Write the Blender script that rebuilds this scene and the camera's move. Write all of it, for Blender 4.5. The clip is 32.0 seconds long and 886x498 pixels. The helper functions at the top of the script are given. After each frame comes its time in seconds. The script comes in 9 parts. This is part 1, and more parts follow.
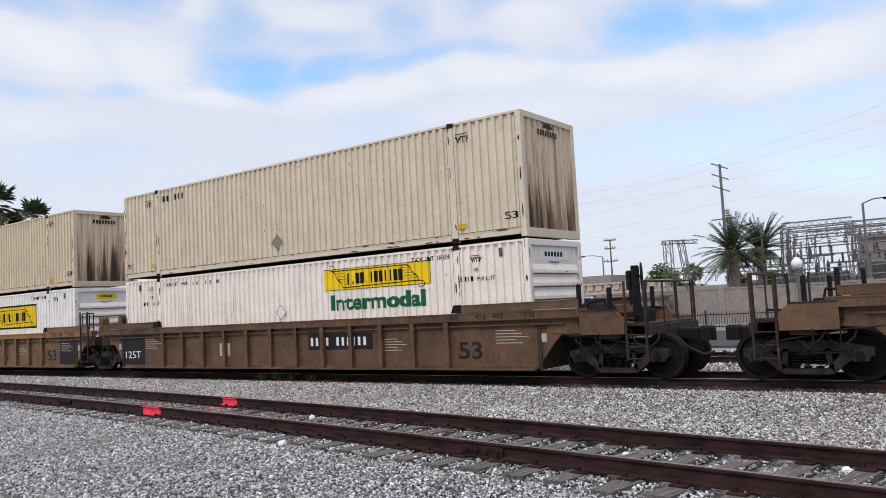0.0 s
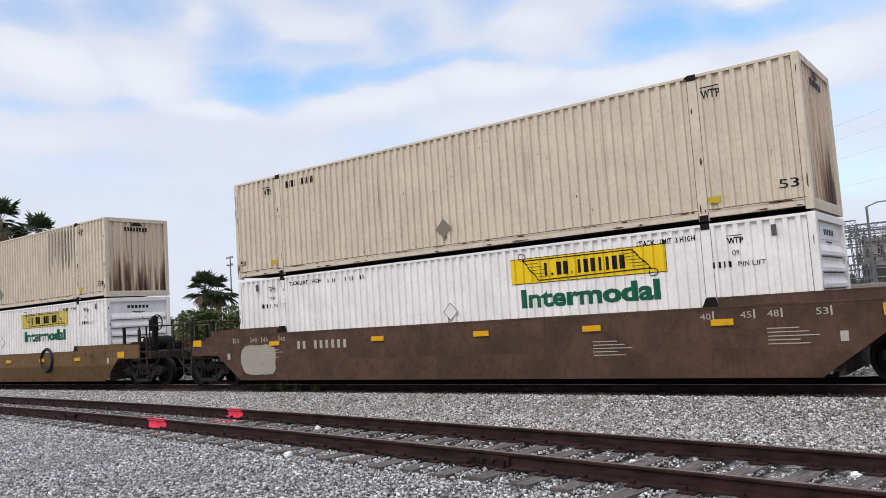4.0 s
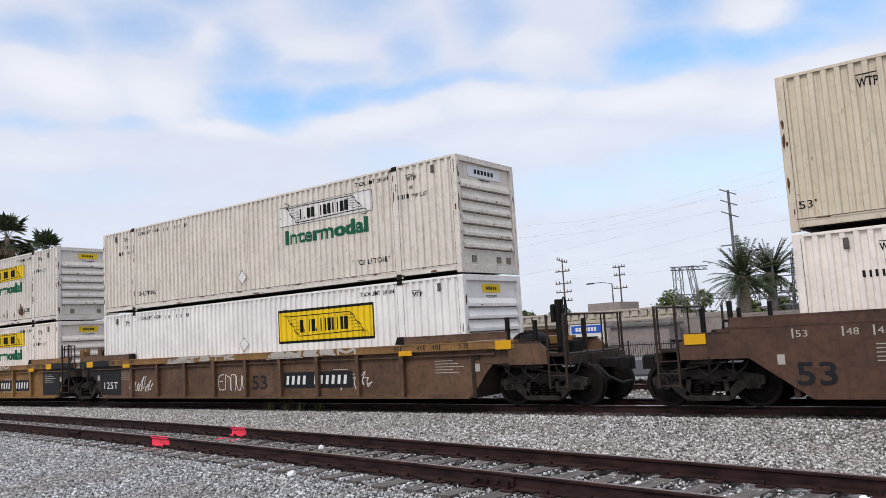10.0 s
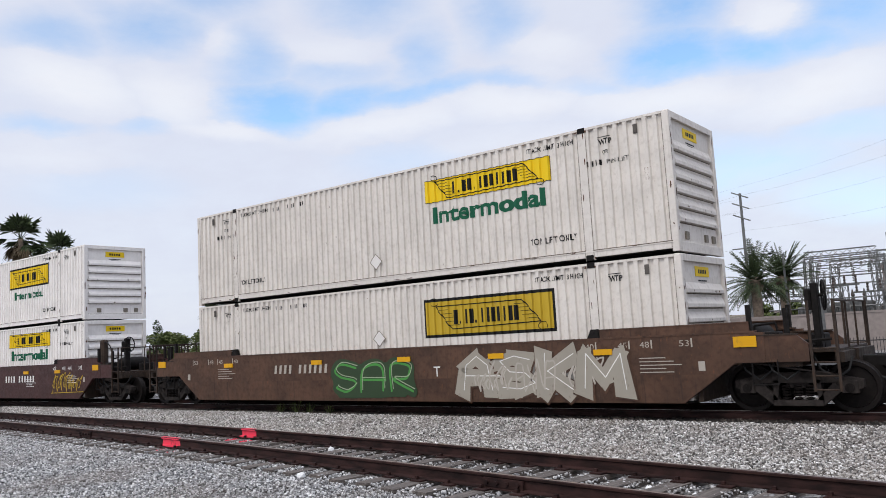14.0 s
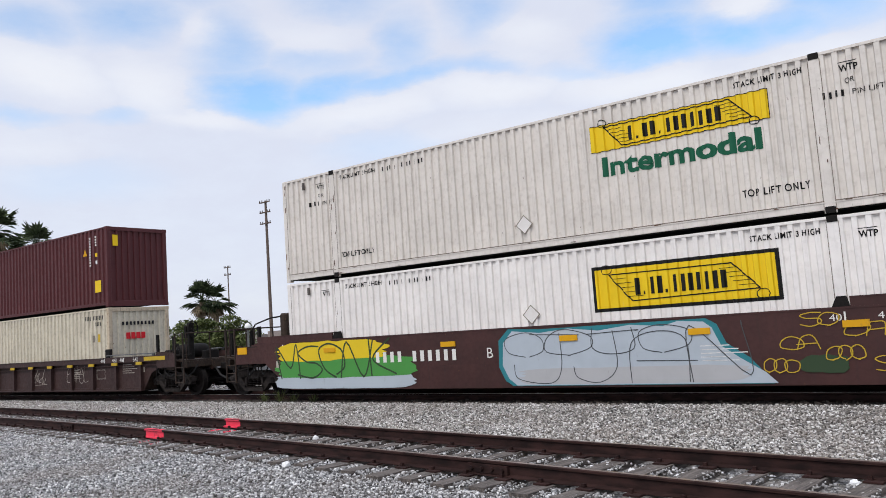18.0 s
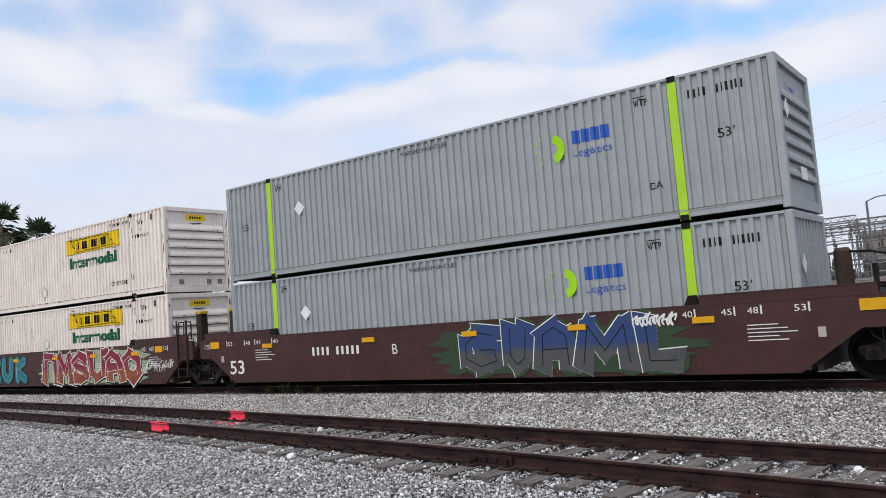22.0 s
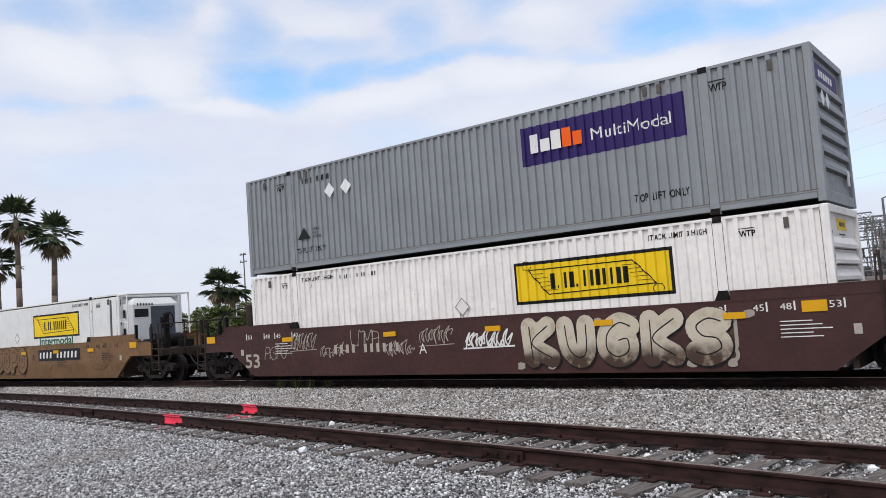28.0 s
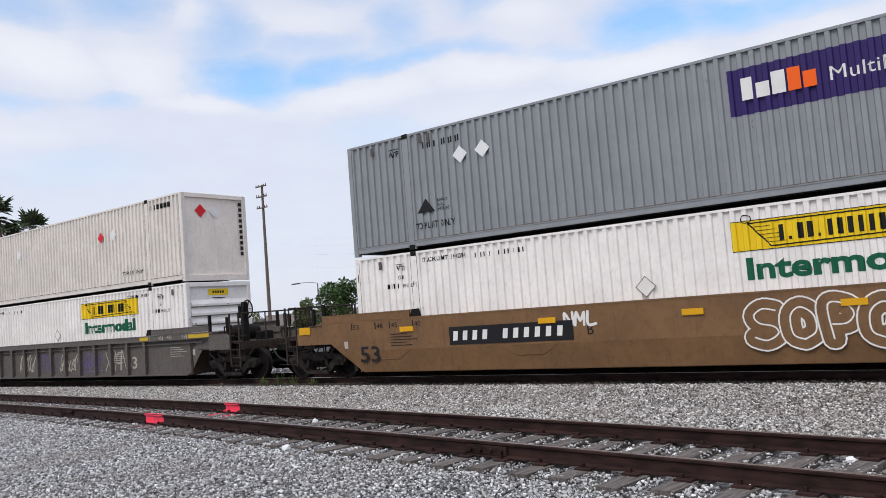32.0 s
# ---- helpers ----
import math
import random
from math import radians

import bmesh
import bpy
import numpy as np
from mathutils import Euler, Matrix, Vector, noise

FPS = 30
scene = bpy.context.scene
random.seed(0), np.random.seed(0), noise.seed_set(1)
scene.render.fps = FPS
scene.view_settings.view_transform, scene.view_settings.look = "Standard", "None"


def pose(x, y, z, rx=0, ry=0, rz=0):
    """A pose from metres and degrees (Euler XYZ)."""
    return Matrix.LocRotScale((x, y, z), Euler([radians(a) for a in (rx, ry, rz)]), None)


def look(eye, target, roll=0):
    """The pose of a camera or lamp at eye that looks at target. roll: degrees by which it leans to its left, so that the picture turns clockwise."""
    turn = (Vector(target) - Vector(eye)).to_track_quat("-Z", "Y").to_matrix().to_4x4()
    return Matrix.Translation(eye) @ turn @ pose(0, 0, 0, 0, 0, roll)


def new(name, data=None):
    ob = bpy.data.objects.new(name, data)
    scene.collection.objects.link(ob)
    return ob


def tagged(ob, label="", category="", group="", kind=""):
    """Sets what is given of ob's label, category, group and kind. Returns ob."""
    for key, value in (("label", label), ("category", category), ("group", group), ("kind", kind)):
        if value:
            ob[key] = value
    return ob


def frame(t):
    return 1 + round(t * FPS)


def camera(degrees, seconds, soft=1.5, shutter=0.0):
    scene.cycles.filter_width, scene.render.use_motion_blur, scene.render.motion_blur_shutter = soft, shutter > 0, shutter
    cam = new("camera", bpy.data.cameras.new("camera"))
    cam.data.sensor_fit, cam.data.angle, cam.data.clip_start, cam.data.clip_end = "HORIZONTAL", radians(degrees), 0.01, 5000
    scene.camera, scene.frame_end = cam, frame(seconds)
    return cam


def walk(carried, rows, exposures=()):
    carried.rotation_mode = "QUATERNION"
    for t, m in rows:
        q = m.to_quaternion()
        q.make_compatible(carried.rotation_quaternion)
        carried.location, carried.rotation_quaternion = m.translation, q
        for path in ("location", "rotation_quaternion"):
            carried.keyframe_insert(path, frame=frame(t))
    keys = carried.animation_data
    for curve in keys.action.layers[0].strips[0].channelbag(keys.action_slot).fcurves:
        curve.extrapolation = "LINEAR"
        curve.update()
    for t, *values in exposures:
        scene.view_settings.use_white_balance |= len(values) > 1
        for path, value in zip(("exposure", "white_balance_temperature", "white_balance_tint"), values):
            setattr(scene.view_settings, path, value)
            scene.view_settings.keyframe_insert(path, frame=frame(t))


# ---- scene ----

EYE_Z = 1.70          # camera above the rail head of the main line
TRACK_Y = 16.37       # centre line of the main track
SPEED = 17.1          # train, metres per second
SECONDS = 32.0

cam = camera(59.07, SECONDS, 0.9)
# seconds, yaw, pitch, roll of the hand-held camera
TURNS = [
    (0.0, 36.97, 4.23, 3.06),
    (0.5, 37.04, 4.20, 3.23),
    (1.0, 37.22, 4.27, 3.35),
    (1.5, 37.49, 4.40, 3.43),
    (2.0, 37.66, 4.47, 3.46),
    (2.5, 37.74, 4.60, 3.42),
    (3.0, 37.66, 4.70, 3.57),
    (3.5, 37.47, 4.79, 3.69),
    (5.5, 36.96, 5.37, 3.83),
    (6.0, 36.92, 5.54, 3.83),
    (6.5, 36.93, 5.66, 3.86),
    (7.0, 37.00, 5.75, 3.86),
    (7.5, 37.19, 5.90, 3.66),
    (8.0, 37.36, 6.01, 3.56),
    (8.5, 37.51, 6.13, 3.52),
    (9.0, 37.65, 6.21, 3.48),
    (9.5, 37.69, 6.24, 3.50),
    (10.0, 37.64, 6.31, 3.42),
    (10.5, 37.51, 6.45, 3.26),
    (11.0, 37.38, 6.63, 3.24),
    (11.5, 37.45, 6.81, 3.26),
    (12.0, 37.76, 6.92, 3.27),
    (12.5, 38.15, 6.94, 3.29),
    (13.0, 38.44, 6.84, 3.29),
    (13.5, 38.47, 6.72, 3.05),
    (15.5, 37.91, 5.64, 3.87),
    (16.0, 37.85, 5.51, 4.03),
    (16.5, 37.70, 5.50, 4.00),
    (17.0, 37.45, 5.51, 4.00),
    (17.5, 37.23, 5.50, 3.98),
    (18.0, 37.14, 5.54, 3.97),
    (18.5, 37.07, 5.51, 4.06),
    (19.0, 37.05, 5.44, 4.20),
    (19.5, 37.02, 5.28, 4.37),
    (20.0, 36.99, 5.07, 4.45),
    (20.5, 37.04, 4.89, 4.52),
    (21.0, 37.14, 4.81, 4.51),
    (21.5, 37.26, 4.84, 4.50),
    (22.0, 37.38, 4.89, 4.47),
    (22.5, 37.39, 4.83, 4.54),
    (23.0, 37.37, 4.68, 4.64),
    (23.5, 37.35, 4.49, 4.76),
    (24.0, 37.37, 4.43, 4.55),
    (24.5, 37.42, 4.47, 4.40),
    (25.0, 37.58, 4.49, 4.41),
    (25.5, 37.78, 4.45, 4.48),
    (27.5, 38.21, 4.52, 4.45),
    (28.0, 38.24, 4.61, 4.14),
    (28.5, 38.18, 4.48, 4.07),
    (29.0, 37.98, 4.26, 4.12),
    (29.5, 37.79, 4.01, 4.24),
    (30.0, 37.52, 3.91, 4.21),
    (30.5, 37.33, 3.98, 4.18),
    (31.0, 37.23, 4.11, 4.28),
    (31.5, 37.06, 4.21, 4.49),
    (32.0, 36.99, 4.26, 4.53)
]
walk(cam, [(t, pose(0, 0, EYE_Z, 90 + p, r, w)) for t, w, p, r in TURNS])

# ---- light ----
world = bpy.data.worlds.new("sky")
scene.world = world
world.use_nodes = True
wn, wl = world.node_tree.nodes, world.node_tree.links
wn.clear()


def wnode(kind, **values):
    n = wn.new(kind)
    for k, v in values.items():
        if k in n.inputs:
            n.inputs[k].default_value = v
    return n


SUN_ELEVATION, SUN_AZIMUTH = radians(52), radians(176)   # azimuth clockwise from +y
sky = wn.new("ShaderNodeTexSky")
sky.sky_type = "NISHITA"
sky.sun_disc = False
sky.sun_elevation, sky.sun_rotation = SUN_ELEVATION, SUN_AZIMUTH
sky.air_density, sky.dust_density = 1.0, 1.6
coord = wn.new("ShaderNodeTexCoord")
parts = wn.new("ShaderNodeSeparateXYZ")
wl.new(coord.outputs["Generated"], parts.inputs[0])


def wadd(a, b, op="ADD", clamp=False):
    m = wn.new("ShaderNodeMath")
    m.operation, m.use_clamp = op, clamp
    for i, v in enumerate((a, b)):
        if isinstance(v, (int, float)):
            m.inputs[i].default_value = v
        else:
            wl.new(v, m.inputs[i])
    return m.outputs[0]


# bearing (to the left of +y) and elevation of each way into the sky, in degrees
bearing = wadd(wadd(wadd(parts.outputs[0], -1.0, "MULTIPLY"), parts.outputs[1], "ARCTAN2"), 57.2958, "MULTIPLY")
height = wadd(wadd(parts.outputs[2], 0.0, "ARCSINE"), 57.2958, "MULTIPLY")
dome = wn.new("ShaderNodeCombineXYZ")
wl.new(bearing, dome.inputs[0])
wl.new(height, dome.inputs[1])
flat_dome = wn.new("ShaderNodeMapping")
flat_dome.inputs["Scale"].default_value = (0.6, 1.3, 1.0)
wl.new(dome.outputs[0], flat_dome.inputs["Vector"])
warp = wnode("ShaderNodeTexNoise", Scale=0.16, Detail=6.0, Roughness=0.6)
wl.new(flat_dome.outputs[0], warp.inputs["Vector"])
shifted = wn.new("ShaderNodeVectorMath")
shifted.operation = "SUBTRACT"
wl.new(warp.outputs["Color"], shifted.inputs[0])
shifted.inputs[1].default_value = (0.5, 0.5, 0.5)
bent = wn.new("ShaderNodeVectorMath")
bent.operation = "MULTIPLY_ADD"
bent.inputs[1].default_value = (6.0, 3.2, 0.0)
wl.new(shifted.outputs[0], bent.inputs[0])
wl.new(dome.outputs[0], bent.inputs[2])


def sky_patch(azimuth, elevation, wide, high, tilt, depth):
    """A soft-edged oval in the cloud sheet: degrees (half its width and height, its rise to the right), and how strong it is."""
    sub = wn.new("ShaderNodeVectorMath")
    sub.operation = "SUBTRACT"
    wl.new(bent.outputs[0], sub.inputs[0])
    sub.inputs[1].default_value = (azimuth, elevation, 0)
    turn = wn.new("ShaderNodeVectorRotate")
    turn.rotation_type = "Z_AXIS"
    turn.inputs["Angle"].default_value = radians(tilt)
    wl.new(sub.outputs[0], turn.inputs["Vector"])
    scale = wn.new("ShaderNodeVectorMath")
    scale.operation = "MULTIPLY"
    scale.inputs[1].default_value = (1 / wide, 1 / high, 0)
    wl.new(turn.outputs[0], scale.inputs[0])
    length = wn.new("ShaderNodeVectorMath")
    length.operation = "LENGTH"
    wl.new(scale.outputs[0], length.inputs[0])
    ramp = wn.new("ShaderNodeMapRange")
    ramp.interpolation_type = "SMOOTHSTEP"
    ramp.inputs["From Min"].default_value, ramp.inputs["From Max"].default_value = 0.1, 1.45
    ramp.inputs["To Min"].default_value, ramp.inputs["To Max"].default_value = depth, 0.0
    wl.new(length.outputs["Value"], ramp.inputs["Value"])
    return ramp.outputs[0]


def gathered(rows):
    total = None
    for row in rows:
        v = sky_patch(*row)
        total = v if total is None else wadd(total, v, "MAXIMUM")
    return total


# blue gaps: bearing, elevation, half width, half height, tilt, depth
GAPS = (
    (49.7, 16.9, 4.3, 2.0, -1, 0.95), (45.0, 17.3, 5.0, 1.4, 10, 0.85), (39.3, 17.8, 5.4, 1.0, 7, 0.70), (33.3, 18.5, 4.5, 0.8, 3, 0.45), (39.1, 20.3, 2.1, 2.9, -3, 0.50), (51.3, 20.0, 2.9, 3.1, 1, 0.55),
    (45.9, 19.4, 5.0, 1.4, -1, 0.40), (20.2, 18.8, 4.1, 2.1, -9, 1.00), (15.6, 18.6, 4.5, 1.7, -3, 0.85), (11.0, 18.2, 4.5, 1.4, -5, 0.70), (25.1, 17.4, 4.5, 0.9, -8, 0.42), (58.6, 22.1, 4.5, 2.1, 4, 0.60),
    (64.8, 21.0, 3.7, 1.7, 6, 0.50), (65.6, 15.1, 2.9, 0.7, 3, 0.40), (58.7, 15.6, 3.3, 0.7, 1, 0.35), (33.3, 22.7, 2.9, 2.5, -5, 0.55), (43.0, 24.3, 4.5, 2.1, -2, 0.50), (19.8, 22.3, 3.7, 2.5, -10, 0.80),
    (8.5, 19.5, 5.0, 2.5, -14, 0.75), (17.5, 10.9, 7.9, 2.1, -0, 0.42), (9.6, 12.4, 5.4, 1.5, -3, 0.36), (26.6, 9.8, 7.0, 1.7, -1, 0.30), (9.0, 7.9, 5.4, 2.1, -9, 0.34), (39.6, 13.2, 6.2, 1.5, -4, 0.20),
    (62.0, 11.5, 5.8, 1.5, 1, 0.16), (54.8, 24.6, 5.0, 2.1, 3, 0.55),
    (30, 32, 26, 5, 0, 0.55), (0, 36, 30, 8, 0, 0.5), (80, 30, 20, 6, 0, 0.5), (-60, 40, 30, 9, 0, 0.5), (150, 45, 40, 10, 0, 0.5))
# bright heaped clouds and the long white bank
HEAPS = (
    (63.2, 17.9, 4.8, 1.7, -8, 1.00), (56.7, 17.4, 3.7, 1.7, -23, 0.80), (53.0, 15.2, 3.7, 0.7, -8, 0.80), (42.0, 15.7, 7.0, 1.0, 9, 0.80), (31.8, 16.8, 7.0, 1.2, 2, 0.85), (20.5, 15.7, 7.9, 1.4, -6, 0.90),
    (11.3, 15.1, 7.0, 1.7, 3, 0.95), (29.3, 20.4, 3.7, 1.4, -7, 0.60), (53.1, 21.2, 1.7, 1.2, 1, 0.45), (13.9, 20.4, 2.5, 1.2, -2, 0.80), (45.8, 21.1, 3.7, 1.2, -1, 0.50), (65.0, 13.5, 5.4, 1.1, 2, 0.45),
    (29.9, 13.8, 8.3, 1.7, -2, 0.45),
)
blue, heaps = gathered(GAPS), gathered(HEAPS)
fine = wnode("ShaderNodeTexNoise", Scale=0.42, Detail=7.0, Roughness=0.62)
wl.new(flat_dome.outputs[0], fine.inputs["Vector"])
ragged = wn.new("ShaderNodeMapRange")
ragged.inputs["From Min"].default_value, ragged.inputs["From Max"].default_value = 0.3, 0.7
ragged.inputs["To Min"].default_value, ragged.inputs["To Max"].default_value = 1.25, 0.75
wl.new(fine.outputs["Fac"], ragged.inputs["Value"])
clear = wadd(wadd(blue, wadd(heaps, -0.55, "MULTIPLY"), "ADD", True), ragged.outputs[0], "MULTIPLY")
clear = wadd(clear, wadd(fine.outputs["Fac"], 0.14, "MULTIPLY"), "ADD", True)
tone = wn.new("ShaderNodeValToRGB")
tone.color_ramp.elements[0].position, tone.color_ramp.elements[0].color = 0.25, (0.735, 0.765, 0.885, 1)
tone.color_ramp.elements[1].position, tone.color_ramp.elements[1].color = 1.0, (0.885, 0.895, 0.95, 1)
wl.new(wadd(wadd(heaps, 0.75, "MULTIPLY"), wadd(fine.outputs["Fac"], 0.6, "MULTIPLY")), tone.inputs["Fac"])
dim = wn.new("ShaderNodeVectorMath")
dim.operation = "MULTIPLY"
dim.inputs[1].default_value = (0.205, 0.235, 0.245)
wl.new(sky.outputs["Color"], dim.inputs[0])
mix = wn.new("ShaderNodeMix")
mix.data_type = "RGBA"
wl.new(clear, mix.inputs["Factor"])
wl.new(tone.outputs["Color"], mix.inputs[6])
wl.new(dim.outputs[0], mix.inputs[7])
# an overcast sky grows brighter towards the zenith
zenith = wn.new("ShaderNodeMapRange")
zenith.interpolation_type = "SMOOTHSTEP"
zenith.inputs["From Min"].default_value, zenith.inputs["From Max"].default_value = 22.0, 62.0
zenith.inputs["To Min"].default_value, zenith.inputs["To Max"].default_value = 1.0, 1.5
wl.new(height, zenith.inputs["Value"])
back = wn.new("ShaderNodeBackground")
wl.new(zenith.outputs[0], back.inputs["Strength"])
out = wn.new("ShaderNodeOutputWorld")
wl.new(mix.outputs[2], back.inputs["Color"])
wl.new(back.outputs[0], out.inputs["Surface"])

sun_data = bpy.data.lights.new("sun", "SUN")
sun_data.energy, sun_data.angle, sun_data.color = 1.75, radians(34), (1.0, 0.945, 0.875)
sun = new("sun", sun_data)
toward = Vector((math.sin(SUN_AZIMUTH) * math.cos(SUN_ELEVATION), math.cos(SUN_AZIMUTH) * math.cos(SUN_ELEVATION), math.sin(SUN_ELEVATION)))
sun.matrix_world = look(toward * 100, (0, 0, 0))

# ---- materials ----
def shader(name):
    m = bpy.data.materials.new(name)
    m.use_nodes = True
    nt = m.node_tree
    return m, nt.nodes, nt.links, nt.nodes["Principled BSDF"]


def noise_at(nodes, links, vec, scale, detail=4.0, stretch=(1, 1, 1), rough=0.6):
    mp = nodes.new("ShaderNodeMapping")
    mp.inputs["Scale"].default_value = stretch
    links.new(vec, mp.inputs["Vector"])
    n = nodes.new("ShaderNodeTexNoise")
    n.inputs["Scale"].default_value, n.inputs["Detail"].default_value, n.inputs["Roughness"].default_value = scale, detail, rough
    links.new(mp.outputs[0], n.inputs["Vector"])
    return n.outputs["Fac"]


def ranged(nodes, links, v, lo, hi, a=0.0, b=1.0):
    r = nodes.new("ShaderNodeMapRange")
    r.interpolation_type = "SMOOTHSTEP"
    for k, x in (("From Min", lo), ("From Max", hi), ("To Min", a), ("To Max", b)):
        r.inputs[k].default_value = x
    links.new(v, r.inputs["Value"])
    return r.outputs[0]


def blend(nodes, links, fac, a, b, mode="MIX"):
    m = nodes.new("ShaderNodeMix")
    m.data_type, m.blend_type = "RGBA", mode
    for i, v in ((0, fac), (6, a), (7, b)):
        if isinstance(v, (int, float)):
            m.inputs[i].default_value = v
        elif isinstance(v, tuple):
            m.inputs[i].default_value = (*v, 1) if len(v) == 3 else v
        else:
            links.new(v, m.inputs[i])
    return m.outputs[2]


def own_coords(nodes, links, spread=37.0):
    """Object coordinates, shifted by the object's own random number."""
    tc, info = nodes.new("ShaderNodeTexCoord"), nodes.new("ShaderNodeObjectInfo")
    add = nodes.new("ShaderNodeVectorMath")
    add.operation = "MULTIPLY_ADD"
    add.inputs[1].default_value = (spread, spread * 0.7, spread * 1.3)
    links.new(info.outputs["Random"], add.inputs[0])
    links.new(tc.outputs["Object"], add.inputs[2])
    return add.outputs[0], info.outputs["Random"], tc.outputs["Object"]


def bumped(nodes, links, bsdf, height, strength, distance=0.01):
    b = nodes.new("ShaderNodeBump")
    b.inputs["Strength"].default_value, b.inputs["Distance"].default_value = strength, distance
    links.new(height, b.inputs["Height"])
    links.new(b.outputs[0], bsdf.inputs["Normal"])


RUST = (0.13, 0.05, 0.022)


def painted(name, colour, rust=0.15, grime=0.25, dirt=(0.16, 0.13, 0.10), rough=0.5, streak=1.0, vary=0.06):
    """Weathered paint on steel: faded blotches, vertical dirt streaks, specks of rust."""
    m, n, l, b = shader(name)
    vec, rnd, _ = own_coords(n, l)
    blot = noise_at(n, l, vec, 1.3, 5)
    base = blend(n, l, ranged(n, l, blot, 0.3, 0.7), tuple(c * (1 - vary) for c in colour), tuple(min(1, c * (1 + vary)) for c in colour))
    runs = noise_at(n, l, vec, 5.0, 5, (3.0, 3.0, 0.16))
    c = blend(n, l, ranged(n, l, runs, 0.52, 0.78, 0, grime * streak), base, dirt)
    film = noise_at(n, l, vec, 9.0, 6)
    c = blend(n, l, ranged(n, l, film, 0.45, 0.75, 0, grime * 0.6), c, dirt)
    spots = noise_at(n, l, vec, 14.0, 8, (1, 1, 0.45), 0.7)
    gate = noise_at(n, l, vec, 1.7, 3)
    both = n.new("ShaderNodeMath")
    both.operation = "MULTIPLY"
    l.new(ranged(n, l, spots, 0.6, 0.68), both.inputs[0])
    l.new(ranged(n, l, gate, 0.62 - rust * 0.5, 0.8 - rust * 0.5), both.inputs[1])
    c = blend(n, l, both.outputs[0], c, RUST)
    l.new(c, b.inputs["Base Color"])
    l.new(ranged(n, l, film, 0.2, 0.8, rough - 0.08, rough + 0.18), b.inputs["Roughness"])
    b.inputs["Specular IOR Level"].default_value = 0.35
    bumped(n, l, b, film, 0.12, 0.004)
    return m


def stained_end(name, colour):
    """Container end wall with rust runs from its top and a sooty foot."""
    m, n, l, b = shader(name)
    vec, rnd, obj = own_coords(n, l)
    runs = noise_at(n, l, vec, 2.4, 5, (0.6, 1.5, 0.07), 0.65)
    thin = noise_at(n, l, vec, 7.0, 6, (0.6, 1.6, 0.05), 0.7)
    sep = n.new("ShaderNodeSeparateXYZ")
    l.new(obj, sep.inputs[0])

    def plus(v, w):
        add = n.new("ShaderNodeMath")
        l.new(v, add.inputs[0])
        l.new(w, add.inputs[1])
        return add.outputs[0]
    foot = plus(runs, ranged(n, l, sep.outputs["Z"], 0.0, 2.6, 0.14, -0.10))
    c = blend(n, l, ranged(n, l, plus(thin, ranged(n, l, sep.outputs["Z"], 0.3, 2.7, 0.05, -0.04)), 0.48, 0.62, 0, 0.75), colour, (0.27, 0.135, 0.062))
    c = blend(n, l, ranged(n, l, foot, 0.53, 0.64, 0, 0.9), c, (0.125, 0.062, 0.034))
    c = blend(n, l, ranged(n, l, foot, 0.62, 0.70, 0, 0.9), c, (0.028, 0.018, 0.014))
    l.new(c, b.inputs["Base Color"])
    b.inputs["Roughness"].default_value = 0.7
    return m


def plain(name, colour, rough=0.6, metal=0.0, vary=0.1, scale=6.0, bump=0.1):
    m, n, l, b = shader(name)
    vec, rnd, _ = own_coords(n, l)
    f = noise_at(n, l, vec, scale, 6)
    c = blend(n, l, ranged(n, l, f, 0.3, 0.7), tuple(x * (1 - vary) for x in colour), tuple(min(1, x * (1 + vary)) for x in colour))
    l.new(c, b.inputs["Base Color"])
    b.inputs["Roughness"].default_value, b.inputs["Metallic"].default_value = rough, metal
    b.inputs["Specular IOR Level"].default_value = 0.2 if rough > 0.55 else 0.5
    if bump:
        bumped(n, l, b, f, bump, 0.01)
    return m


def worn_print(name, colour, under, wear=0.35, rough=0.55):
    """Printed or sprayed marking through which the paint below shows in places."""
    m, n, l, b = shader(name)
    vec, rnd, _ = own_coords(n, l)
    f = noise_at(n, l, vec, 7.0, 8, (1, 1, 0.5), 0.7)
    g = noise_at(n, l, vec, 1.1, 4)
    c = blend(n, l, ranged(n, l, f, 0.66 - wear * 0.3, 0.8), colour, under)
    c = blend(n, l, ranged(n, l, g, 0.35, 0.75, 0, 0.22), c, tuple(x * 0.6 for x in colour))
    l.new(c, b.inputs["Base Color"])
    b.inputs["Roughness"].default_value = rough
    b.inputs["Specular IOR Level"].default_value = 0.2
    return m


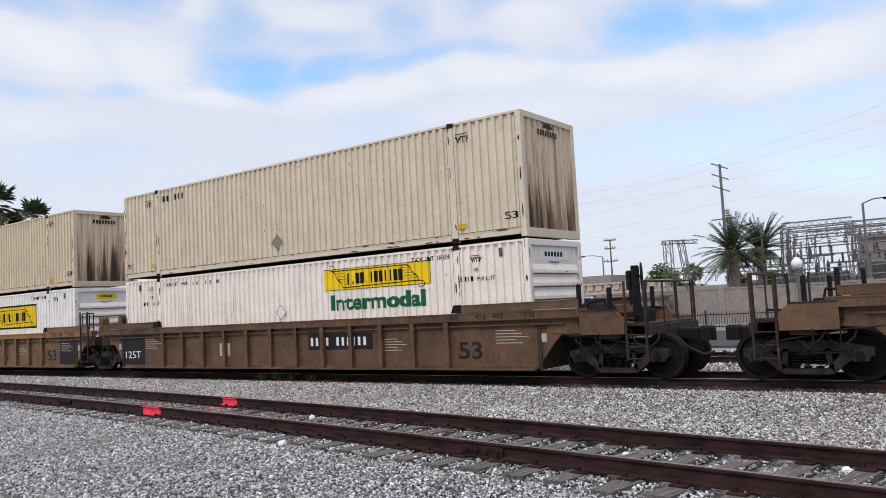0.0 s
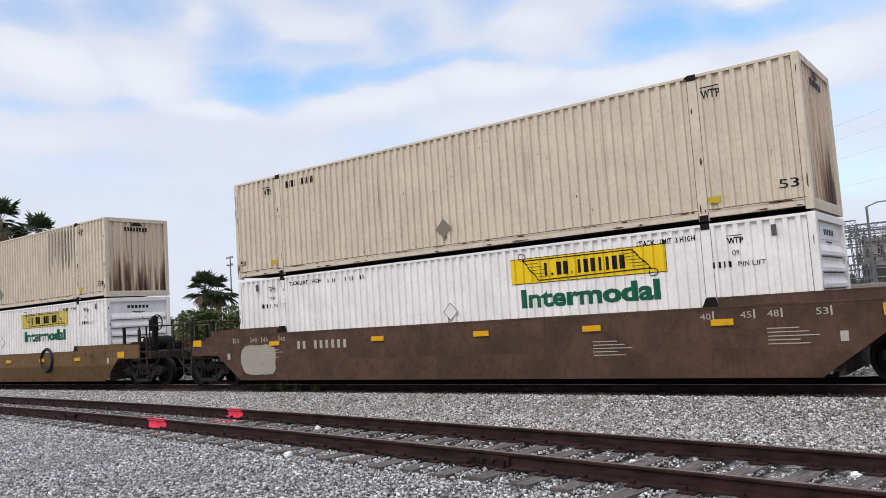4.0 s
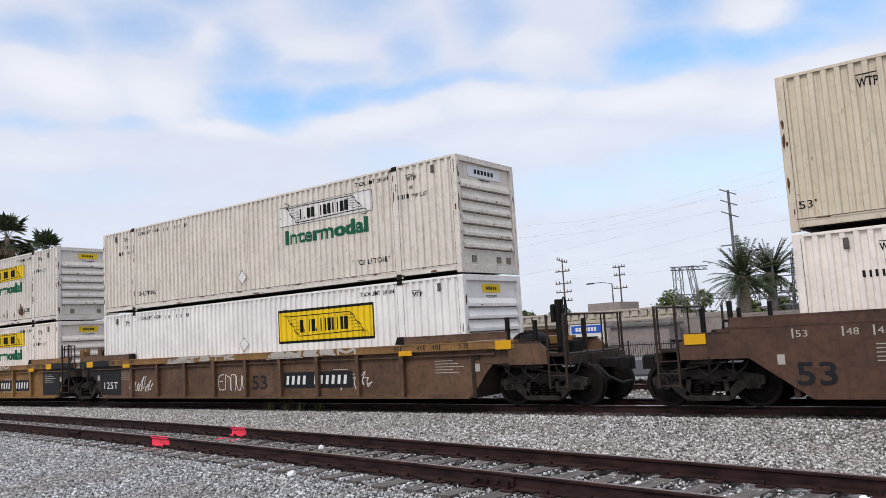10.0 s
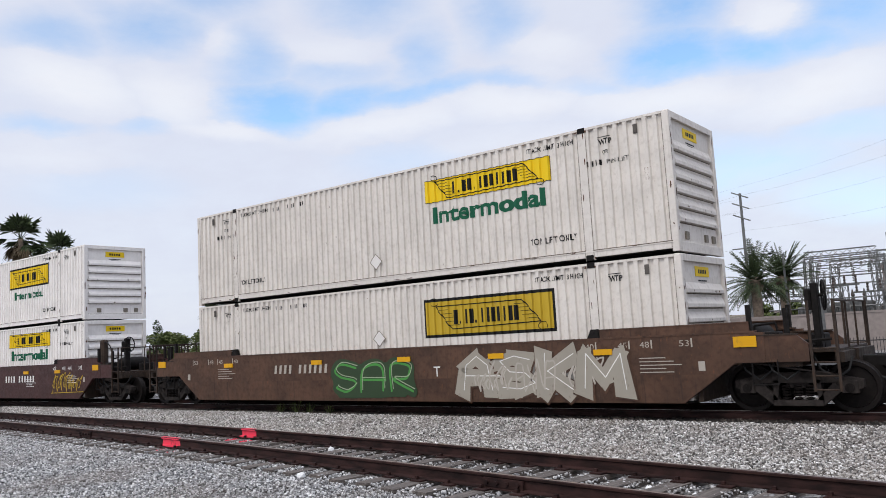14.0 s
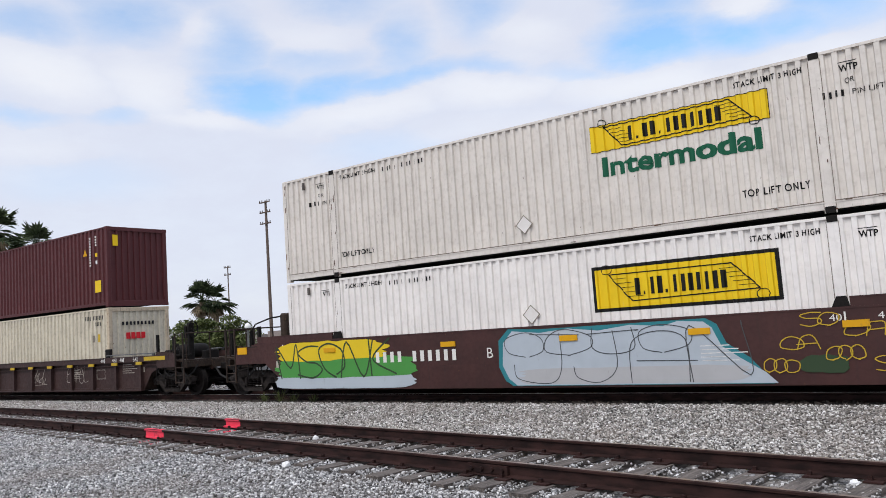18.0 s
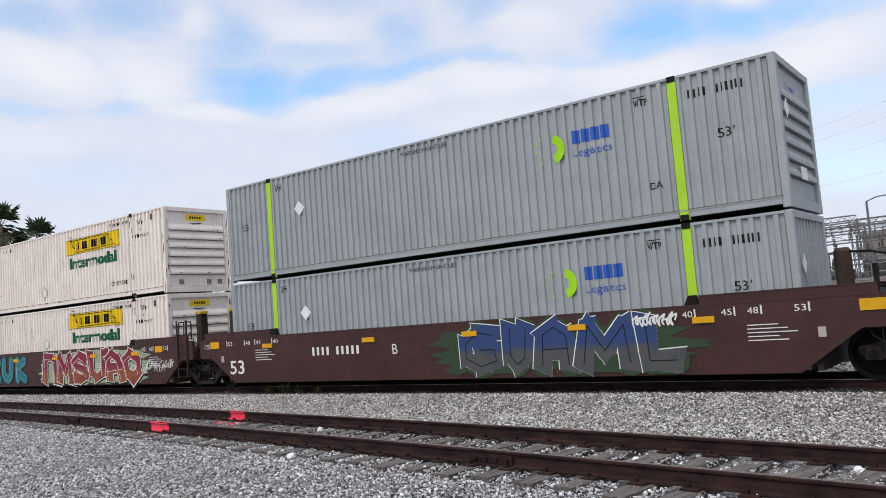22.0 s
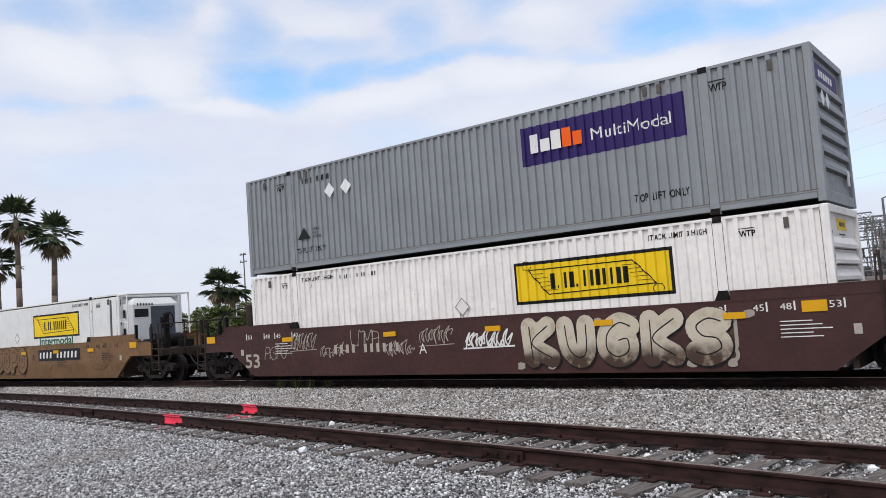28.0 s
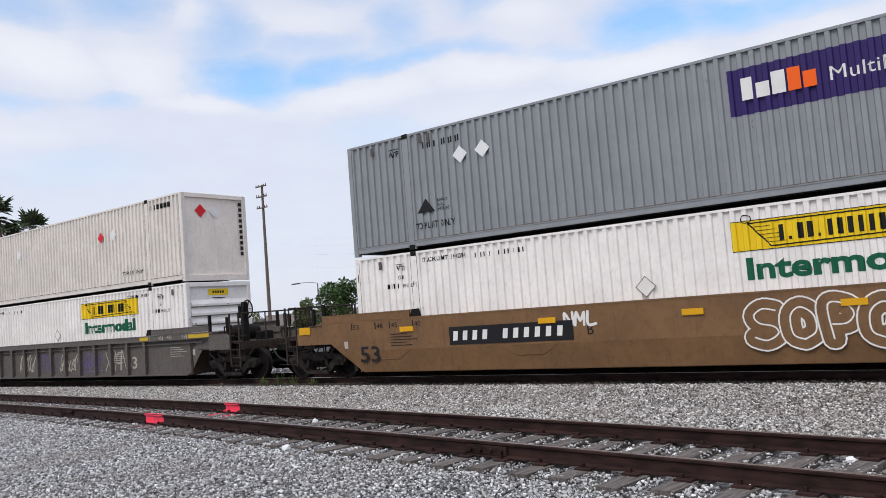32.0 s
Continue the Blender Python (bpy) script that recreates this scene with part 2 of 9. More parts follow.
def gravel(name, tones, ground=False):
    m, n, l, b = shader(name)
    if ground:
        tc = n.new("ShaderNodeTexCoord")
        vor = n.new("ShaderNodeTexVoronoi")
        vor.inputs["Scale"].default_value = 30.0
        l.new(tc.outputs["Object"], vor.inputs["Vector"])
        sep = n.new("ShaderNodeSeparateColor")
        l.new(vor.outputs["Color"], sep.inputs[0])
        pick, coarse = sep.outputs[0], noise_at(n, l, tc.outputs["Object"], 0.8, 4)
        bumped(n, l, b, vor.outputs["Distance"], 0.9, 0.03)
    else:
        geo, tc = n.new("ShaderNodeNewGeometry"), n.new("ShaderNodeTexCoord")
        pick, coarse = geo.outputs["Random Per Island"], noise_at(n, l, tc.outputs["Object"], 0.7, 4)
    ramp = n.new("ShaderNodeValToRGB")
    e = ramp.color_ramp.elements
    while len(e) < len(tones):
        e.new(0.5)
    for i, (at, c) in enumerate(tones):
        e[i].position, e[i].color = at, (*c, 1)
    l.new(pick, ramp.inputs["Fac"])
    c = blend(n, l, ranged(n, l, coarse, 0.35, 0.7, 0, 0.35), ramp.outputs["Color"], (0.24, 0.195, 0.165))
    l.new(c, b.inputs["Base Color"])
    b.inputs["Roughness"].default_value = 0.9
    b.inputs["Specular IOR Level"].default_value = 0.2
    return m


def rail_steel(name):
    m, n, l, b = shader(name)
    vec, rnd, _ = own_coords(n, l)
    f = noise_at(n, l, vec, 5.0, 6, (0.5, 2, 2))
    c = blend(n, l, ranged(n, l, f, 0.3, 0.7), (0.012, 0.0065, 0.006), (0.042, 0.020, 0.0175))
    l.new(c, b.inputs["Base Color"])
    b.inputs["Roughness"].default_value, b.inputs["Specular IOR Level"].default_value = 0.7, 0.15
    bumped(n, l, b, f, 0.15, 0.004)
    return m


def old_wood(name):
    m, n, l, b = shader(name)
    vec, rnd, _ = own_coords(n, l)
    g = noise_at(n, l, vec, 5.0, 8, (6, 0.5, 6), 0.7)
    c = blend(n, l, ranged(n, l, g, 0.3, 0.7), (0.034, 0.028, 0.025), (0.165, 0.14, 0.125))
    l.new(c, b.inputs["Base Color"])
    b.inputs["Roughness"].default_value = 0.9
    bumped(n, l, b, g, 0.6, 0.01)
    return m


def leafy(name, dark, light):
    m, n, l, b = shader(name)
    geo = n.new("ShaderNodeNewGeometry")
    c = blend(n, l, geo.outputs["Random Per Island"], dark, light)
    l.new(c, b.inputs["Base Color"])
    b.inputs["Roughness"].default_value = 0.65
    b.inputs["Specular IOR Level"].default_value = 0.25
    return m


M = dict(
    tan=painted("tan_paint", (0.60, 0.495, 0.365), 0.27, 0.36, (0.2, 0.14, 0.10)),
    tan_pale=painted("pale_tan_paint", (0.61, 0.525, 0.405), 0.24, 0.34, (0.2, 0.15, 0.11)),
    tan_end=stained_end("stained_tan_paint", (0.60, 0.48, 0.35)),
    white=painted("white_container_paint", (0.80, 0.765, 0.735), 0.06, 0.18),
    cream=painted("aged_white_paint", (0.79, 0.715, 0.645), 0.16, 0.26, (0.25, 0.20, 0.16)),
    dusty=painted("dusty_white_paint", (0.68, 0.62, 0.545), 0.22, 0.42),
    rusty=painted("rust_run_white_paint", (0.68, 0.63, 0.57), 0.62, 0.3),
    chalky=painted("chalky_white_paint", (0.68, 0.635, 0.585), 0.14, 0.34, (0.25, 0.20, 0.16)),
    grey=painted("grey_container_paint", (0.235, 0.25, 0.265), 0.05, 0.15),
    light_grey=painted("light_grey_paint", (0.31, 0.335, 0.345), 0.05, 0.16),
    maroon=painted("maroon_container_paint", (0.080, 0.016, 0.018), 0.12, 0.15, (0.06, 0.03, 0.025)),
    ivory=painted("ivory_container_paint", (0.585, 0.535, 0.425), 0.3, 0.5),
    rust_post=painted("rusted_ivory_paint", (0.52, 0.43, 0.31), 0.75, 0.7),
    blue=painted("blue_container_paint", (0.002, 0.077, 0.212), 0.06, 0.14),
    green_end=painted("green_paint", (0.10, 0.42, 0.10), 0.05, 0.1),
    lime=painted("lime_paint", (0.36, 0.62, 0.03), 0.02, 0.1),
    reefer=painted("smooth_white_paint", (0.68, 0.68, 0.66), 0.02, 0.1),
    brown=painted("brown_car_paint", (0.108, 0.058, 0.031), 0.5, 0.85, (0.036, 0.022, 0.017), 0.6, vary=0.34),
    fawn=painted("fawn_brown_car_paint", (0.150, 0.086, 0.043), 0.45, 0.7, (0.05, 0.03, 0.02), 0.6, vary=0.25),
    ochre=painted("ochre_car_paint", (0.215, 0.112, 0.034), 0.45, 0.6, (0.06, 0.035, 0.022), 0.6, vary=0.22),
    gold=painted("golden_brown_car_paint", (0.132, 0.072, 0.023), 0.45, 0.8, (0.045, 0.03, 0.022), 0.6),
    umber=painted("umber_car_paint", (0.074, 0.036, 0.021), 0.5, 0.75, (0.026, 0.016, 0.012), 0.6, vary=0.32),
    oxide=painted("oxide_brown_car_paint", (0.050, 0.0175, 0.0155), 0.2, 0.45, (0.03, 0.018, 0.016), 0.55, vary=0.18),
    dark_oxide=painted("dusty_oxide_car_paint", (0.038, 0.0175, 0.0155), 0.2, 0.5, (0.03, 0.02, 0.018), 0.6, vary=0.2),
    sooty=painted("grey_brown_car_paint", (0.10, 0.087, 0.078), 0.3, 0.5, (0.04, 0.032, 0.03), 0.65),
    sienna=painted("sienna_car_paint", (0.166, 0.088, 0.037), 0.2, 0.5, (0.07, 0.04, 0.024), 0.55, vary=0.15),
    steel=plain("dirty_black_steel", (0.009, 0.0075, 0.007), 0.75, 0.1, 0.4, 9),
    wheel=plain("wheel_steel", (0.010, 0.0075, 0.0068), 0.65, 0.3, 0.35, 12),
    cast=plain("dusty_cast_steel", (0.026, 0.021, 0.019), 0.8, 0.05, 0.45, 7),
    tread=plain("polished_tread", (0.30, 0.28, 0.27), 0.3, 0.9, 0.1, 20, 0),
    rail=rail_steel("rusted_rail_steel"),
    rail_top=plain("worn_rail_head", (0.20, 0.15, 0.13), 0.42, 0.6, 0.2, 14),
    shiny_rail=plain("polished_rail_head", (0.55, 0.54, 0.53), 0.28, 0.9, 0.1, 14, 0),
    tie=old_wood("weathered_tie_wood"),
    gravel_grey=gravel("grey_ballast_stone", ((0.0, (0.040, 0.040, 0.042)), (0.3, (0.230, 0.231, 0.235)), (0.8, (0.525, 0.524, 0.525)), (1.0, (0.86, 0.855, 0.85)))),
    gravel_tan=gravel("tan_ballast_stone", ((0.0, (0.040, 0.037, 0.035)), (0.25, (0.242, 0.228, 0.214)), (0.75, (0.542, 0.518, 0.490)), (1.0, (0.90, 0.89, 0.88)))),
    # the train's shade is painted into these two ballast colours
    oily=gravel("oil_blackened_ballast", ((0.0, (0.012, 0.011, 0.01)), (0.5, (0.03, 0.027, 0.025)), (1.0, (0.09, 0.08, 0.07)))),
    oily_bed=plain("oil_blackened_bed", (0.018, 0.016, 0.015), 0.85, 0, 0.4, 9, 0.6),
    # dark joint lines of container sides; painted shade under the end ribs
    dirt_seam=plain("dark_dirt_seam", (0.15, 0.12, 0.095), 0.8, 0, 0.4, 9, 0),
    bed=gravel("ballast_bed", ((0.0, (0.09, 0.088, 0.086)), (0.5, (0.21, 0.205, 0.20)), (1.0, (0.40, 0.39, 0.38))), True),
    red_paint=worn_print("red_spray_paint", (0.78, 0.055, 0.10), (0.10, 0.03, 0.03), 0.5),
    black=worn_print("black_print", (0.009, 0.009, 0.009), (0.12, 0.11, 0.10), 0.06),
    white_print=worn_print("white_print", (0.72, 0.71, 0.68), (0.2, 0.16, 0.13), 0.15),
    faded_print=worn_print("faded_white_print", (0.42, 0.38, 0.33), (0.15, 0.09, 0.06), 0.4),
    yellow=worn_print("yellow_panel", (0.80, 0.55, 0.015), (0.62, 0.52, 0.2), 0.12),
    old_yellow=worn_print("dull_yellow_panel", (0.50, 0.34, 0.03), (0.3, 0.22, 0.08), 0.3),
    faded_yellow=worn_print("faded_yellow_panel", (0.62, 0.50, 0.10), (0.6, 0.55, 0.4), 0.6),
    ghost=worn_print("bleached_panel", (0.74, 0.71, 0.68), (0.66, 0.62, 0.58), 0.4),
    green=worn_print("green_print", (0.010, 0.105, 0.055), (0.3, 0.35, 0.3), 0.06),
    faded_green=worn_print("faded_green_print", (0.06, 0.20, 0.13), (0.5, 0.5, 0.45), 0.45),
    reflector=worn_print("reflector_yellow", (0.66, 0.34, 0.01), (0.28, 0.15, 0.04), 0.35),
    purple=worn_print("dark_violet_panel", (0.032, 0.018, 0.11), (0.05, 0.04, 0.1), 0.02),
    orange=worn_print("orange_print", (0.85, 0.12, 0.01), (0.5, 0.1, 0.05), 0.02),
    red=worn_print("red_print", (0.62, 0.02, 0.03), (0.5, 0.3, 0.25), 0.1),
    blue_print=worn_print("blue_print", (0.03, 0.10, 0.42), (0.2, 0.25, 0.4), 0.05),
    lime_print=worn_print("lime_print", (0.33, 0.66, 0.02), (0.4, 0.5, 0.2), 0.02),
    char=worn_print("charcoal_panel", (0.013, 0.013, 0.015), (0.05, 0.035, 0.026), 0.2),
    rust_run=worn_print("rust_run", (0.10, 0.042, 0.022), (0.025, 0.015, 0.012), 0.6),
    soot=worn_print("soot_smear", (0.30, 0.275, 0.26), (0.55, 0.52, 0.48), 0.75),
    slate_panel=plain("slate_blue_panel", (0.05, 0.06, 0.075), 0.5, 0, 0.1, 4, 0),
    pale_dirt=worn_print("pale_dirt", (0.5, 0.42, 0.33), (0.4, 0.32, 0.25), 0.5),
    # darker than the car paints, with heavy random grime and rust
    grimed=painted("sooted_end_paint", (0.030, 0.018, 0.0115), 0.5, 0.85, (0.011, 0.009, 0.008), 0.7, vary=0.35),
    placard=worn_print("placard_white", (0.74, 0.74, 0.74), (0.5, 0.5, 0.5), 0.1),
    placard_old=worn_print("placard_grey", (0.20, 0.175, 0.14), (0.3, 0.25, 0.2), 0.3),
    concrete=plain("beige_concrete", (0.42, 0.37, 0.30), 0.85, 0, 0.12, 2.0, 0.3),
    block=plain("grey_brown_block", (0.25, 0.215, 0.20), 0.9, 0, 0.12, 3.0, 0.3),
    galvanised=plain("galvanised_steel", (0.15, 0.152, 0.15), 0.5, 0.5, 0.15, 4),
    pole_wood=plain("weathered_pole_wood", (0.13, 0.10, 0.085), 0.85, 0, 0.25, 3),
    iron=plain("black_iron", (0.02, 0.02, 0.022), 0.5, 0.3, 0.1, 8),
    insulator=plain("grey_brown_porcelain", (0.075, 0.058, 0.05), 0.3, 0, 0.1, 8, 0),
    globe=plain("milk_glass", (0.80, 0.80, 0.78), 0.35, 0, 0.03, 4, 0),
    stucco=plain("white_stucco", (0.66, 0.65, 0.63), 0.85, 0, 0.06, 5),
    dark_glass=plain("dark_window", (0.03, 0.035, 0.04), 0.12, 0, 0.1, 3, 0),
    bark=plain("palm_bark", (0.16, 0.125, 0.095), 0.9, 0, 0.3, 6, 0.5),
    frond=leafy("palm_frond", (0.022, 0.034, 0.014), (0.065, 0.088, 0.038)),
    dead_frond=leafy("dry_frond", (0.10, 0.075, 0.045), (0.20, 0.155, 0.10)),
    leaf=leafy("green_leaf", (0.025, 0.055, 0.014), (0.085, 0.145, 0.04)),
    leaf_dark=leafy("dark_leaf", (0.018, 0.035, 0.014), (0.05, 0.08, 0.03)),
    leaf_olive=leafy("olive_leaf", (0.045, 0.066, 0.02), (0.15, 0.175, 0.06)),
    asphalt=plain("asphalt", (0.055, 0.054, 0.053), 0.9, 0, 0.15, 4, 0.3),
    rubber=plain("black_rubber", (0.02, 0.02, 0.02), 0.7, 0, 0.1, 9, 0),
)

# ---- mesh tools ----
class Mesh:
    """Collects boxes, bars, tubes and outlines into one mesh."""

    def __init__(self):
        self.v, self.f = [], []

    def add(self, verts, faces):
        k = len(self.v)
        self.v += [tuple(p) for p in verts]
        self.f += [tuple(i + k for i in f) for f in faces]
        return self

    def box(self, x0, x1, y0, y1, z0, z1, c=0.0):
        """A box; c bevels its four upright edges and its top rim."""
        if c <= 0:
            p = [(x, y, z) for z in (z0, z1) for x, y in ((x0, y0), (x1, y0), (x1, y1), (x0, y1))]
            return self.add(p, [(3, 2, 1, 0), (4, 5, 6, 7), (0, 1, 5, 4), (1, 2, 6, 5), (2, 3, 7, 6), (3, 0, 4, 7)])
        ring = [(x0 + c, y0), (x1 - c, y0), (x1, y0 + c), (x1, y1 - c), (x1 - c, y1), (x0 + c, y1), (x0, y1 - c), (x0, y0 + c)]
        cx, cy = (x0 + x1) / 2, (y0 + y1) / 2
        inner = [(x + (c if x < cx else -c) * 0.7, y + (c if y < cy else -c) * 0.7, z1) for x, y in ring]
        p = [(x, y, z0) for x, y in ring] + [(x, y, z1 - c) for x, y in ring] + inner
        f = [tuple(range(7, -1, -1)), tuple(range(16, 24))]
        for k in (0, 8):
            f += [(k + i, k + (i + 1) % 8, k + 8 + (i + 1) % 8, k + 8 + i) for i in range(8)]
        return self.add(p, f)

    def outline(self, pts, y0, y1):
        """A closed outline in x, z (counter-clockwise seen from -y), from y0 to y1."""
        n = len(pts)
        p = [(x, y0, z) for x, z in pts] + [(x, y1, z) for x, z in pts]
        f = [tuple(range(n)), tuple(range(2 * n - 1, n - 1, -1))]
        f += [((i + 1) % n, i, n + i, n + (i + 1) % n) for i in range(n)]
        return self.add(p, f)

    def tube(self, a, b, r0, r1=None, n=10, caps=True):
        a, b = Vector(a), Vector(b)
        r1 = r0 if r1 is None else r1
        d = (b - a).normalized()
        s = d.orthogonal().normalized()
        t = d.cross(s)
        p = [a + (s * math.cos(k * math.tau / n) + t * math.sin(k * math.tau / n)) * r0 for k in range(n)]
        p += [b + (s * math.cos(k * math.tau / n) + t * math.sin(k * math.tau / n)) * r1 for k in range(n)]
        f = [(k, (k + 1) % n, n + (k + 1) % n, n + k) for k in range(n)]
        if caps:
            f += [tuple(range(n - 1, -1, -1)), tuple(range(n, 2 * n))]
        return self.add(p, f)

    def path(self, pts, r, n=6):
        for a, b in zip(pts, pts[1:]):
            self.tube(a, b, r, r, n)
        return self

    def ring(self, centre, axis, radius, r, n=16, m=6):
        c, d = Vector(centre), Vector(axis).normalized()
        s = d.orthogonal().normalized()
        t = d.cross(s)
        p = []
        for i in range(n):
            a = i * math.tau / n
            o = s * math.cos(a) + t * math.sin(a)
            p += [c + o * (radius + r * math.cos(j * math.tau / m)) + d * r * math.sin(j * math.tau / m) for j in range(m)]
        f = [(i * m + j, i * m + (j + 1) % m, ((i + 1) % n) * m + (j + 1) % m, ((i + 1) % n) * m + j) for i in range(n) for j in range(m)]
        return self.add(p, f)

    def lathe(self, profile, centre=(0, 0, 0), axis="z", n=16):
        """Turns (radius, height) pairs about an axis through centre."""
        p = []
        for r, h in profile:
            for k in range(n):
                a = k * math.tau / n
                u, w = r * math.cos(a), r * math.sin(a)
                q = (u, w, h) if axis == "z" else (u, h, -w) if axis == "y" else (h, u, w)
                p.append((q[0] + centre[0], q[1] + centre[1], q[2] + centre[2]))
        m = len(profile)
        f = [(i * n + k, i * n + (k + 1) % n, (i + 1) * n + (k + 1) % n, (i + 1) * n + k) for i in range(m - 1) for k in range(n)]
        f += [tuple(range(n - 1, -1, -1)), tuple(range((m - 1) * n, m * n))]
        return self.add(p, f)

    def mirrored(self, axis):
        """A copy turned over in x (0) or y (1)."""
        o = Mesh()
        o.v = [tuple(-c if i == axis else c for i, c in enumerate(p)) for p in self.v]
        o.f = [tuple(reversed(f)) for f in self.f]
        return o

    def data(self, name, smooth=False):
        d = bpy.data.meshes.new(name)
        d.from_pydata(self.v, [], self.f)
        d.materials.append(None)
        if smooth:
            d.polygons.foreach_set("use_smooth", [True] * len(d.polygons))
        d.update()
        return d


def piece(name, data, material, parent=None, label="", at=None):
    """Links mesh data as one object; the paint belongs to the object, so that alike pieces share the data."""
    ob = new(name, data)
    if parent is not None:
        ob.parent = parent
    if at is not None:
        ob.matrix_basis = at if isinstance(at, Matrix) else Matrix.Translation(at)
    slot = ob.material_slots[0]
    slot.link = "OBJECT"
    slot.material = M[material] if isinstance(material, str) else material
    if label:
        tagged(ob, label)
    return ob


SHARED = {}


def shared(key, make, smooth=False):
    """Mesh data made once for each key."""
    if key not in SHARED:
        SHARED[key] = make().data(str(key[0] if isinstance(key, tuple) else key), smooth)
    return SHARED[key]


def text_data(words, size, bold=0.0, shear=0.0, narrow=1.0, spacing=1.0):
    """Flat lettering in the x, z plane, facing -y, its lower left corner at the origin."""
    key = ("lettering", words, round(size, 3), bold, shear, narrow, spacing)
    if key not in SHARED:
        c = bpy.data.curves.new("lettering", "FONT")
        c.body, c.size, c.offset, c.shear, c.resolution_u, c.space_character = words, size, bold, shear, 3, spacing
        ob = bpy.data.objects.new("lettering", c)
        d = bpy.data.meshes.new_from_object(ob)
        bpy.data.objects.remove(ob)
        n = len(d.vertices)
        co = np.empty(n * 3, np.float32)
        d.vertices.foreach_get("co", co)
        co = co.reshape(-1, 3)
        x0 = co[:, 0].min() if n else 0
        out = np.zeros_like(co)
        out[:, 0], out[:, 2] = (co[:, 0] - x0) * narrow, co[:, 1]
        d.vertices.foreach_set("co", out.ravel())
        d.materials.clear()
        d.materials.append(None)
        d.update()
        SHARED[key] = d
    return SHARED[key]


def text_width(d):
    return max((v.co.x for v in d.vertices), default=0.0)


def letter(parent, words, x, z, y, size, material="black", width=None, align="left", name="lettering", **style):
    """Lettering on a face that looks to -y. width: squeeze or stretch to this many metres."""
    d = text_data(words, size, **style)
    w = text_width(d)
    s = width / w if width else 1.0
    x -= {"left": 0, "centre": 0.5, "right": 1}[align] * w * s
    return piece(name, d, material, parent, at=Matrix.Translation((x, y, z)) @ Matrix.Diagonal((s, 1, 1, 1)))


def bars(parent, count, x, z, y, width, height, material="black", gap=0.5, name="number_marking", lean=0.0):
    """A row of plain bars in place of characters."""
    def make():
        m, step = Mesh(), width / count
        for i in range(count):
            w = step * (1 - gap)
            m.outline([(i * step, 0), (i * step + w, 0), (i * step + w + lean * height, height), (i * step + lean * height, height)], -0.001, 0.001)
        return m
    return tagged(piece(name, shared(("number_marking", count, round(width, 3), round(height, 3), gap, lean), make), material, parent, at=(x, y, z)), kind="stuff")


def sheet(parent, name, pts, y, material, thick=0.004, label=""):
    """A thin plate of any outline in x, z that lies on a face looking to -y."""
    return piece(name, Mesh().outline(pts, y - thick, y).data(name), material, parent, label)


def rect(x0, x1, z0, z1):
    return [(x0, z0), (x1, z0), (x1, z1), (x0, z1)]

# ---- containers ----
DEPTH = 0.048      # of the corrugation


def corrugated(x0, x1, z0, z1, y, depth=DEPTH, pitch=0.22):
    """Trapezoid corrugation between x0 and x1; crests at y, troughs depth behind."""
    m = Mesh()
    n = max(1, round((x1 - x0) / pitch))
    p = (x1 - x0) / n
    prof = [(x0, y)]
    for i in range(n):
        a = x0 + i * p
        prof += [(a + 0.36 * p, y), (a + 0.45 * p, y + depth), (a + 0.89 * p, y + depth), (a + 0.98 * p, y)]
    prof.append((x1, y))
    v = [(x, yy, z) for x, yy in prof for z in (z0, z1)]
    return m.add(v, [(2 * i, 2 * i + 2, 2 * i + 3, 2 * i + 1) for i in range(len(prof) - 1)])


def casting_mesh(y):
    return Mesh().box(-0.09, 0.09, y - 0.012, y + 0.16, 0, 0.118, 0.012)


class Box:
    """Sizes of a freight container: 53 feet with lifting posts 40 feet apart, or 40 feet."""

    def __init__(self, feet):
        self.feet = feet
        self.l, self.w, self.h = (16.154, 2.591, 2.896) if feet == 53 else (12.192, 2.438, 2.896)
        self.y = -self.w / 2
        self.sill = 0.21 if feet == 53 else 0.16


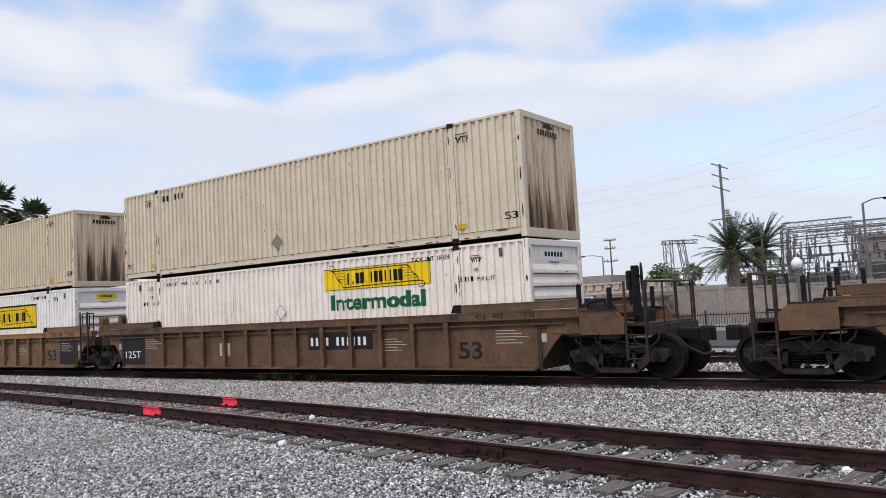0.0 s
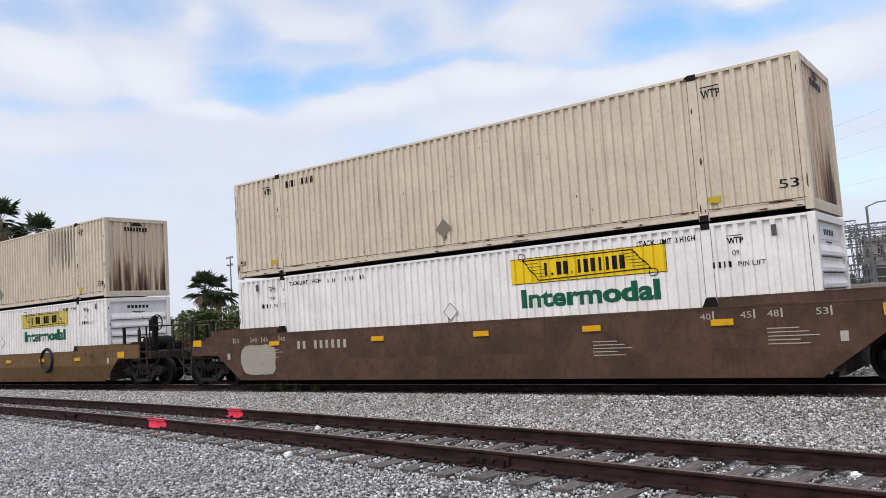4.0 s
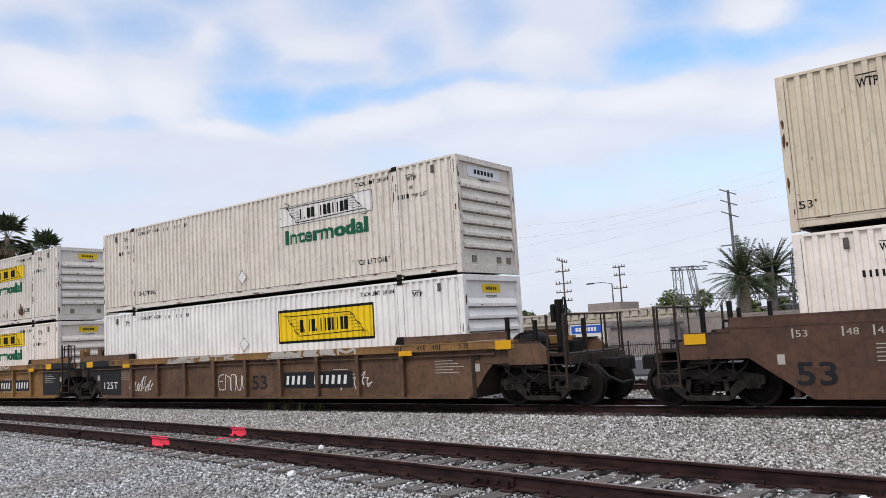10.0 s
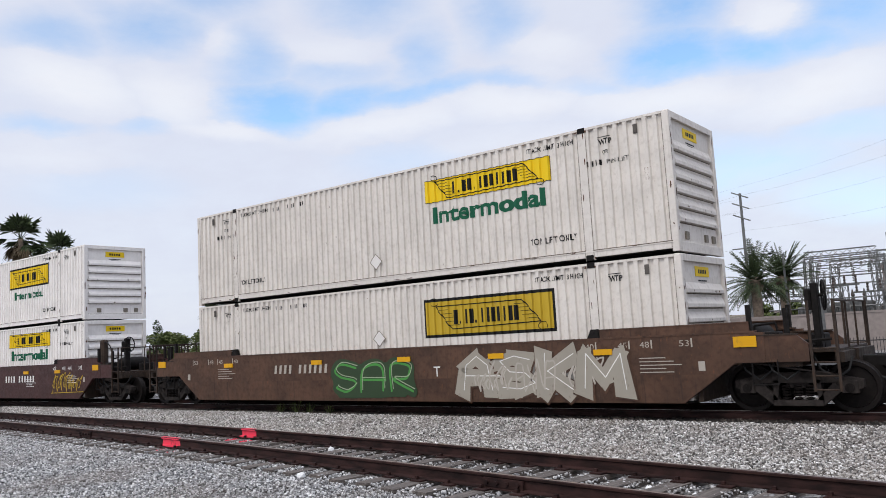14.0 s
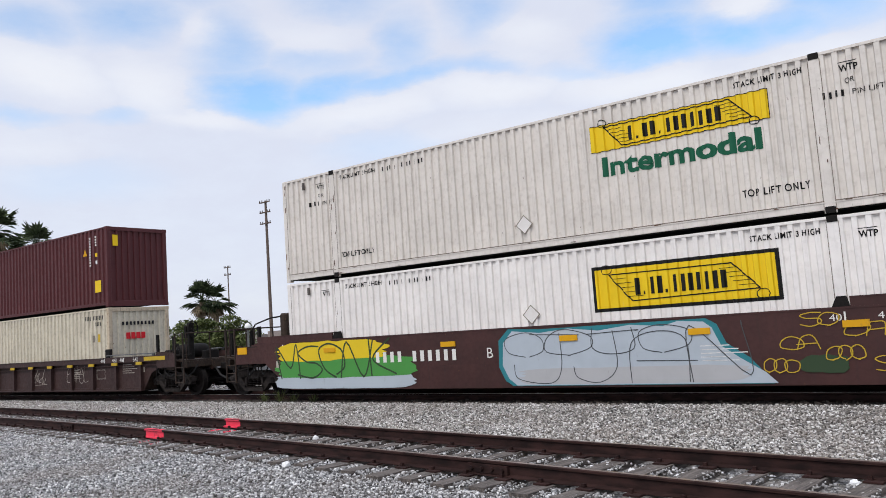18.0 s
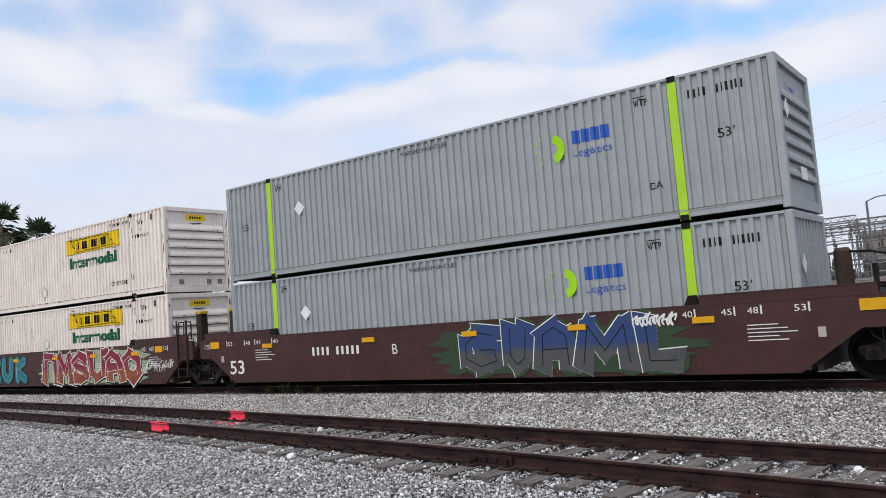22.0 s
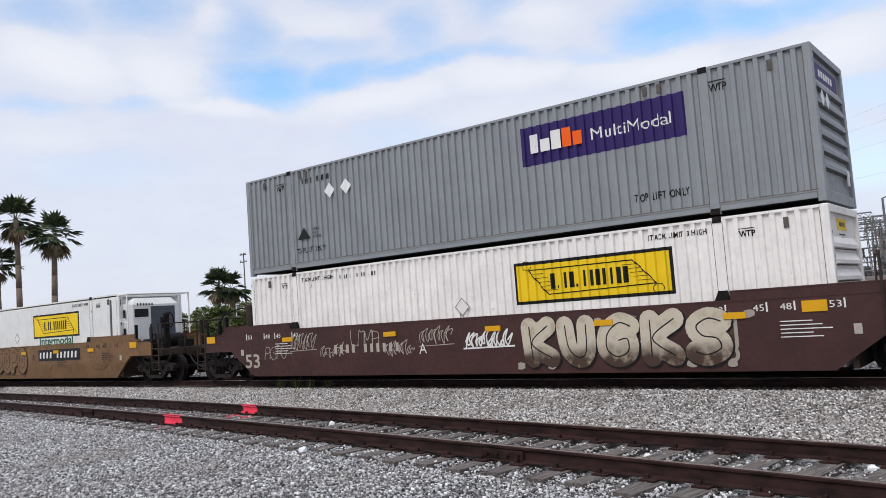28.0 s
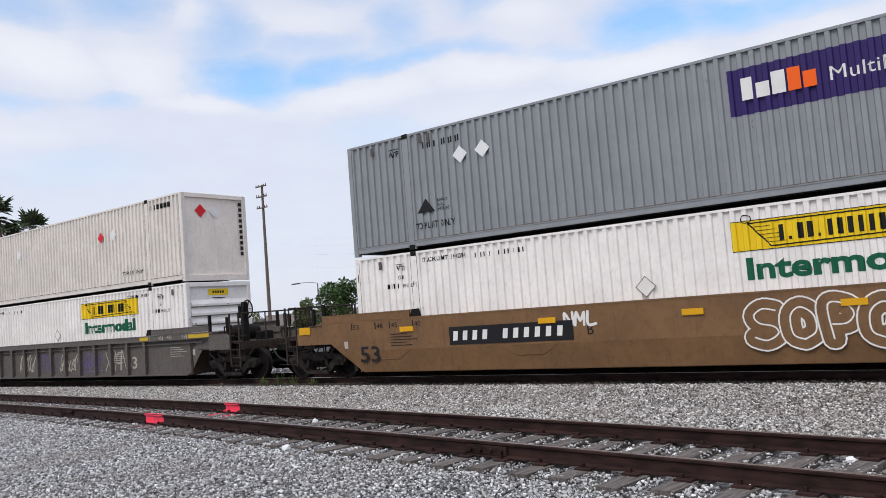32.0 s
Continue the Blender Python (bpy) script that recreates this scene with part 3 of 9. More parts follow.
def container(name, feet, paint, label, end="ribs", end_paint=None, post_paint=None, mid_post=None, smooth_side=False):
    """A container: origin under its middle, front towards +x, seen side towards -y."""
    s = Box(feet)
    root = tagged(new(name), label, "container", "containers on the train")
    hl, y, h = s.l / 2, s.y, s.h
    end_paint, post_paint = end_paint or paint, post_paint or paint
    spans = [(-hl + 0.12, -6.18), (-6.01, 6.01), (6.18, hl - 0.12)] if feet == 53 else [(-hl + 0.14, hl - 0.14)]

    panels = spans
    if smooth_side:
        panels = [(a + (b - a) * i / k + 0.004, a + (b - a) * (i + 1) / k - 0.004) for a, b in spans for k in [max(1, round((b - a) / 1.22))] for i in range(k)]

    def side(flip, a, b):
        if smooth_side:
            m = Mesh().box(a, b, y + 0.006, y + 0.03, s.sill, h - 0.10)
        else:
            m = corrugated(a, b, s.sill, h - 0.05, y + 0.006, pitch=0.22 if feet == 53 else 0.278)
        return m.mirrored(1) if flip else m

    for flip in (False, True):
        for a, b in panels:
            piece("side_panel", shared(("side_panel", feet, smooth_side, flip, round(a, 2)), lambda: side(flip, a, b)), paint, root)
        q = -1 if flip else 1
        ya, yb = sorted((y * q, (y + 0.09) * q))
        piece("top_rail", shared(("top_rail", feet, flip), lambda: Mesh().box(-hl + 0.148, hl - 0.148, ya, yb, h - 0.058, h - 0.006)), paint, root)
        piece("bottom_rail", shared(("bottom_rail", feet, flip), lambda: Mesh().box(-hl + 0.1, hl - 0.1, *sorted(((y + 0.004) * q, (y + 0.09) * q)), 0.065, s.sill)
              .box(-hl + 0.1, hl - 0.1, *sorted((y * q - 0.006 * q, (y + 0.02) * q)), s.sill - 0.03, s.sill + 0.004)), paint, root)
        for sx in (-1, 1):
            xa, xb = sorted((sx * hl, sx * (hl - 0.15)))
            piece("corner_post", shared(("corner_post", feet, flip, sx), lambda: Mesh().box(xa, xb, *sorted((y * q, (y + 0.15) * q)), 0.0, h, 0.014)), post_paint, root)
            if feet == 53:
                piece("lift_post", shared(("lift_post", flip, sx), lambda: Mesh().box(sx * 6.096 - 0.1, sx * 6.096 + 0.1, *sorted((y * q - 0.002 * q, (y + 0.08) * q)), 0.0, h, 0.012)),
                      mid_post or paint, root)
            for zc in (0.0, h - 0.112):
                xc = sx * (6.096 if feet == 53 else hl - 0.085)
                piece("corner_casting", shared(("corner_casting", feet), lambda: casting_mesh(y)), "steel" if feet == 53 else post_paint, root,
                      at=Matrix.Translation((xc, 0, zc)) @ Matrix.Diagonal((1, q, 1, 1)))
    piece("roof", shared(("roof", feet), lambda: Mesh().box(-hl + 0.02, hl - 0.02, y + 0.03, -y - 0.03, h - 0.05, h - 0.012)), paint, root)
    piece("floor", shared(("container_floor", feet), lambda: Mesh().box(-hl + 0.1, hl - 0.1, y + 0.09, -y - 0.09, 0.05, 0.2)), "steel", root)
    # rear doors with their lock rods
    for sy in (-1, 1):
        door = piece("door", shared(("door", feet), lambda: Mesh().box(-hl + 0.03, -hl + 0.08, 0.02, -y - 0.16, 0.17, h - 0.12)), paint, root, at=Matrix.Diagonal((1, sy, 1, 1)))
        for k in (0.35, 0.95):
            piece("lock_rod", shared(("lock_rod", feet, k), lambda: Mesh().tube((-hl + 0.005, k, 0.08), (-hl + 0.005, k, h - 0.08), 0.017, n=6)), "galvanised", door)
    # front end wall
    for za, zb in ((0.0, 0.2), (h - 0.14, h)):
        piece("end_beam", shared(("container_end_beam", feet, za), lambda: Mesh().box(hl - 0.12, hl - 0.004, y + 0.15, -y - 0.15, za, zb, 0.01)), end_paint if end != "corrugated" else post_paint, root)
    if feet == 53:
        # thin dark lines along the sill and beside the posts
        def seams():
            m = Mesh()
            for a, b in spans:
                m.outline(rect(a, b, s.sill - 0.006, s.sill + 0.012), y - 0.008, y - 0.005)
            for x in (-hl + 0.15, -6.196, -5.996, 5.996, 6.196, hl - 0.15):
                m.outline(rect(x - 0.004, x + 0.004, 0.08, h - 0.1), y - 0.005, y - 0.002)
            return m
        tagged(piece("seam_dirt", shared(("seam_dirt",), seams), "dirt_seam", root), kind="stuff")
    if end == "corrugated":
        def wall():
            g = corrugated(y + 0.15, -y - 0.15, 0.2, h - 0.14, 0, 0.045, 0.25)
            m = Mesh()
            return m.add([(hl - 0.03 - q[1], q[0], q[2]) for q in g.v], g.f)
        piece("end_wall", shared(("corrugated_end", feet), wall), end_paint, root)
    else:
        piece("end_wall", shared(("flat_end", feet), lambda: Mesh().box(hl - 0.11, hl - 0.075, y + 0.15, -y - 0.15, 0.2, h - 0.14)), end_paint, root)
        if end == "ribs":
            for i in range(6):
                z = 0.62 + i * 0.30
                piece("rib", shared(("end_rib", feet), lambda: Mesh().add(
                    [(hl - 0.076, y + 0.17, -0.012), (hl - 0.076, -y - 0.17, -0.012), (hl - 0.004, -y - 0.22, 0.0), (hl - 0.004, y + 0.22, 0.0),
                     (hl - 0.004, y + 0.22, 0.07), (hl - 0.004, -y - 0.22, 0.07), (hl - 0.076, -y - 0.17, 0.21), (hl - 0.076, y + 0.17, 0.21)],
                    [(0, 1, 2, 3), (3, 2, 5, 4), (4, 5, 6, 7), (0, 3, 4, 7), (1, 6, 5, 2)])), end_paint, root, at=(0, 0, z))

            # shade under each rib and at two wall edges, put in as dark strips
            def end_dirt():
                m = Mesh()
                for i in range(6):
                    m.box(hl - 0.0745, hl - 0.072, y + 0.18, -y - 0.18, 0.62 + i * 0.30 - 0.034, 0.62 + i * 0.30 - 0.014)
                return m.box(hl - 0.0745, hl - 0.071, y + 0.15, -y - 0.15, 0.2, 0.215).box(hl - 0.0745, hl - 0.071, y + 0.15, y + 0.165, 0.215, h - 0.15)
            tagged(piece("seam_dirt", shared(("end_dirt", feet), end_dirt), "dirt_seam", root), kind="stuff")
    return root


def slot_marks(root, s):
    """Short dark vents and wear near the top rail."""
    for x in (-7.2, 7.35):
        piece("vent", shared(("vent",), lambda: Mesh().box(-0.045, 0.045, -0.012, 0.012, 0, 0.20).box(-0.03, 0.03, -0.018, 0.0, 0.02, 0.18)), "sooty", root, at=(x, s.y, s.h - 0.36))


def end_plate(root, s, z, width, height, material, bar, count):
    """A small panel with plain bars high on the front end."""
    x = s.l / 2 - 0.074
    piece("sign_panel", Mesh().box(x, x + 0.012, -width / 2, width / 2, z, z + height).data("sign_panel"), material, root)
    w = width * 0.62 / count
    m = Mesh()
    for i in range(count):
        a = -width * 0.31 + i * w
        m.box(x + 0.012, x + 0.014, a, a + w * 0.7, z + height * 0.3, z + height * 0.7)
    piece("sign_marking", m.data("sign_marking"), bar, root)


def profile_breaks(x0, x1):
    """Where the corrugation of a 53-foot wall changes slope between x0 and x1."""
    hl = Box(53).l / 2
    out = []
    for a, b in ((-hl + 0.12, -6.18), (-6.01, 6.01), (6.18, hl - 0.12)):
        n = round((b - a) / 0.22)
        p = (b - a) / n
        for i in range(n):
            out += [a + (i + k) * p for k in (0.36, 0.45, 0.89, 0.98)]
    return [x for x in out if x0 < x < x1]


def wall_depth(x):
    """How far the corrugated wall lies behind its crests at x."""
    hl = Box(53).l / 2
    for a, b in ((-hl + 0.12, -6.18), (-6.01, 6.01), (6.18, hl - 0.12)):
        if a <= x <= b:
            p = (b - a) / round((b - a) / 0.22)
            k = ((x - a) / p) % 1
            return 0.0 if k < 0.36 or k > 0.98 else DEPTH if 0.45 < k < 0.89 else DEPTH * ((k - 0.36) / 0.09 if k < 0.5 else (0.98 - k) / 0.09)
    return 0.0


def conformed(key, data, x, scale=1.0):
    """Flat marking bent onto the corrugation: data is drawn about x = 0, and set down at x."""
    key = ("conformed", key, round(x, 3), round(scale, 4))
    if key not in SHARED:
        bm = bmesh.new()
        bm.from_mesh(data)
        for v in bm.verts:
            v.co.x *= scale
        lo, hi = min(v.co.x for v in bm.verts), max(v.co.x for v in bm.verts)
        for b in profile_breaks(x + lo, x + hi):
            bmesh.ops.bisect_plane(bm, geom=bm.verts[:] + bm.edges[:] + bm.faces[:], dist=1e-5, plane_co=(b - x, 0, 0), plane_no=(1, 0, 0))
        for v in bm.verts:
            v.co.y += wall_depth(x + v.co.x)
        d = bpy.data.meshes.new(data.name)
        bm.to_mesh(d)
        bm.free()
        d.materials.clear()
        d.materials.append(None)
        SHARED[key] = d
    return SHARED[key]


SMOOTH_WALLS = set()      # containers with flat sides


def wall_letter(root, words, x, z, y, size, material="black", width=None, **style):
    """Lettering painted on the corrugated wall."""
    if root.name in SMOOTH_WALLS:
        return letter(root, words, x, z, y, size, material, width, **style)
    d = text_data(words, size, **style)
    k = width / text_width(d) if width else 1.0
    return piece("lettering", conformed((words, size, tuple(style.items())), d, x, k), material, root, at=(x, y, z))


def wall_bars(root, count, x, z, y, width, height, material="black", gap=0.5):
    ob = bars(root, count, x, z, y, width, height, material, gap)
    if root.name in SMOOTH_WALLS:
        return ob
    ob.data = conformed(("row", count, round(width, 3), round(height, 3), gap), ob.data, x)
    ob.material_slots[0].link = "OBJECT"
    ob.material_slots[0].material = M[material]
    return ob


def hull_panel(root, x0, x1, z0, z1, s, material, offset, name="logo_panel"):
    """A painted panel that follows the corrugation."""
    prof = [(x, wall_depth(x)) for x in [x0] + profile_breaks(x0, x1) + [x1]]
    m = Mesh()
    v = [(x, s.y + 0.006 + d - offset, z) for x, d in prof for z in (z0, z1)]
    m.add(v, [(2 * i, 2 * i + 2, 2 * i + 3, 2 * i + 1) for i in range(len(prof) - 1)])
    return piece(name, m.data(name), material, root)


def scroll_logo(root, s, x0, x1, z0, z1, panel, ink="black", border=False, flat=False):
    """Yellow freight panel with a drawn scroll and a row of plain black bars for the maker's name."""
    f = s.y - 0.002
    if flat:
        if border:
            sheet(root, "logo_border", rect(x0, x1, z0, z1), s.y + 0.006, ink)
        sheet(root, "logo_panel", rect(x0 + 0.09 * border, x1 - 0.09 * border, z0 + 0.07 * border, z1 - 0.07 * border), s.y + 0.002, panel)
    else:
        if border:
            hull_panel(root, x0, x1, z0, z1, s, ink, 0.003, "logo_border")
        b = 0.09 if border else 0.0
        hull_panel(root, x0 + b, x1 - b, z0 + b * 0.8, z1 - b * 0.8, s, panel, 0.006)
        if not border:
            m = Mesh()
            for a, c in ((rect(x0, x1, z1 - 0.012, z1), 0), (rect(x0, x1, z0, z0 + 0.012), 0), (rect(x0, x0 + 0.012, z0, z1), 0), (rect(x1 - 0.012, x1, z0, z1), 0)):
                m.outline(a, f - 0.004, f)
            piece("logo_outline", conformed(("outline", x0, x1, z0, z1), m.data("logo_outline"), 0), ink, root)
    w, h = x1 - x0, z1 - z0
    k = 0.6 if border else 0.8
    cx, cz = (x0 + x1) / 2, (z0 + z1) / 2
    a, hh = w * (0.30 if border else 0.33), h * k / 2
    m = Mesh()

    def line(p, q, t=0.012):
        (ax, az), (bx, bz) = p, q
        d = Vector((bx - ax, bz - az)).normalized() * t
        m.outline([(ax + d.y, az - d.x), (bx + d.y, bz - d.x), (bx - d.y, bz + d.x), (ax - d.y, az + d.x)], f - 0.004, f)
    tl, tr, br, bl = (cx - a - hh * 1.3, cz + hh), (cx + a - hh * 0.4, cz + hh), (cx + a + hh * 1.3, cz - hh * 0.8), (cx - a + hh * 0.4, cz - hh)
    for p, q in ((tl, tr), (tr, br), (br, bl), (bl, tl)):
        line(p, q)
    for i in range(1, 6):
        t = i / 6
        line((tl[0] + (bl[0] - tl[0]) * t, tl[1] + (bl[1] - tl[1]) * t), (tl[0] + (bl[0] - tl[0]) * t + a * 0.28, tl[1] + (bl[1] - tl[1]) * t), 0.005)
        line((tr[0] + (br[0] - tr[0]) * t - a * 0.28, tr[1] + (br[1] - tr[1]) * t), (tr[0] + (br[0] - tr[0]) * t, tr[1] + (br[1] - tr[1]) * t), 0.005)
    for c, sgn in ((tl, -1), (br, 1)):
        prev = None
        for i in range(11):
            g = i / 10 * math.tau * 1.1
            r = hh * 0.42
            p = (c[0] + sgn * (hh * 0.15) + math.cos(g) * r, c[1] - sgn * hh * 0.38 * (1 if sgn < 0 else -1) * -sgn + math.sin(g) * r * 0.8)
            if prev:
                line(prev, p, 0.008)
            prev = p
    d = m.data("scroll_drawing")
    piece("scroll_drawing", d if flat else conformed(("scroll", x0, x1, z0, z1, border), d, 0), ink, root)
    # plain upright bars in the place of the name
    m = Mesh()
    bw, bh = w * (0.50 if border else 0.54), h * (0.36 if border else 0.50)
    x = cx - bw / 2
    unit = bw / 12.0
    for wide, tall in ((0.55, 1), (0.3, 0.2), (0.55, 1), (0.55, 1), (0.3, 0.2), (0.5, 1), (0.5, 1), (0.5, 1), (0.5, 1), (0.5, 1), (0.55, 1), (0.6, 1)):
        m.outline(rect(x + unit * 0.1, x + unit * (0.1 + wide), cz - bh / 2, cz - bh / 2 + bh * tall), f - 0.006, f - 0.001)
        x += unit
    d = m.data("name_marking")
    tagged(piece("name_marking", d if flat else conformed(("name", x0, x1, z0, z1, border), d, 0), ink, root), kind="stuff")


CHIPPED = []


def carrier(paint, label, design, upper, panel="yellow", word="green", end_paint=None, flat=False, sign="small"):
    """White 53-foot container of the yellow-panel carrier. design: strip, box or boxword."""
    root = container("freight_container", 53, paint, label, "ribs", end_paint, smooth_side=flat)
    if flat:
        SMOOTH_WALLS.add(root.name)
    s = Box(53)
    slot_marks(root, s)
    dz = -0.12 if upper else 0.03
    f = s.y - 0.002
    if design == "strip":
        scroll_logo(root, s, 1.62, 5.26, 2.02 + dz, 2.59 + dz, panel, "black")
        wall_letter(root, "Intermodal", 1.84, 1.50 + dz, f, 0.55, word, 3.24, bold=0.02)
    elif design == "box":
        scroll_logo(root, s, 1.37, 5.16, 1.49, 2.44, panel, "black", True, flat)
        if flat:
            letter(root, "Intermodal", 1.9, 1.2, f, 0.48, word, 2.75, bold=0.01)
    else:
        scroll_logo(root, s, 1.55, 5.2, 1.62, 2.50, panel, "black", True)
        wall_letter(root, "Intermodal", 2.1, 1.16, f, 0.46, word, 2.6, bold=0.01)
    wall_letter(root, "STACK LIMIT 3 HIGH", 4.66, h_top(0.20), f, 0.15, "black", 1.22, bold=0.004, spacing=1.22)
    wall_letter(root, "STACK LIMIT 3 HIGH", -5.85, h_top(0.20), f, 0.15, "black", 1.3, bold=0.004, spacing=1.22)
    wide_top_mark(root, 6.48, h_top(0.34), f, 0.3, 0.17)
    wide_top_mark(root, -6.7, h_top(0.34), f, 0.3, 0.17)
    if design == "strip":
        for x in (6.63, -6.55):
            wall_letter(root, "OR", x - 0.08, h_top(0.56), f, 0.14, "black", 0.16)
            wall_bars(root, 4, x - 0.45, h_top(0.78), f, 0.4, 0.12, "black", gap=0.6)
            wall_letter(root, "PIN LIFT", x + 0.03, h_top(0.78), f, 0.14, "black", 0.5)
    wall_bars(root, 4, -4.25, h_top(0.24), f, 0.5, 0.11, "char", gap=0.76)
    wall_bars(root, 6, -3.6, h_top(0.24), f, 0.78, 0.11, "char", gap=0.76)
    if upper:
        wall_letter(root, "TOP LIFT ONLY", 4.62, 0.50, f, 0.19, "black", 1.2, bold=0.004, spacing=1.22)
        wall_letter(root, "TOP LIFT ONLY", -5.9, 0.50, f, 0.19, "black", 1.2, bold=0.004, spacing=1.22)
    else:
        for x in (-2.0, 2.3, 5.6):
            piece("drip_hole", shared(("drip_hole",), lambda: Mesh().lathe([(0.02, -0.004), (0.02, 0.004)], axis="y", n=8)), "black", root, at=(x, s.y + 0.002, 0.72))
    frame_diamond(root, -0.15, 0.62 if upper else 1.55, 0.22, f)
    if upper and design != "strip":
        frame_diamond(root, -0.15, 2.0, 0.22, f)
    if sign == "small":
        end_plate(root, s, 2.46, 0.78, 0.21, "yellow", "black", 5)
    else:
        end_plate(root, s, 2.42, 1.45 if sign == "white" else 2.0, 0.28, "placard" if sign == "white" else "faded_yellow", "black", 6)
    end_marks(root, s, 700 + len(CHIPPED), {"rusty": 40, "dusty": 30, "cream": 22, "chalky": 22}.get(paint, 10))
    CHIPPED.append(root)
    chips(root, s, 900 + len(CHIPPED), {"white": 22, "reefer": 8, "cream": 60, "chalky": 50, "dusty": 70, "rusty": 90}.get(paint, 30), big={"dusty": 1.3, "rusty": 1.4, "cream": 1.2}.get(paint, 0.8))
    if paint in ("cream", "dusty", "rusty"):
        streaks(root, s, -5.9, 5.9, 0.5, 2.7, 6, 950 + len(CHIPPED), "pale_dirt")
    for yy in (-0.75, 0.35, 0.8):
        piece("data_plate", shared(("data_plate",), lambda: Mesh().box(-0.072, -0.03, 0, 0.16, 0.27, 0.43)), "placard_old", root, at=(s.l / 2 - 0.006, yy, 0))
    return root


def chips(root, s, seed, count, material="rust_run", big=1.0):
    """Rust and knocks where paint has broken: along the sill, the posts and the lifting points."""
    rnd = random.Random(seed)
    m = Mesh()
    hl, y, h = s.l / 2, s.y, s.h
    for i in range(count):
        k = rnd.random()
        if k < 0.40:
            cx, cz, w, t = rnd.uniform(-hl + 0.2, hl - 0.2), rnd.choice((0.09, s.sill - 0.02, s.sill - 0.01)), rnd.uniform(0.02, 0.16), rnd.uniform(0.006, 0.02)
        elif k < 0.66:
            cx, cz, w, t = rnd.choice((-hl + 0.05, -hl + 0.1, hl - 0.07, -6.14, -6.05, 6.05, 6.14)), rnd.uniform(0.1, h - 0.1), rnd.uniform(0.008, 0.025), rnd.uniform(0.03, 0.16)
        elif k < 0.82:
            cx, cz, w, t = rnd.choice((-6.1, 6.1)) + rnd.uniform(-0.14, 0.14), rnd.choice((0.06, h - 0.08)) + rnd.uniform(-0.03, 0.04), rnd.uniform(0.02, 0.07), rnd.uniform(0.015, 0.04)
        else:
            p = 12.02 / 55
            cx, cz, w, t = -6.01 + (rnd.randrange(55) + 0.14) * p, rnd.uniform(0.3, h - 0.2), rnd.uniform(0.004, 0.011), rnd.uniform(0.006, 0.03)
        pts = [(cx + math.cos(g * math.tau / 7) * w * big * rnd.uniform(0.5, 1.1), cz + math.sin(g * math.tau / 7) * t * big * rnd.uniform(0.5, 1.2)) for g in range(7)]
        m.outline(pts, y - 0.0035 - (0.004 if k < 0.66 else 0), y + 0.002)
    return tagged(piece("rust_chipping", m.data("rust_chipping"), material, root), kind="stuff")


def end_marks(root, s, seed, count):
    """Rust runs and knocks on the front end, and its small lines of print."""
    rnd = random.Random(seed)
    m, x = Mesh(), s.l / 2
    for i in range(count):
        if rnd.random() < 0.5:
            cy, cz, w, t, d = rnd.choice((-1, 1)) * rnd.uniform(1.17, 1.27), rnd.uniform(0.2, 2.6), rnd.uniform(0.01, 0.03), rnd.uniform(0.03, 0.2), 0.002
        else:
            cy, cz, w, t, d = rnd.uniform(-1.0, 1.0), 0.655 + 0.3 * rnd.randrange(6), rnd.uniform(0.01, 0.05), rnd.uniform(0.012, 0.04), -0.001
        p = [(x + d, cy + math.cos(g * math.tau / 7) * w * rnd.uniform(0.5, 1.1), cz + math.sin(g * math.tau / 7) * t * rnd.uniform(0.5, 1.2)) for g in range(7)]
        m.add(p, [tuple(range(7))])
    tagged(piece("rust_chipping", m.data("rust_chipping"), "rust_run", root), kind="stuff")
    m = Mesh()
    for z, w in ((2.36, 0.5), (2.305, 0.3)):
        m.box(x - 0.0735, x - 0.071, -w / 2, w / 2, z, z + 0.028)
    tagged(piece("notice_text", shared(("end_notice",), lambda: m), "char", root), kind="stuff")


def streaks(root, s, x0, x1, z0, z1, count, seed, material="placard_old"):
    """Dirt that has run down the wall from the top rail, on the crests."""
    rnd = random.Random(seed)
    m = Mesh()
    p = 12.02 / 55
    for i in range(count):
        a = -6.01 + (math.floor((rnd.uniform(x0, x1) + 6.01) / p) + rnd.uniform(0.02, 0.2)) * p
        w, b, top = rnd.uniform(0.018, 0.045), rnd.uniform(z0, (z0 + z1) / 2), z1 - rnd.uniform(0, 0.3)
        m.outline([(a + w * 0.35, b), (a + w * 0.55, b), (a + w, b + (top - b) * 0.5), (a + w * 0.6, top), (a + w * 0.35, top), (a, b + (top - b) * 0.45)], s.y + 0.0015, s.y + 0.0045)
    return tagged(piece("grime", m.data("grime"), material, root), kind="stuff")


def wide_top_mark(root, x, z, f, width, size):
    """The lifting code with a line over it."""
    wall_letter(root, "WTP", x, z, f, size, "black", width, bold=0.004)
    sheet(root, "code_line", rect(x, x + width, z + size * 0.86, z + size * 0.95), f, "black", 0.002)


def h_top(d):
    return 2.896 - 0.095 - d


def frame_diamond(root, x, z, r, y):
    """An empty placard frame: a thin diamond outline with a bleached middle."""
    m = Mesh()
    o, i = diamond(x, z, r), diamond(x, z, r * 0.9)
    for k in range(4):
        j = (k + 1) % 4
        m.outline([o[k], o[j], i[j], i[k]], y - 0.006, y)
    piece("placard_frame", m.data("placard_frame"), "placard_old", root)
    sheet(root, "placard_holder", i, y, "ghost", 0.003)


def diamond(x, z, r):
    return [(x, z - r), (x + r, z), (x, z + r), (x - r, z)]


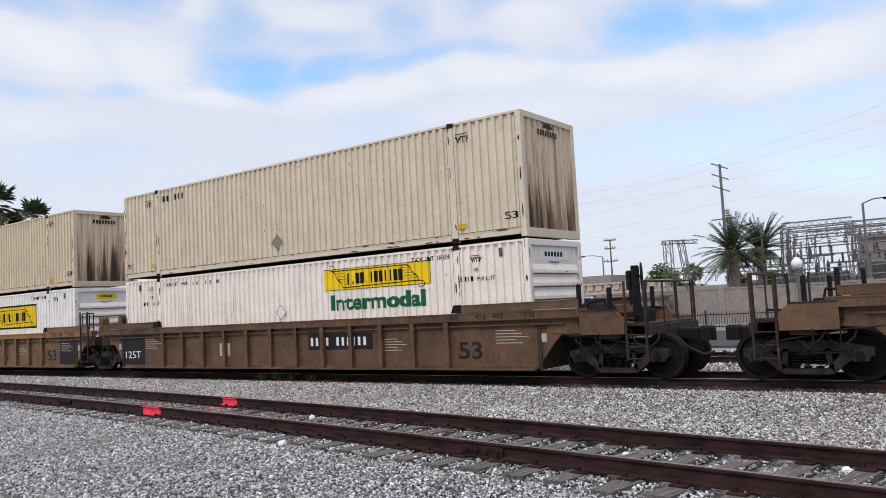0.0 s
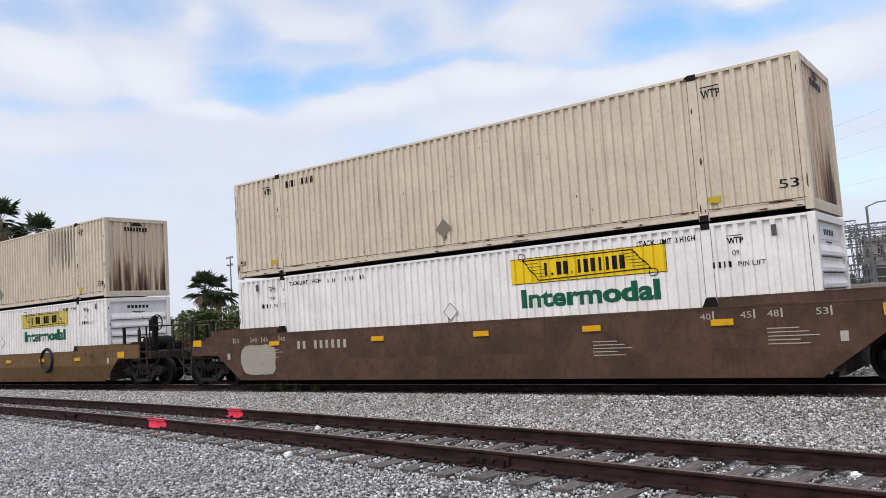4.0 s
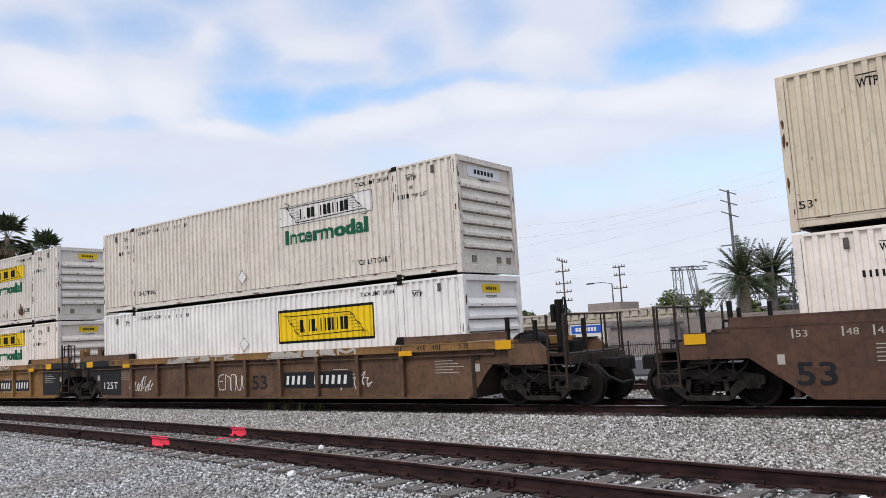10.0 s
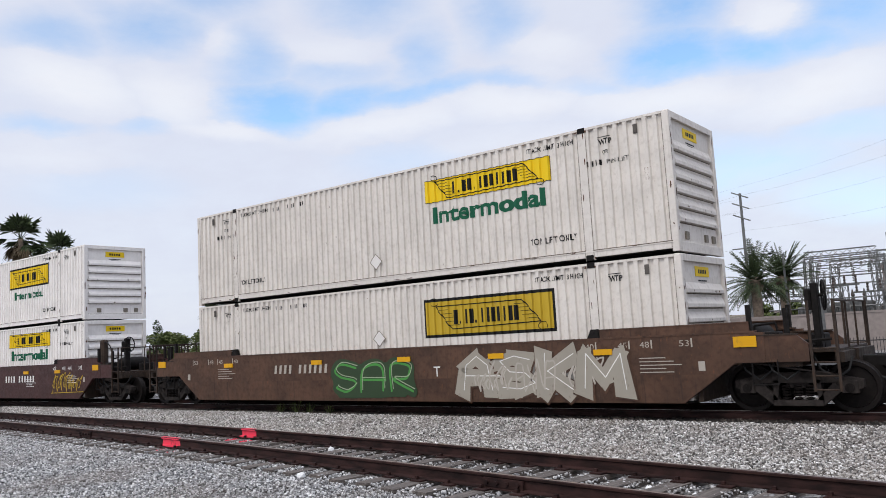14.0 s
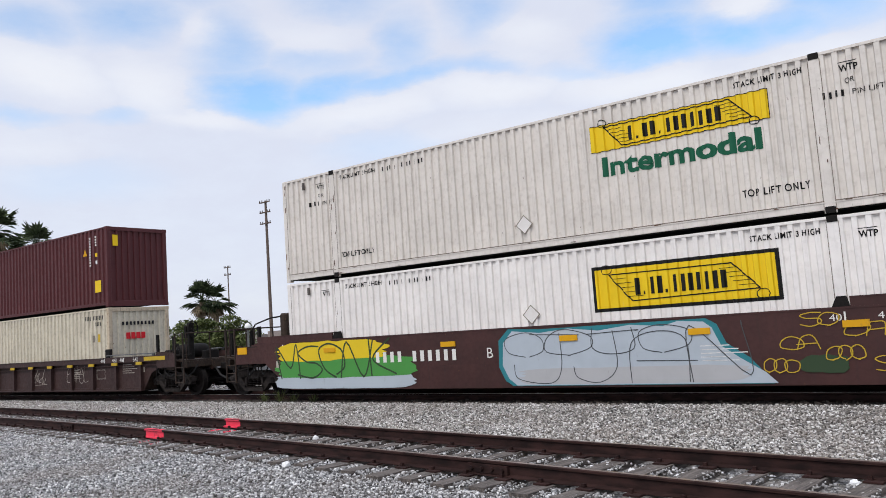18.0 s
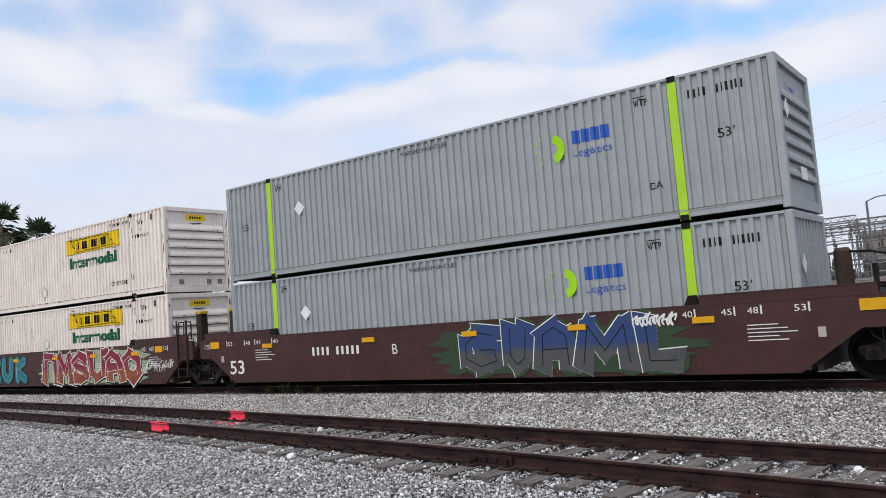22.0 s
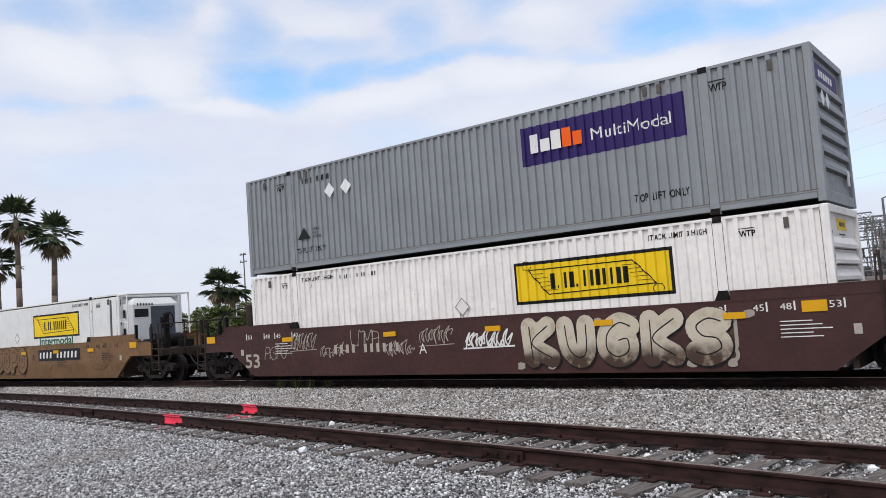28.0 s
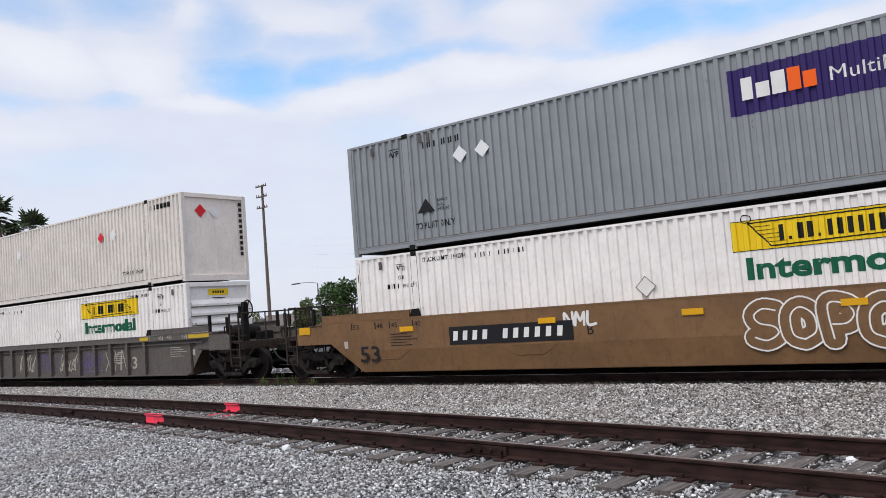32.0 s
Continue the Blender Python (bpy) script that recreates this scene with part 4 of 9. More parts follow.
def parcel(paint, label, streak=False):
    """Tan 53-foot container with black numbers and rusty ends."""
    root = container("freight_container", 53, paint, label, "corrugated", "tan_end", paint)
    s = Box(53)
    f = s.y - 0.002
    wall_bars(root, 4, -5.75, h_top(0.34), f, 0.44, 0.19, gap=0.5)
    wall_bars(root, 6, -5.2, h_top(0.34), f, 0.62, 0.19, gap=0.5)
    wide_top_mark(root, 6.25, h_top(0.42), f, 0.36, 0.24)
    wide_top_mark(root, -6.75, h_top(0.42), f, 0.34, 0.24)
    wall_letter(root, "53'", 7.52, 0.43, f, 0.24, "black", 0.42)
    wall_letter(root, "53'", -7.9, 0.40, f, 0.2, "black", 0.3)
    for x in (-6.5, 6.2):
        sheet(root, "yellow_tag", rect(x, x + 0.26, 0.33, 0.45), f, "old_yellow")
    sheet(root, "placard_holder", diamond(-0.2, 0.62, 0.24), f, "placard_old")
    CHIPPED.append(root)
    chips(root, s, 900 + len(CHIPPED), 80, big=1.25)
    streaks(root, s, -5.9, 5.9, 0.4, 2.7, 8, 950 + len(CHIPPED), "pale_dirt")
    x = s.l / 2 - 0.02
    m = Mesh()
    for i in range(8):
        m.box(x, x + 0.006, -0.5 + i * 0.12, -0.43 + i * 0.12, 2.42, 2.56)
    piece("number_marking", m.data("number_marking"), "black", root)
    m = Mesh().add([(x, -0.25, 2.62), (x, 0.25, 2.62), (x, 0.12, 2.74), (x, -0.12, 2.74)], [(0, 1, 2, 3)])
    piece("soot_mark", m.data("soot_mark"), "char", root)
    if streak:
        m = Mesh()
        for i in range(9):
            a = 4.0 + i * 0.24
            m.outline([(a, 1.2 + 0.3 * (i % 3)), (a + 0.07, 1.1 + 0.25 * (i % 4)), (a + 0.08, 2.75), (a - 0.01, 2.75)], s.y + 0.001, s.y + 0.005)
        piece("soot_grime", m.data("soot_grime"), "placard_old", root)
    return root


def courier(label, red_tag=False, bleached=False):
    """Grey 53-foot container with a dark violet panel."""
    root = container("freight_container", 53, "grey", label, "ribs", "grey" if not bleached else "light_grey")
    s = Box(53)
    slot_marks(root, s)
    f = s.y - 0.002
    hull_panel(root, 1.86, 5.68, 1.65, 2.54, s, "purple", 0.004, "name_panel")
    m = Mesh()
    for a, w, hh in ((2.1, 0.2, 0.42), (2.36, 0.24, 0.28), (2.64, 0.24, 0.42)):
        m.outline(rect(a, a + w, 1.92, 1.92 + hh), f - 0.004, f)
    piece("name_marking", m.data("name_marking"), "white_print", root)
    m = Mesh()
    for a, w, hh in ((2.92, 0.22, 0.42), (3.18, 0.22, 0.3)):
        m.outline(rect(a, a + w, 1.92, 1.92 + hh), f - 0.004, f)
    piece("name_marking", m.data("name_marking"), "orange", root)
    wall_letter(root, "MultiModal", 3.62, 1.95, f - 0.002, 0.36, "white_print", 1.78)
    wall_letter(root, "TOP LIFT ONLY", 4.47, 0.47, f, 0.22, "black", 1.17, bold=0.004, spacing=1.22)
    wall_letter(root, "TOP LIFT ONLY", -5.93, 0.47, f, 0.22, "black", 1.17, bold=0.004, spacing=1.22)
    wide_top_mark(root, 6.2, h_top(0.42), f, 0.33, 0.22)
    wide_top_mark(root, -6.65, h_top(0.42), f, 0.33, 0.22)
    wall_bars(root, 4, -5.55, h_top(0.36), f, 0.42, 0.15, gap=0.6)
    wall_bars(root, 6, -5.0, h_top(0.36), f, 0.62, 0.15, gap=0.6)
    sheet(root, "placard_holder", diamond(-4.44, 2.10, 0.21), f, "red" if red_tag else "placard")
    sheet(root, "placard_holder", diamond(-3.80, 2.12, 0.21), f, "placard")
    sheet(root, "triangle_mark", [(-5.85, 0.86), (-5.3, 0.86), (-5.57, 1.2)], f, "char")
    for i, w in enumerate(("MARINE", "RAIL", "ROAD")):
        wall_letter(root, w, -5.25, 0.86 + 0.11 * i, f, 0.11, "char")
    for x in (-5.6, -5.35, 4.9, 5.2):
        piece("vent", shared(("vent",), lambda: Mesh()), "sooty", root, at=(x, s.y, s.h - 0.3))
    end_plate(root, s, 2.30, 1.9, 0.34, "ghost" if bleached else "purple", "white_print", 6)
    x = s.l / 2 + 0.002
    m = Mesh()
    for yy in (-0.75, -0.35):
        m.add([(x, yy, 1.78), (x, yy + 0.17, 1.95), (x, yy, 2.12), (x, yy - 0.17, 1.95)], [(0, 1, 2, 3)])
    piece("placard_holder", m.data("placard_holder"), "placard", root)
    piece("data_plate", Mesh().box(x - 0.02, x, 0.75, 0.92, 0.42, 0.72).data("data_plate"), "placard", root)
    return root


def logistics(label, end):
    """Light grey 53-foot container with lime posts."""
    root = container("freight_container", 53, "light_grey", label, end, mid_post="lime")
    s = Box(53)
    f = s.y - 0.002
    m = Mesh()
    for i in range(-4, 5):
        a = radians(i * 17)
        c, r0, r1 = (3.3, 1.95), 0.14, 0.33
        m.outline([(c[0] + math.cos(a - 0.13) * r0, c[1] + math.sin(a - 0.13) * r0), (c[0] + math.cos(a - 0.15) * r1, c[1] + math.sin(a - 0.15) * r1),
                   (c[0] + math.cos(a + 0.15) * r1, c[1] + math.sin(a + 0.15) * r1), (c[0] + math.cos(a + 0.13) * r0, c[1] + math.sin(a + 0.13) * r0)], f - 0.004, f)
    piece("crescent_mark", m.data("crescent_mark"), "lime_print", root)
    m = Mesh()
    for i in range(5):
        a = radians(120 + i * 30)
        m.outline(rect(3.15 + math.cos(a) * 0.24, 3.19 + math.cos(a) * 0.24, 1.93 + math.sin(a) * 0.3, 1.97 + math.sin(a) * 0.3), f - 0.004, f)
    piece("spark_marks", m.data("spark_marks"), "lime_print", root)
    wall_bars(root, 4, 3.8, 1.98, f, 0.92, 0.28, "blue_print", 0.22)
    wall_letter(root, "Logistics", 3.8, 1.70, f, 0.24, "blue_print", 0.92)
    wall_letter(root, "WARNING HIGH CUBE", -1.05, h_top(0.2), f, 0.15, "char", 1.5)
    wide_top_mark(root, 5.25, h_top(0.34), f, 0.3, 0.2)
    wide_top_mark(root, -5.85, h_top(0.34), f, 0.3, 0.2)
    wall_letter(root, "DA", 5.45, 0.72, f, 0.2, "black")
    wall_letter(root, "53'", -7.4, 1.5, f, 0.26, "black", 0.32)
    wall_letter(root, "53'", 6.9, 1.5, f, 0.26, "black", 0.32)
    wall_bars(root, 4, 6.4, h_top(0.42), f, 0.4, 0.17, "char", gap=0.6)
    wall_bars(root, 6, 6.95, h_top(0.42), f, 0.55, 0.17, "char", gap=0.6)
    sheet(root, "placard_holder", diamond(-4.84, 1.85, 0.21), f, "placard")
    end_plate(root, s, 2.3, 0.8, 0.2, "light_grey", "blue_print", 4)
    x = s.l / 2 + 0.003
    piece("placard_holder", Mesh().add([(x, -0.85, 1.7), (x, -0.65, 1.9), (x, -0.85, 2.1), (x, -1.05, 1.9)], [(0, 1, 2, 3)]).data("placard_holder"), "placard", root)
    piece("data_plate", Mesh().box(x - 0.02, x, -0.2, 0.25, 0.6, 0.85).data("data_plate"), "placard", root)
    return root


def sea_box(paint, label, kind, post=None):
    """40-foot sea container."""
    root = container("sea_container", 40, paint, label, "corrugated", paint, post or paint)
    s = Box(40)
    f = s.y + 0.002
    ink = "white_print" if kind in ("maroon", "blue") else "char"
    m = Mesh()
    for i in range(11):
        m.outline(rect(-0.05, 0.05, -0.1 * i - 0.06, -0.1 * i), f - 0.004, f)
    if kind == "maroon":
        piece("number_marking", m.data("number_marking"), ink, root, at=(4.95, 0, 2.6))
        m2 = Mesh()
        for i in range(4):
            m2.outline(rect(-0.05, 0.05, -0.1 * i - 0.06, -0.1 * i), f - 0.004, f)
        piece("number_marking", m2.data("number_marking"), ink, root, at=(5.35, 0, 2.62))
        sheet(root, "warning_triangle", [(4.45, 1.95), (4.75, 1.95), (4.6, 2.2)], f, "reflector")
        sheet(root, "yellow_label", rect(5.3, 5.45, 1.86, 2.0), f, "yellow")
        sheet(root, "white_label", rect(5.32, 5.44, 1.6, 1.72), f, "placard")
        sheet(root, "yellow_notice", rect(5.25, 5.65, 0.55, 0.98), f, "yellow")
        sheet(root, "blue_badge", rect(-5.32, -4.98, 2.28, 2.72), f, "placard")
        sheet(root, "badge_field", rect(-5.28, -5.02, 2.36, 2.68), f - 0.004, "blue_print")
        x = s.l / 2 - 0.02
        piece("yellow_label", Mesh().box(x, x + 0.01, -0.98, -0.78, 2.2, 2.6).data("yellow_label"), "yellow", root)
    elif kind == "ivory":
        for i, w in enumerate((0.36, 0.36, 0.34, 0.3)):
            x = -4.95 + i * 0.37
            if i < 2:
                mm = Mesh().ring((x + 0.17, f, 2.2), (0, 1, 0), 0.14, 0.05, 14, 6)
                piece("logo_ring", mm.data("logo_ring"), "red", root, at=Matrix.Translation((0, f, 0)) @ Matrix.Diagonal((1, 0.05, 1, 1)) @ Matrix.Translation((0, -f, 0)))
            else:
                pts = [(x + 0.03, 2.02), (x + w - 0.05, 2.02), (x + w, 2.07), (x + w, 2.33), (x + w - 0.05, 2.38), (x + 0.03, 2.38), (x, 2.34), (x, 2.06)]
                sheet(root, "logo_block", pts, f, "red")
        bars(root, 4, 4.5, 2.5, f, 0.42, 0.15, "char")
        bars(root, 7, 5.05, 2.5, f, 0.7, 0.15, "char")
        bars(root, 4, 5.2, 2.28, f, 0.4, 0.14, "char")
        sheet(root, "yellow_label", rect(5.35, 5.5, 1.7, 1.98), f, "old_yellow")
        sheet(root, "grey_label", rect(5.0, 5.15, 1.7, 1.95), f, "placard_old")
        x = s.l / 2 - 0.02
        m3 = Mesh()
        for i in range(4):
            m3.box(x, x + 0.008, -0.55 + i * 0.2, -0.39 + i * 0.2, 1.75, 1.98)
        piece("logo_marking", m3.data("logo_marking"), "red", root)
        m3 = Mesh()
        for i in range(9):
            m3.box(x, x + 0.008, -0.7 + i * 0.15, -0.62 + i * 0.15, 2.25, 2.38)
        piece("number_marking", m3.data("number_marking"), "char", root)
    else:
        up = 0.62
        m = Mesh()
        for r0, a0, a1 in ((0.62, 15, 165), (0.34, 20, 160)):
            pts = []
            for i in range(13):
                a = radians(a0 + (a1 - a0) * i / 12)
                pts.append((0.2 + math.cos(a) * r0, 1.32 + math.sin(a) * r0 * 0.58))
            for p, q in zip(pts, pts[1:]):
                m.tube((p[0], f, p[1]), (q[0], f, q[1]), 0.026, n=4)
        for i in (-1, 1):
            m.tube((0.2 + i * 0.2, f, 1.35), (0.2 + i * 0.05, f, 1.75), 0.02, n=4)
        piece("wave_logo", m.data("wave_logo"), "white_print", root, at=Matrix.Translation((-0.27, f * 0.95, up)) @ Matrix.Diagonal((1, 0.05, 1, 1)))
        bars(root, 5, -1.02, 0.98 + up, f, 1.95, 0.34, "white_print", 0.22, "name_marking")
        letter(root, "SHIPPING", -0.87, 0.68 + up, f, 0.3, "white_print", 1.7, bold=0.006)
        for k in range(5):
            mm = Mesh()
            z = 2.2 - k * 0.42
            for dx, w, dz in ((0, 0.26, 0.24), (0, 0.26, 0.12), (0, 0.26, 0.0)):
                mm.outline(rect(-5.45 + dx, -5.45 + dx + w, z + dz, z + dz + 0.05), f - 0.004, f)
            mm.outline(rect(-5.35, -5.3, z, z + 0.3), f - 0.004, f)
            piece("glyph_marking", mm.data("glyph_marking"), "white_print", root)
        for x0, n0 in ((4.9, 11), (5.35, 4)):
            mm = Mesh()
            for i in range(n0):
                mm.outline(rect(x0, x0 + 0.1, 2.5 - 0.13 * i, 2.58 - 0.13 * i), f - 0.004, f)
            piece("number_marking", mm.data("number_marking"), "white_print", root)
        x = s.l / 2 - 0.02
        piece("warning_triangle", Mesh().add([(x + 0.004, -0.1, 1.9), (x + 0.004, 0.15, 1.9), (x + 0.004, 0.02, 2.12)], [(0, 1, 2)]).data("warning_triangle"), "yellow", root)
        mm = Mesh()
        for i in range(11):
            mm.box(x, x + 0.008, 0.72, 0.82, 2.5 - 0.13 * i, 2.58 - 0.13 * i)
        piece("number_marking", mm.data("number_marking"), "white_print", root)
    return root


def green_end_box(label):
    root = container("freight_container", 53, "white", label, "corrugated", "ivory", "green_end")
    s = Box(53)
    f = s.y - 0.002
    wall_letter(root, "53'", -7.55, h_top(0.55), f, 0.3, "black", 0.42)
    wide_top_mark(root, -6.75, h_top(0.5), f, 0.36, 0.26)
    wall_letter(root, "STACK LIMIT 3 HIGH", -5.85, h_top(0.36), f, 0.2, "black", 1.5, bold=0.004, spacing=1.22)
    wall_letter(root, "53", 6.9, h_top(0.5), f, 0.26, "black", 0.34)
    wall_bars(root, 8, 3.9, h_top(0.36), f, 1.0, 0.17)
    sheet(root, "placard_holder", diamond(5.4, 1.9, 0.2), f, "placard_old")
    x = s.l / 2 - 0.02
    piece("placard_holder", Mesh().add([(x, -0.55, 1.2), (x, -0.3, 1.45), (x, -0.55, 1.7), (x, -0.8, 1.45)], [(0, 1, 2, 3)]).data("placard_holder"), "placard_old", root)
    return root


def chemical_box(label):
    root = container("freight_container", 53, "chalky", label, "flat", "cream")
    s = Box(53)
    f = s.y - 0.002
    for x, mat in ((3.2, "red"), (4.0, "placard"), (-3.0, "placard")):
        sheet(root, "placard_holder", diamond(x, 1.95, 0.2), f, mat)
    wall_letter(root, "TOP LIFT ONLY", 4.5, 0.47, f, 0.19, "black", 1.2, bold=0.004, spacing=1.22)
    wall_bars(root, 6, 6.3, h_top(0.3), f, 1.2, 0.17)
    x = s.l / 2 - 0.04
    piece("placard_holder", Mesh().add([(x, -0.55, 2.1), (x, -0.33, 2.32), (x, -0.55, 2.54), (x, -0.77, 2.32)], [(0, 1, 2, 3)]).data("placard_holder"), "red", root)
    piece("placard_holder", Mesh().add([(x, 0.0, 2.1), (x, 0.22, 2.32), (x, 0.0, 2.54), (x, -0.22, 2.32)], [(0, 1, 2, 3)]).data("placard_holder"), "placard", root)
    m = Mesh()
    for i in range(10):
        m.box(x, x + 0.004, 1.0, 1.12, 2.55 - i * 0.19, 2.67 - i * 0.19)
    piece("number_marking", m.data("number_marking"), "char", root)
    return root


def reefer_box(label):
    """Smooth white refrigerated container with its cooling unit at the front."""
    root = carrier("reefer", label, "box", False, flat=True)
    s = Box(53)
    hl = s.l / 2
    e = hl - 0.34
    unit = piece("cooling_unit", Mesh().box(e, e + 0.62, -1.14, 1.14, 1.05, 2.70, 0.24).data("cooling_unit"), "reefer", root)
    piece("grille", Mesh().box(e + 0.36, e + 0.50, -1.148, -1.138, 2.0, 2.28).data("grille"), "char", unit)
    piece("front_grille", Mesh().box(e + 0.615, e + 0.63, -0.85, -0.3, 2.0, 2.3).data("front_grille"), "char", unit)
    piece("vent_door", Mesh().box(e + 0.612, e + 0.635, -0.2, 0.8, 1.1, 2.38, 0.01).data("vent_door"), "slate_panel", unit)
    piece("access_panel", Mesh().box(e + 0.36, e + 0.48, -1.15, -1.138, 1.35, 1.62).data("access_panel"), "steel", unit)
    bars(unit, 6, 0, 0, 0, 0.7, 0.09, "char").matrix_basis = Matrix.Translation((e + 0.623, -0.75, 2.42)) @ pose(0, 0, 0, 0, 0, 90)
    for yy in (-1.26, 1.26):
        piece("guard_frame", Mesh().tube((e + 0.85, yy, 1.3), (e + 0.85, yy, 2.84), 0.03, n=8).tube((hl - 0.1, yy, 2.84), (e + 0.85, yy, 2.84), 0.03, n=8)
              .tube((hl - 0.1, yy, 1.9), (e + 0.85, yy, 1.8), 0.02, n=6).data("guard_frame"), "reefer", root)
    piece("guard_bar", Mesh().tube((e + 0.85, -1.26, 2.84), (e + 0.85, 1.26, 2.84), 0.03, n=8).data("guard_bar"), "reefer", root)
    piece("end_recess", Mesh().box(hl - 0.62, hl - 0.5, -1.302, -1.29, 0.35, 2.7).data("end_recess"), "slate_panel", root)
    return root

# ---- railway cars ----
WHEEL_R = 0.457


def wheelset_mesh():
    m = Mesh()
    for q in (-1, 1):
        prof = [(0.07, -0.075), (0.13, -0.07), (0.15, -0.02), (0.36, 0.0), (0.38, -0.065), (0.455, -0.068), (0.458, 0.045), (0.482, 0.06), (0.482, 0.075),
                (0.39, 0.075), (0.36, 0.03), (0.16, 0.04), (0.13, 0.075), (0.07, 0.08)]
        g = Mesh().lathe(prof, (0, -0.76, 0), "y", 28)
        g.lathe([(0.085, -0.16), (0.085, -0.02)], (0, -0.98, 0), "y", 12)
        for k in range(3):
            a = k * math.tau / 3
            g.lathe([(0.018, -0.17), (0.018, -0.155)], (0.05 * math.cos(a), -0.98, 0.05 * math.sin(a)), "y", 6)
        g = g if q < 0 else g.mirrored(1)
        m.add(g.v, g.f)
    return m.tube((0, -1.1, 0), (0, 1.1, 0), 0.075, n=10)


def sideframe_mesh(q):
    """Cast truck side frame with two windows, spring nest and journal boxes."""
    m, ya, yb = Mesh(), -1.10, -0.93
    m.outline([(-1.10, 0.47), (-0.96, 0.40), (-0.80, 0.40), (-0.66, 0.55), (0.66, 0.55), (0.80, 0.40), (0.96, 0.40), (1.10, 0.47), (1.10, 0.60), (0.8, 0.66), (0.5, 0.74), (-0.5, 0.74), (-0.8, 0.66), (-1.10, 0.60)], ya, yb)
    m.outline([(-0.42, 0.14), (0.42, 0.14), (0.42, 0.24), (-0.42, 0.24)], ya - 0.02, yb)
    for sgn in (-1, 1):
        pts = [(sgn * 0.78, 0.44), (sgn * 0.42, 0.14), (sgn * 0.28, 0.20), (sgn * 0.62, 0.56)]
        m.outline(pts if sgn > 0 else pts[::-1], ya, yb)
        pts = [(sgn * 0.36, 0.2), (sgn * 0.44, 0.2), (sgn * 0.40, 0.6), (sgn * 0.30, 0.6)]
        m.outline(pts if sgn > 0 else pts[::-1], ya, yb)
        m.box(sgn * 0.88 - 0.14, sgn * 0.88 + 0.14, ya - 0.03, yb + 0.03, 0.37, 0.6, 0.02)
    return m if q < 0 else m.mirrored(1)


def spring_mesh():
    m = Mesh()
    for x in (-0.2, 0.0, 0.2):
        for k in range(5):
            m.ring((x, -1.04, 0.27 + k * 0.055), (0, 0, 1), 0.065, 0.016, 10, 4)
    return m


WHEELSETS = []


def truck(car, x):
    root = piece("truck", shared(("truck_bolster",), lambda: Mesh().box(-0.22, 0.22, -1.05, 1.05, 0.46, 0.68, 0.03).lathe([(0.3, 0.66), (0.3, 0.78)], n=14).box(-0.6, 0.6, -0.7, -0.6, 0.3, 0.4).box(-0.6, 0.6, 0.6, 0.7, 0.3, 0.4)), "cast", car, "grimy cast steel truck", at=(x, 0, 0))
    for q in (-1, 1):
        piece("side_frame", shared(("side_frame", q), lambda: sideframe_mesh(q)), "cast", root)
        tagged(piece("spring_nest", shared(("spring_nest", q), lambda: spring_mesh() if q < 0 else spring_mesh().mirrored(1)), "wheel", root), kind="stuff")
    for dx in (-0.88, 0.88):
        w = piece("wheelset", shared(("wheelset",), wheelset_mesh), "wheel", root, at=(dx, 0, WHEEL_R))
        WHEELSETS.append((w, car, x + dx, dx))


def ladder_mesh(x, w, z0, z1, y, rail_up=0.0):
    m = Mesh()
    for a in (x - w / 2, x + w / 2):
        m.box(a - 0.022, a + 0.022, y - 0.02, y + 0.02, z0, z1 + rail_up)
    n = max(2, round((z1 - z0) / 0.3))
    for i in range(n + 1):
        z = z0 + 0.03 + (z1 - z0 - 0.06) * i / n
        m.tube((x - w / 2, y, z), (x + w / 2, y, z), 0.014, n=6)
    return m


def both_sides(name, key, make, material, car, label=""):
    for q in (-1, 1):
        piece(name, shared((name, *key, q), lambda: make() if q < 0 else make().mirrored(1)), material, car, label)


ENDS = {}      # car: its front and rear end


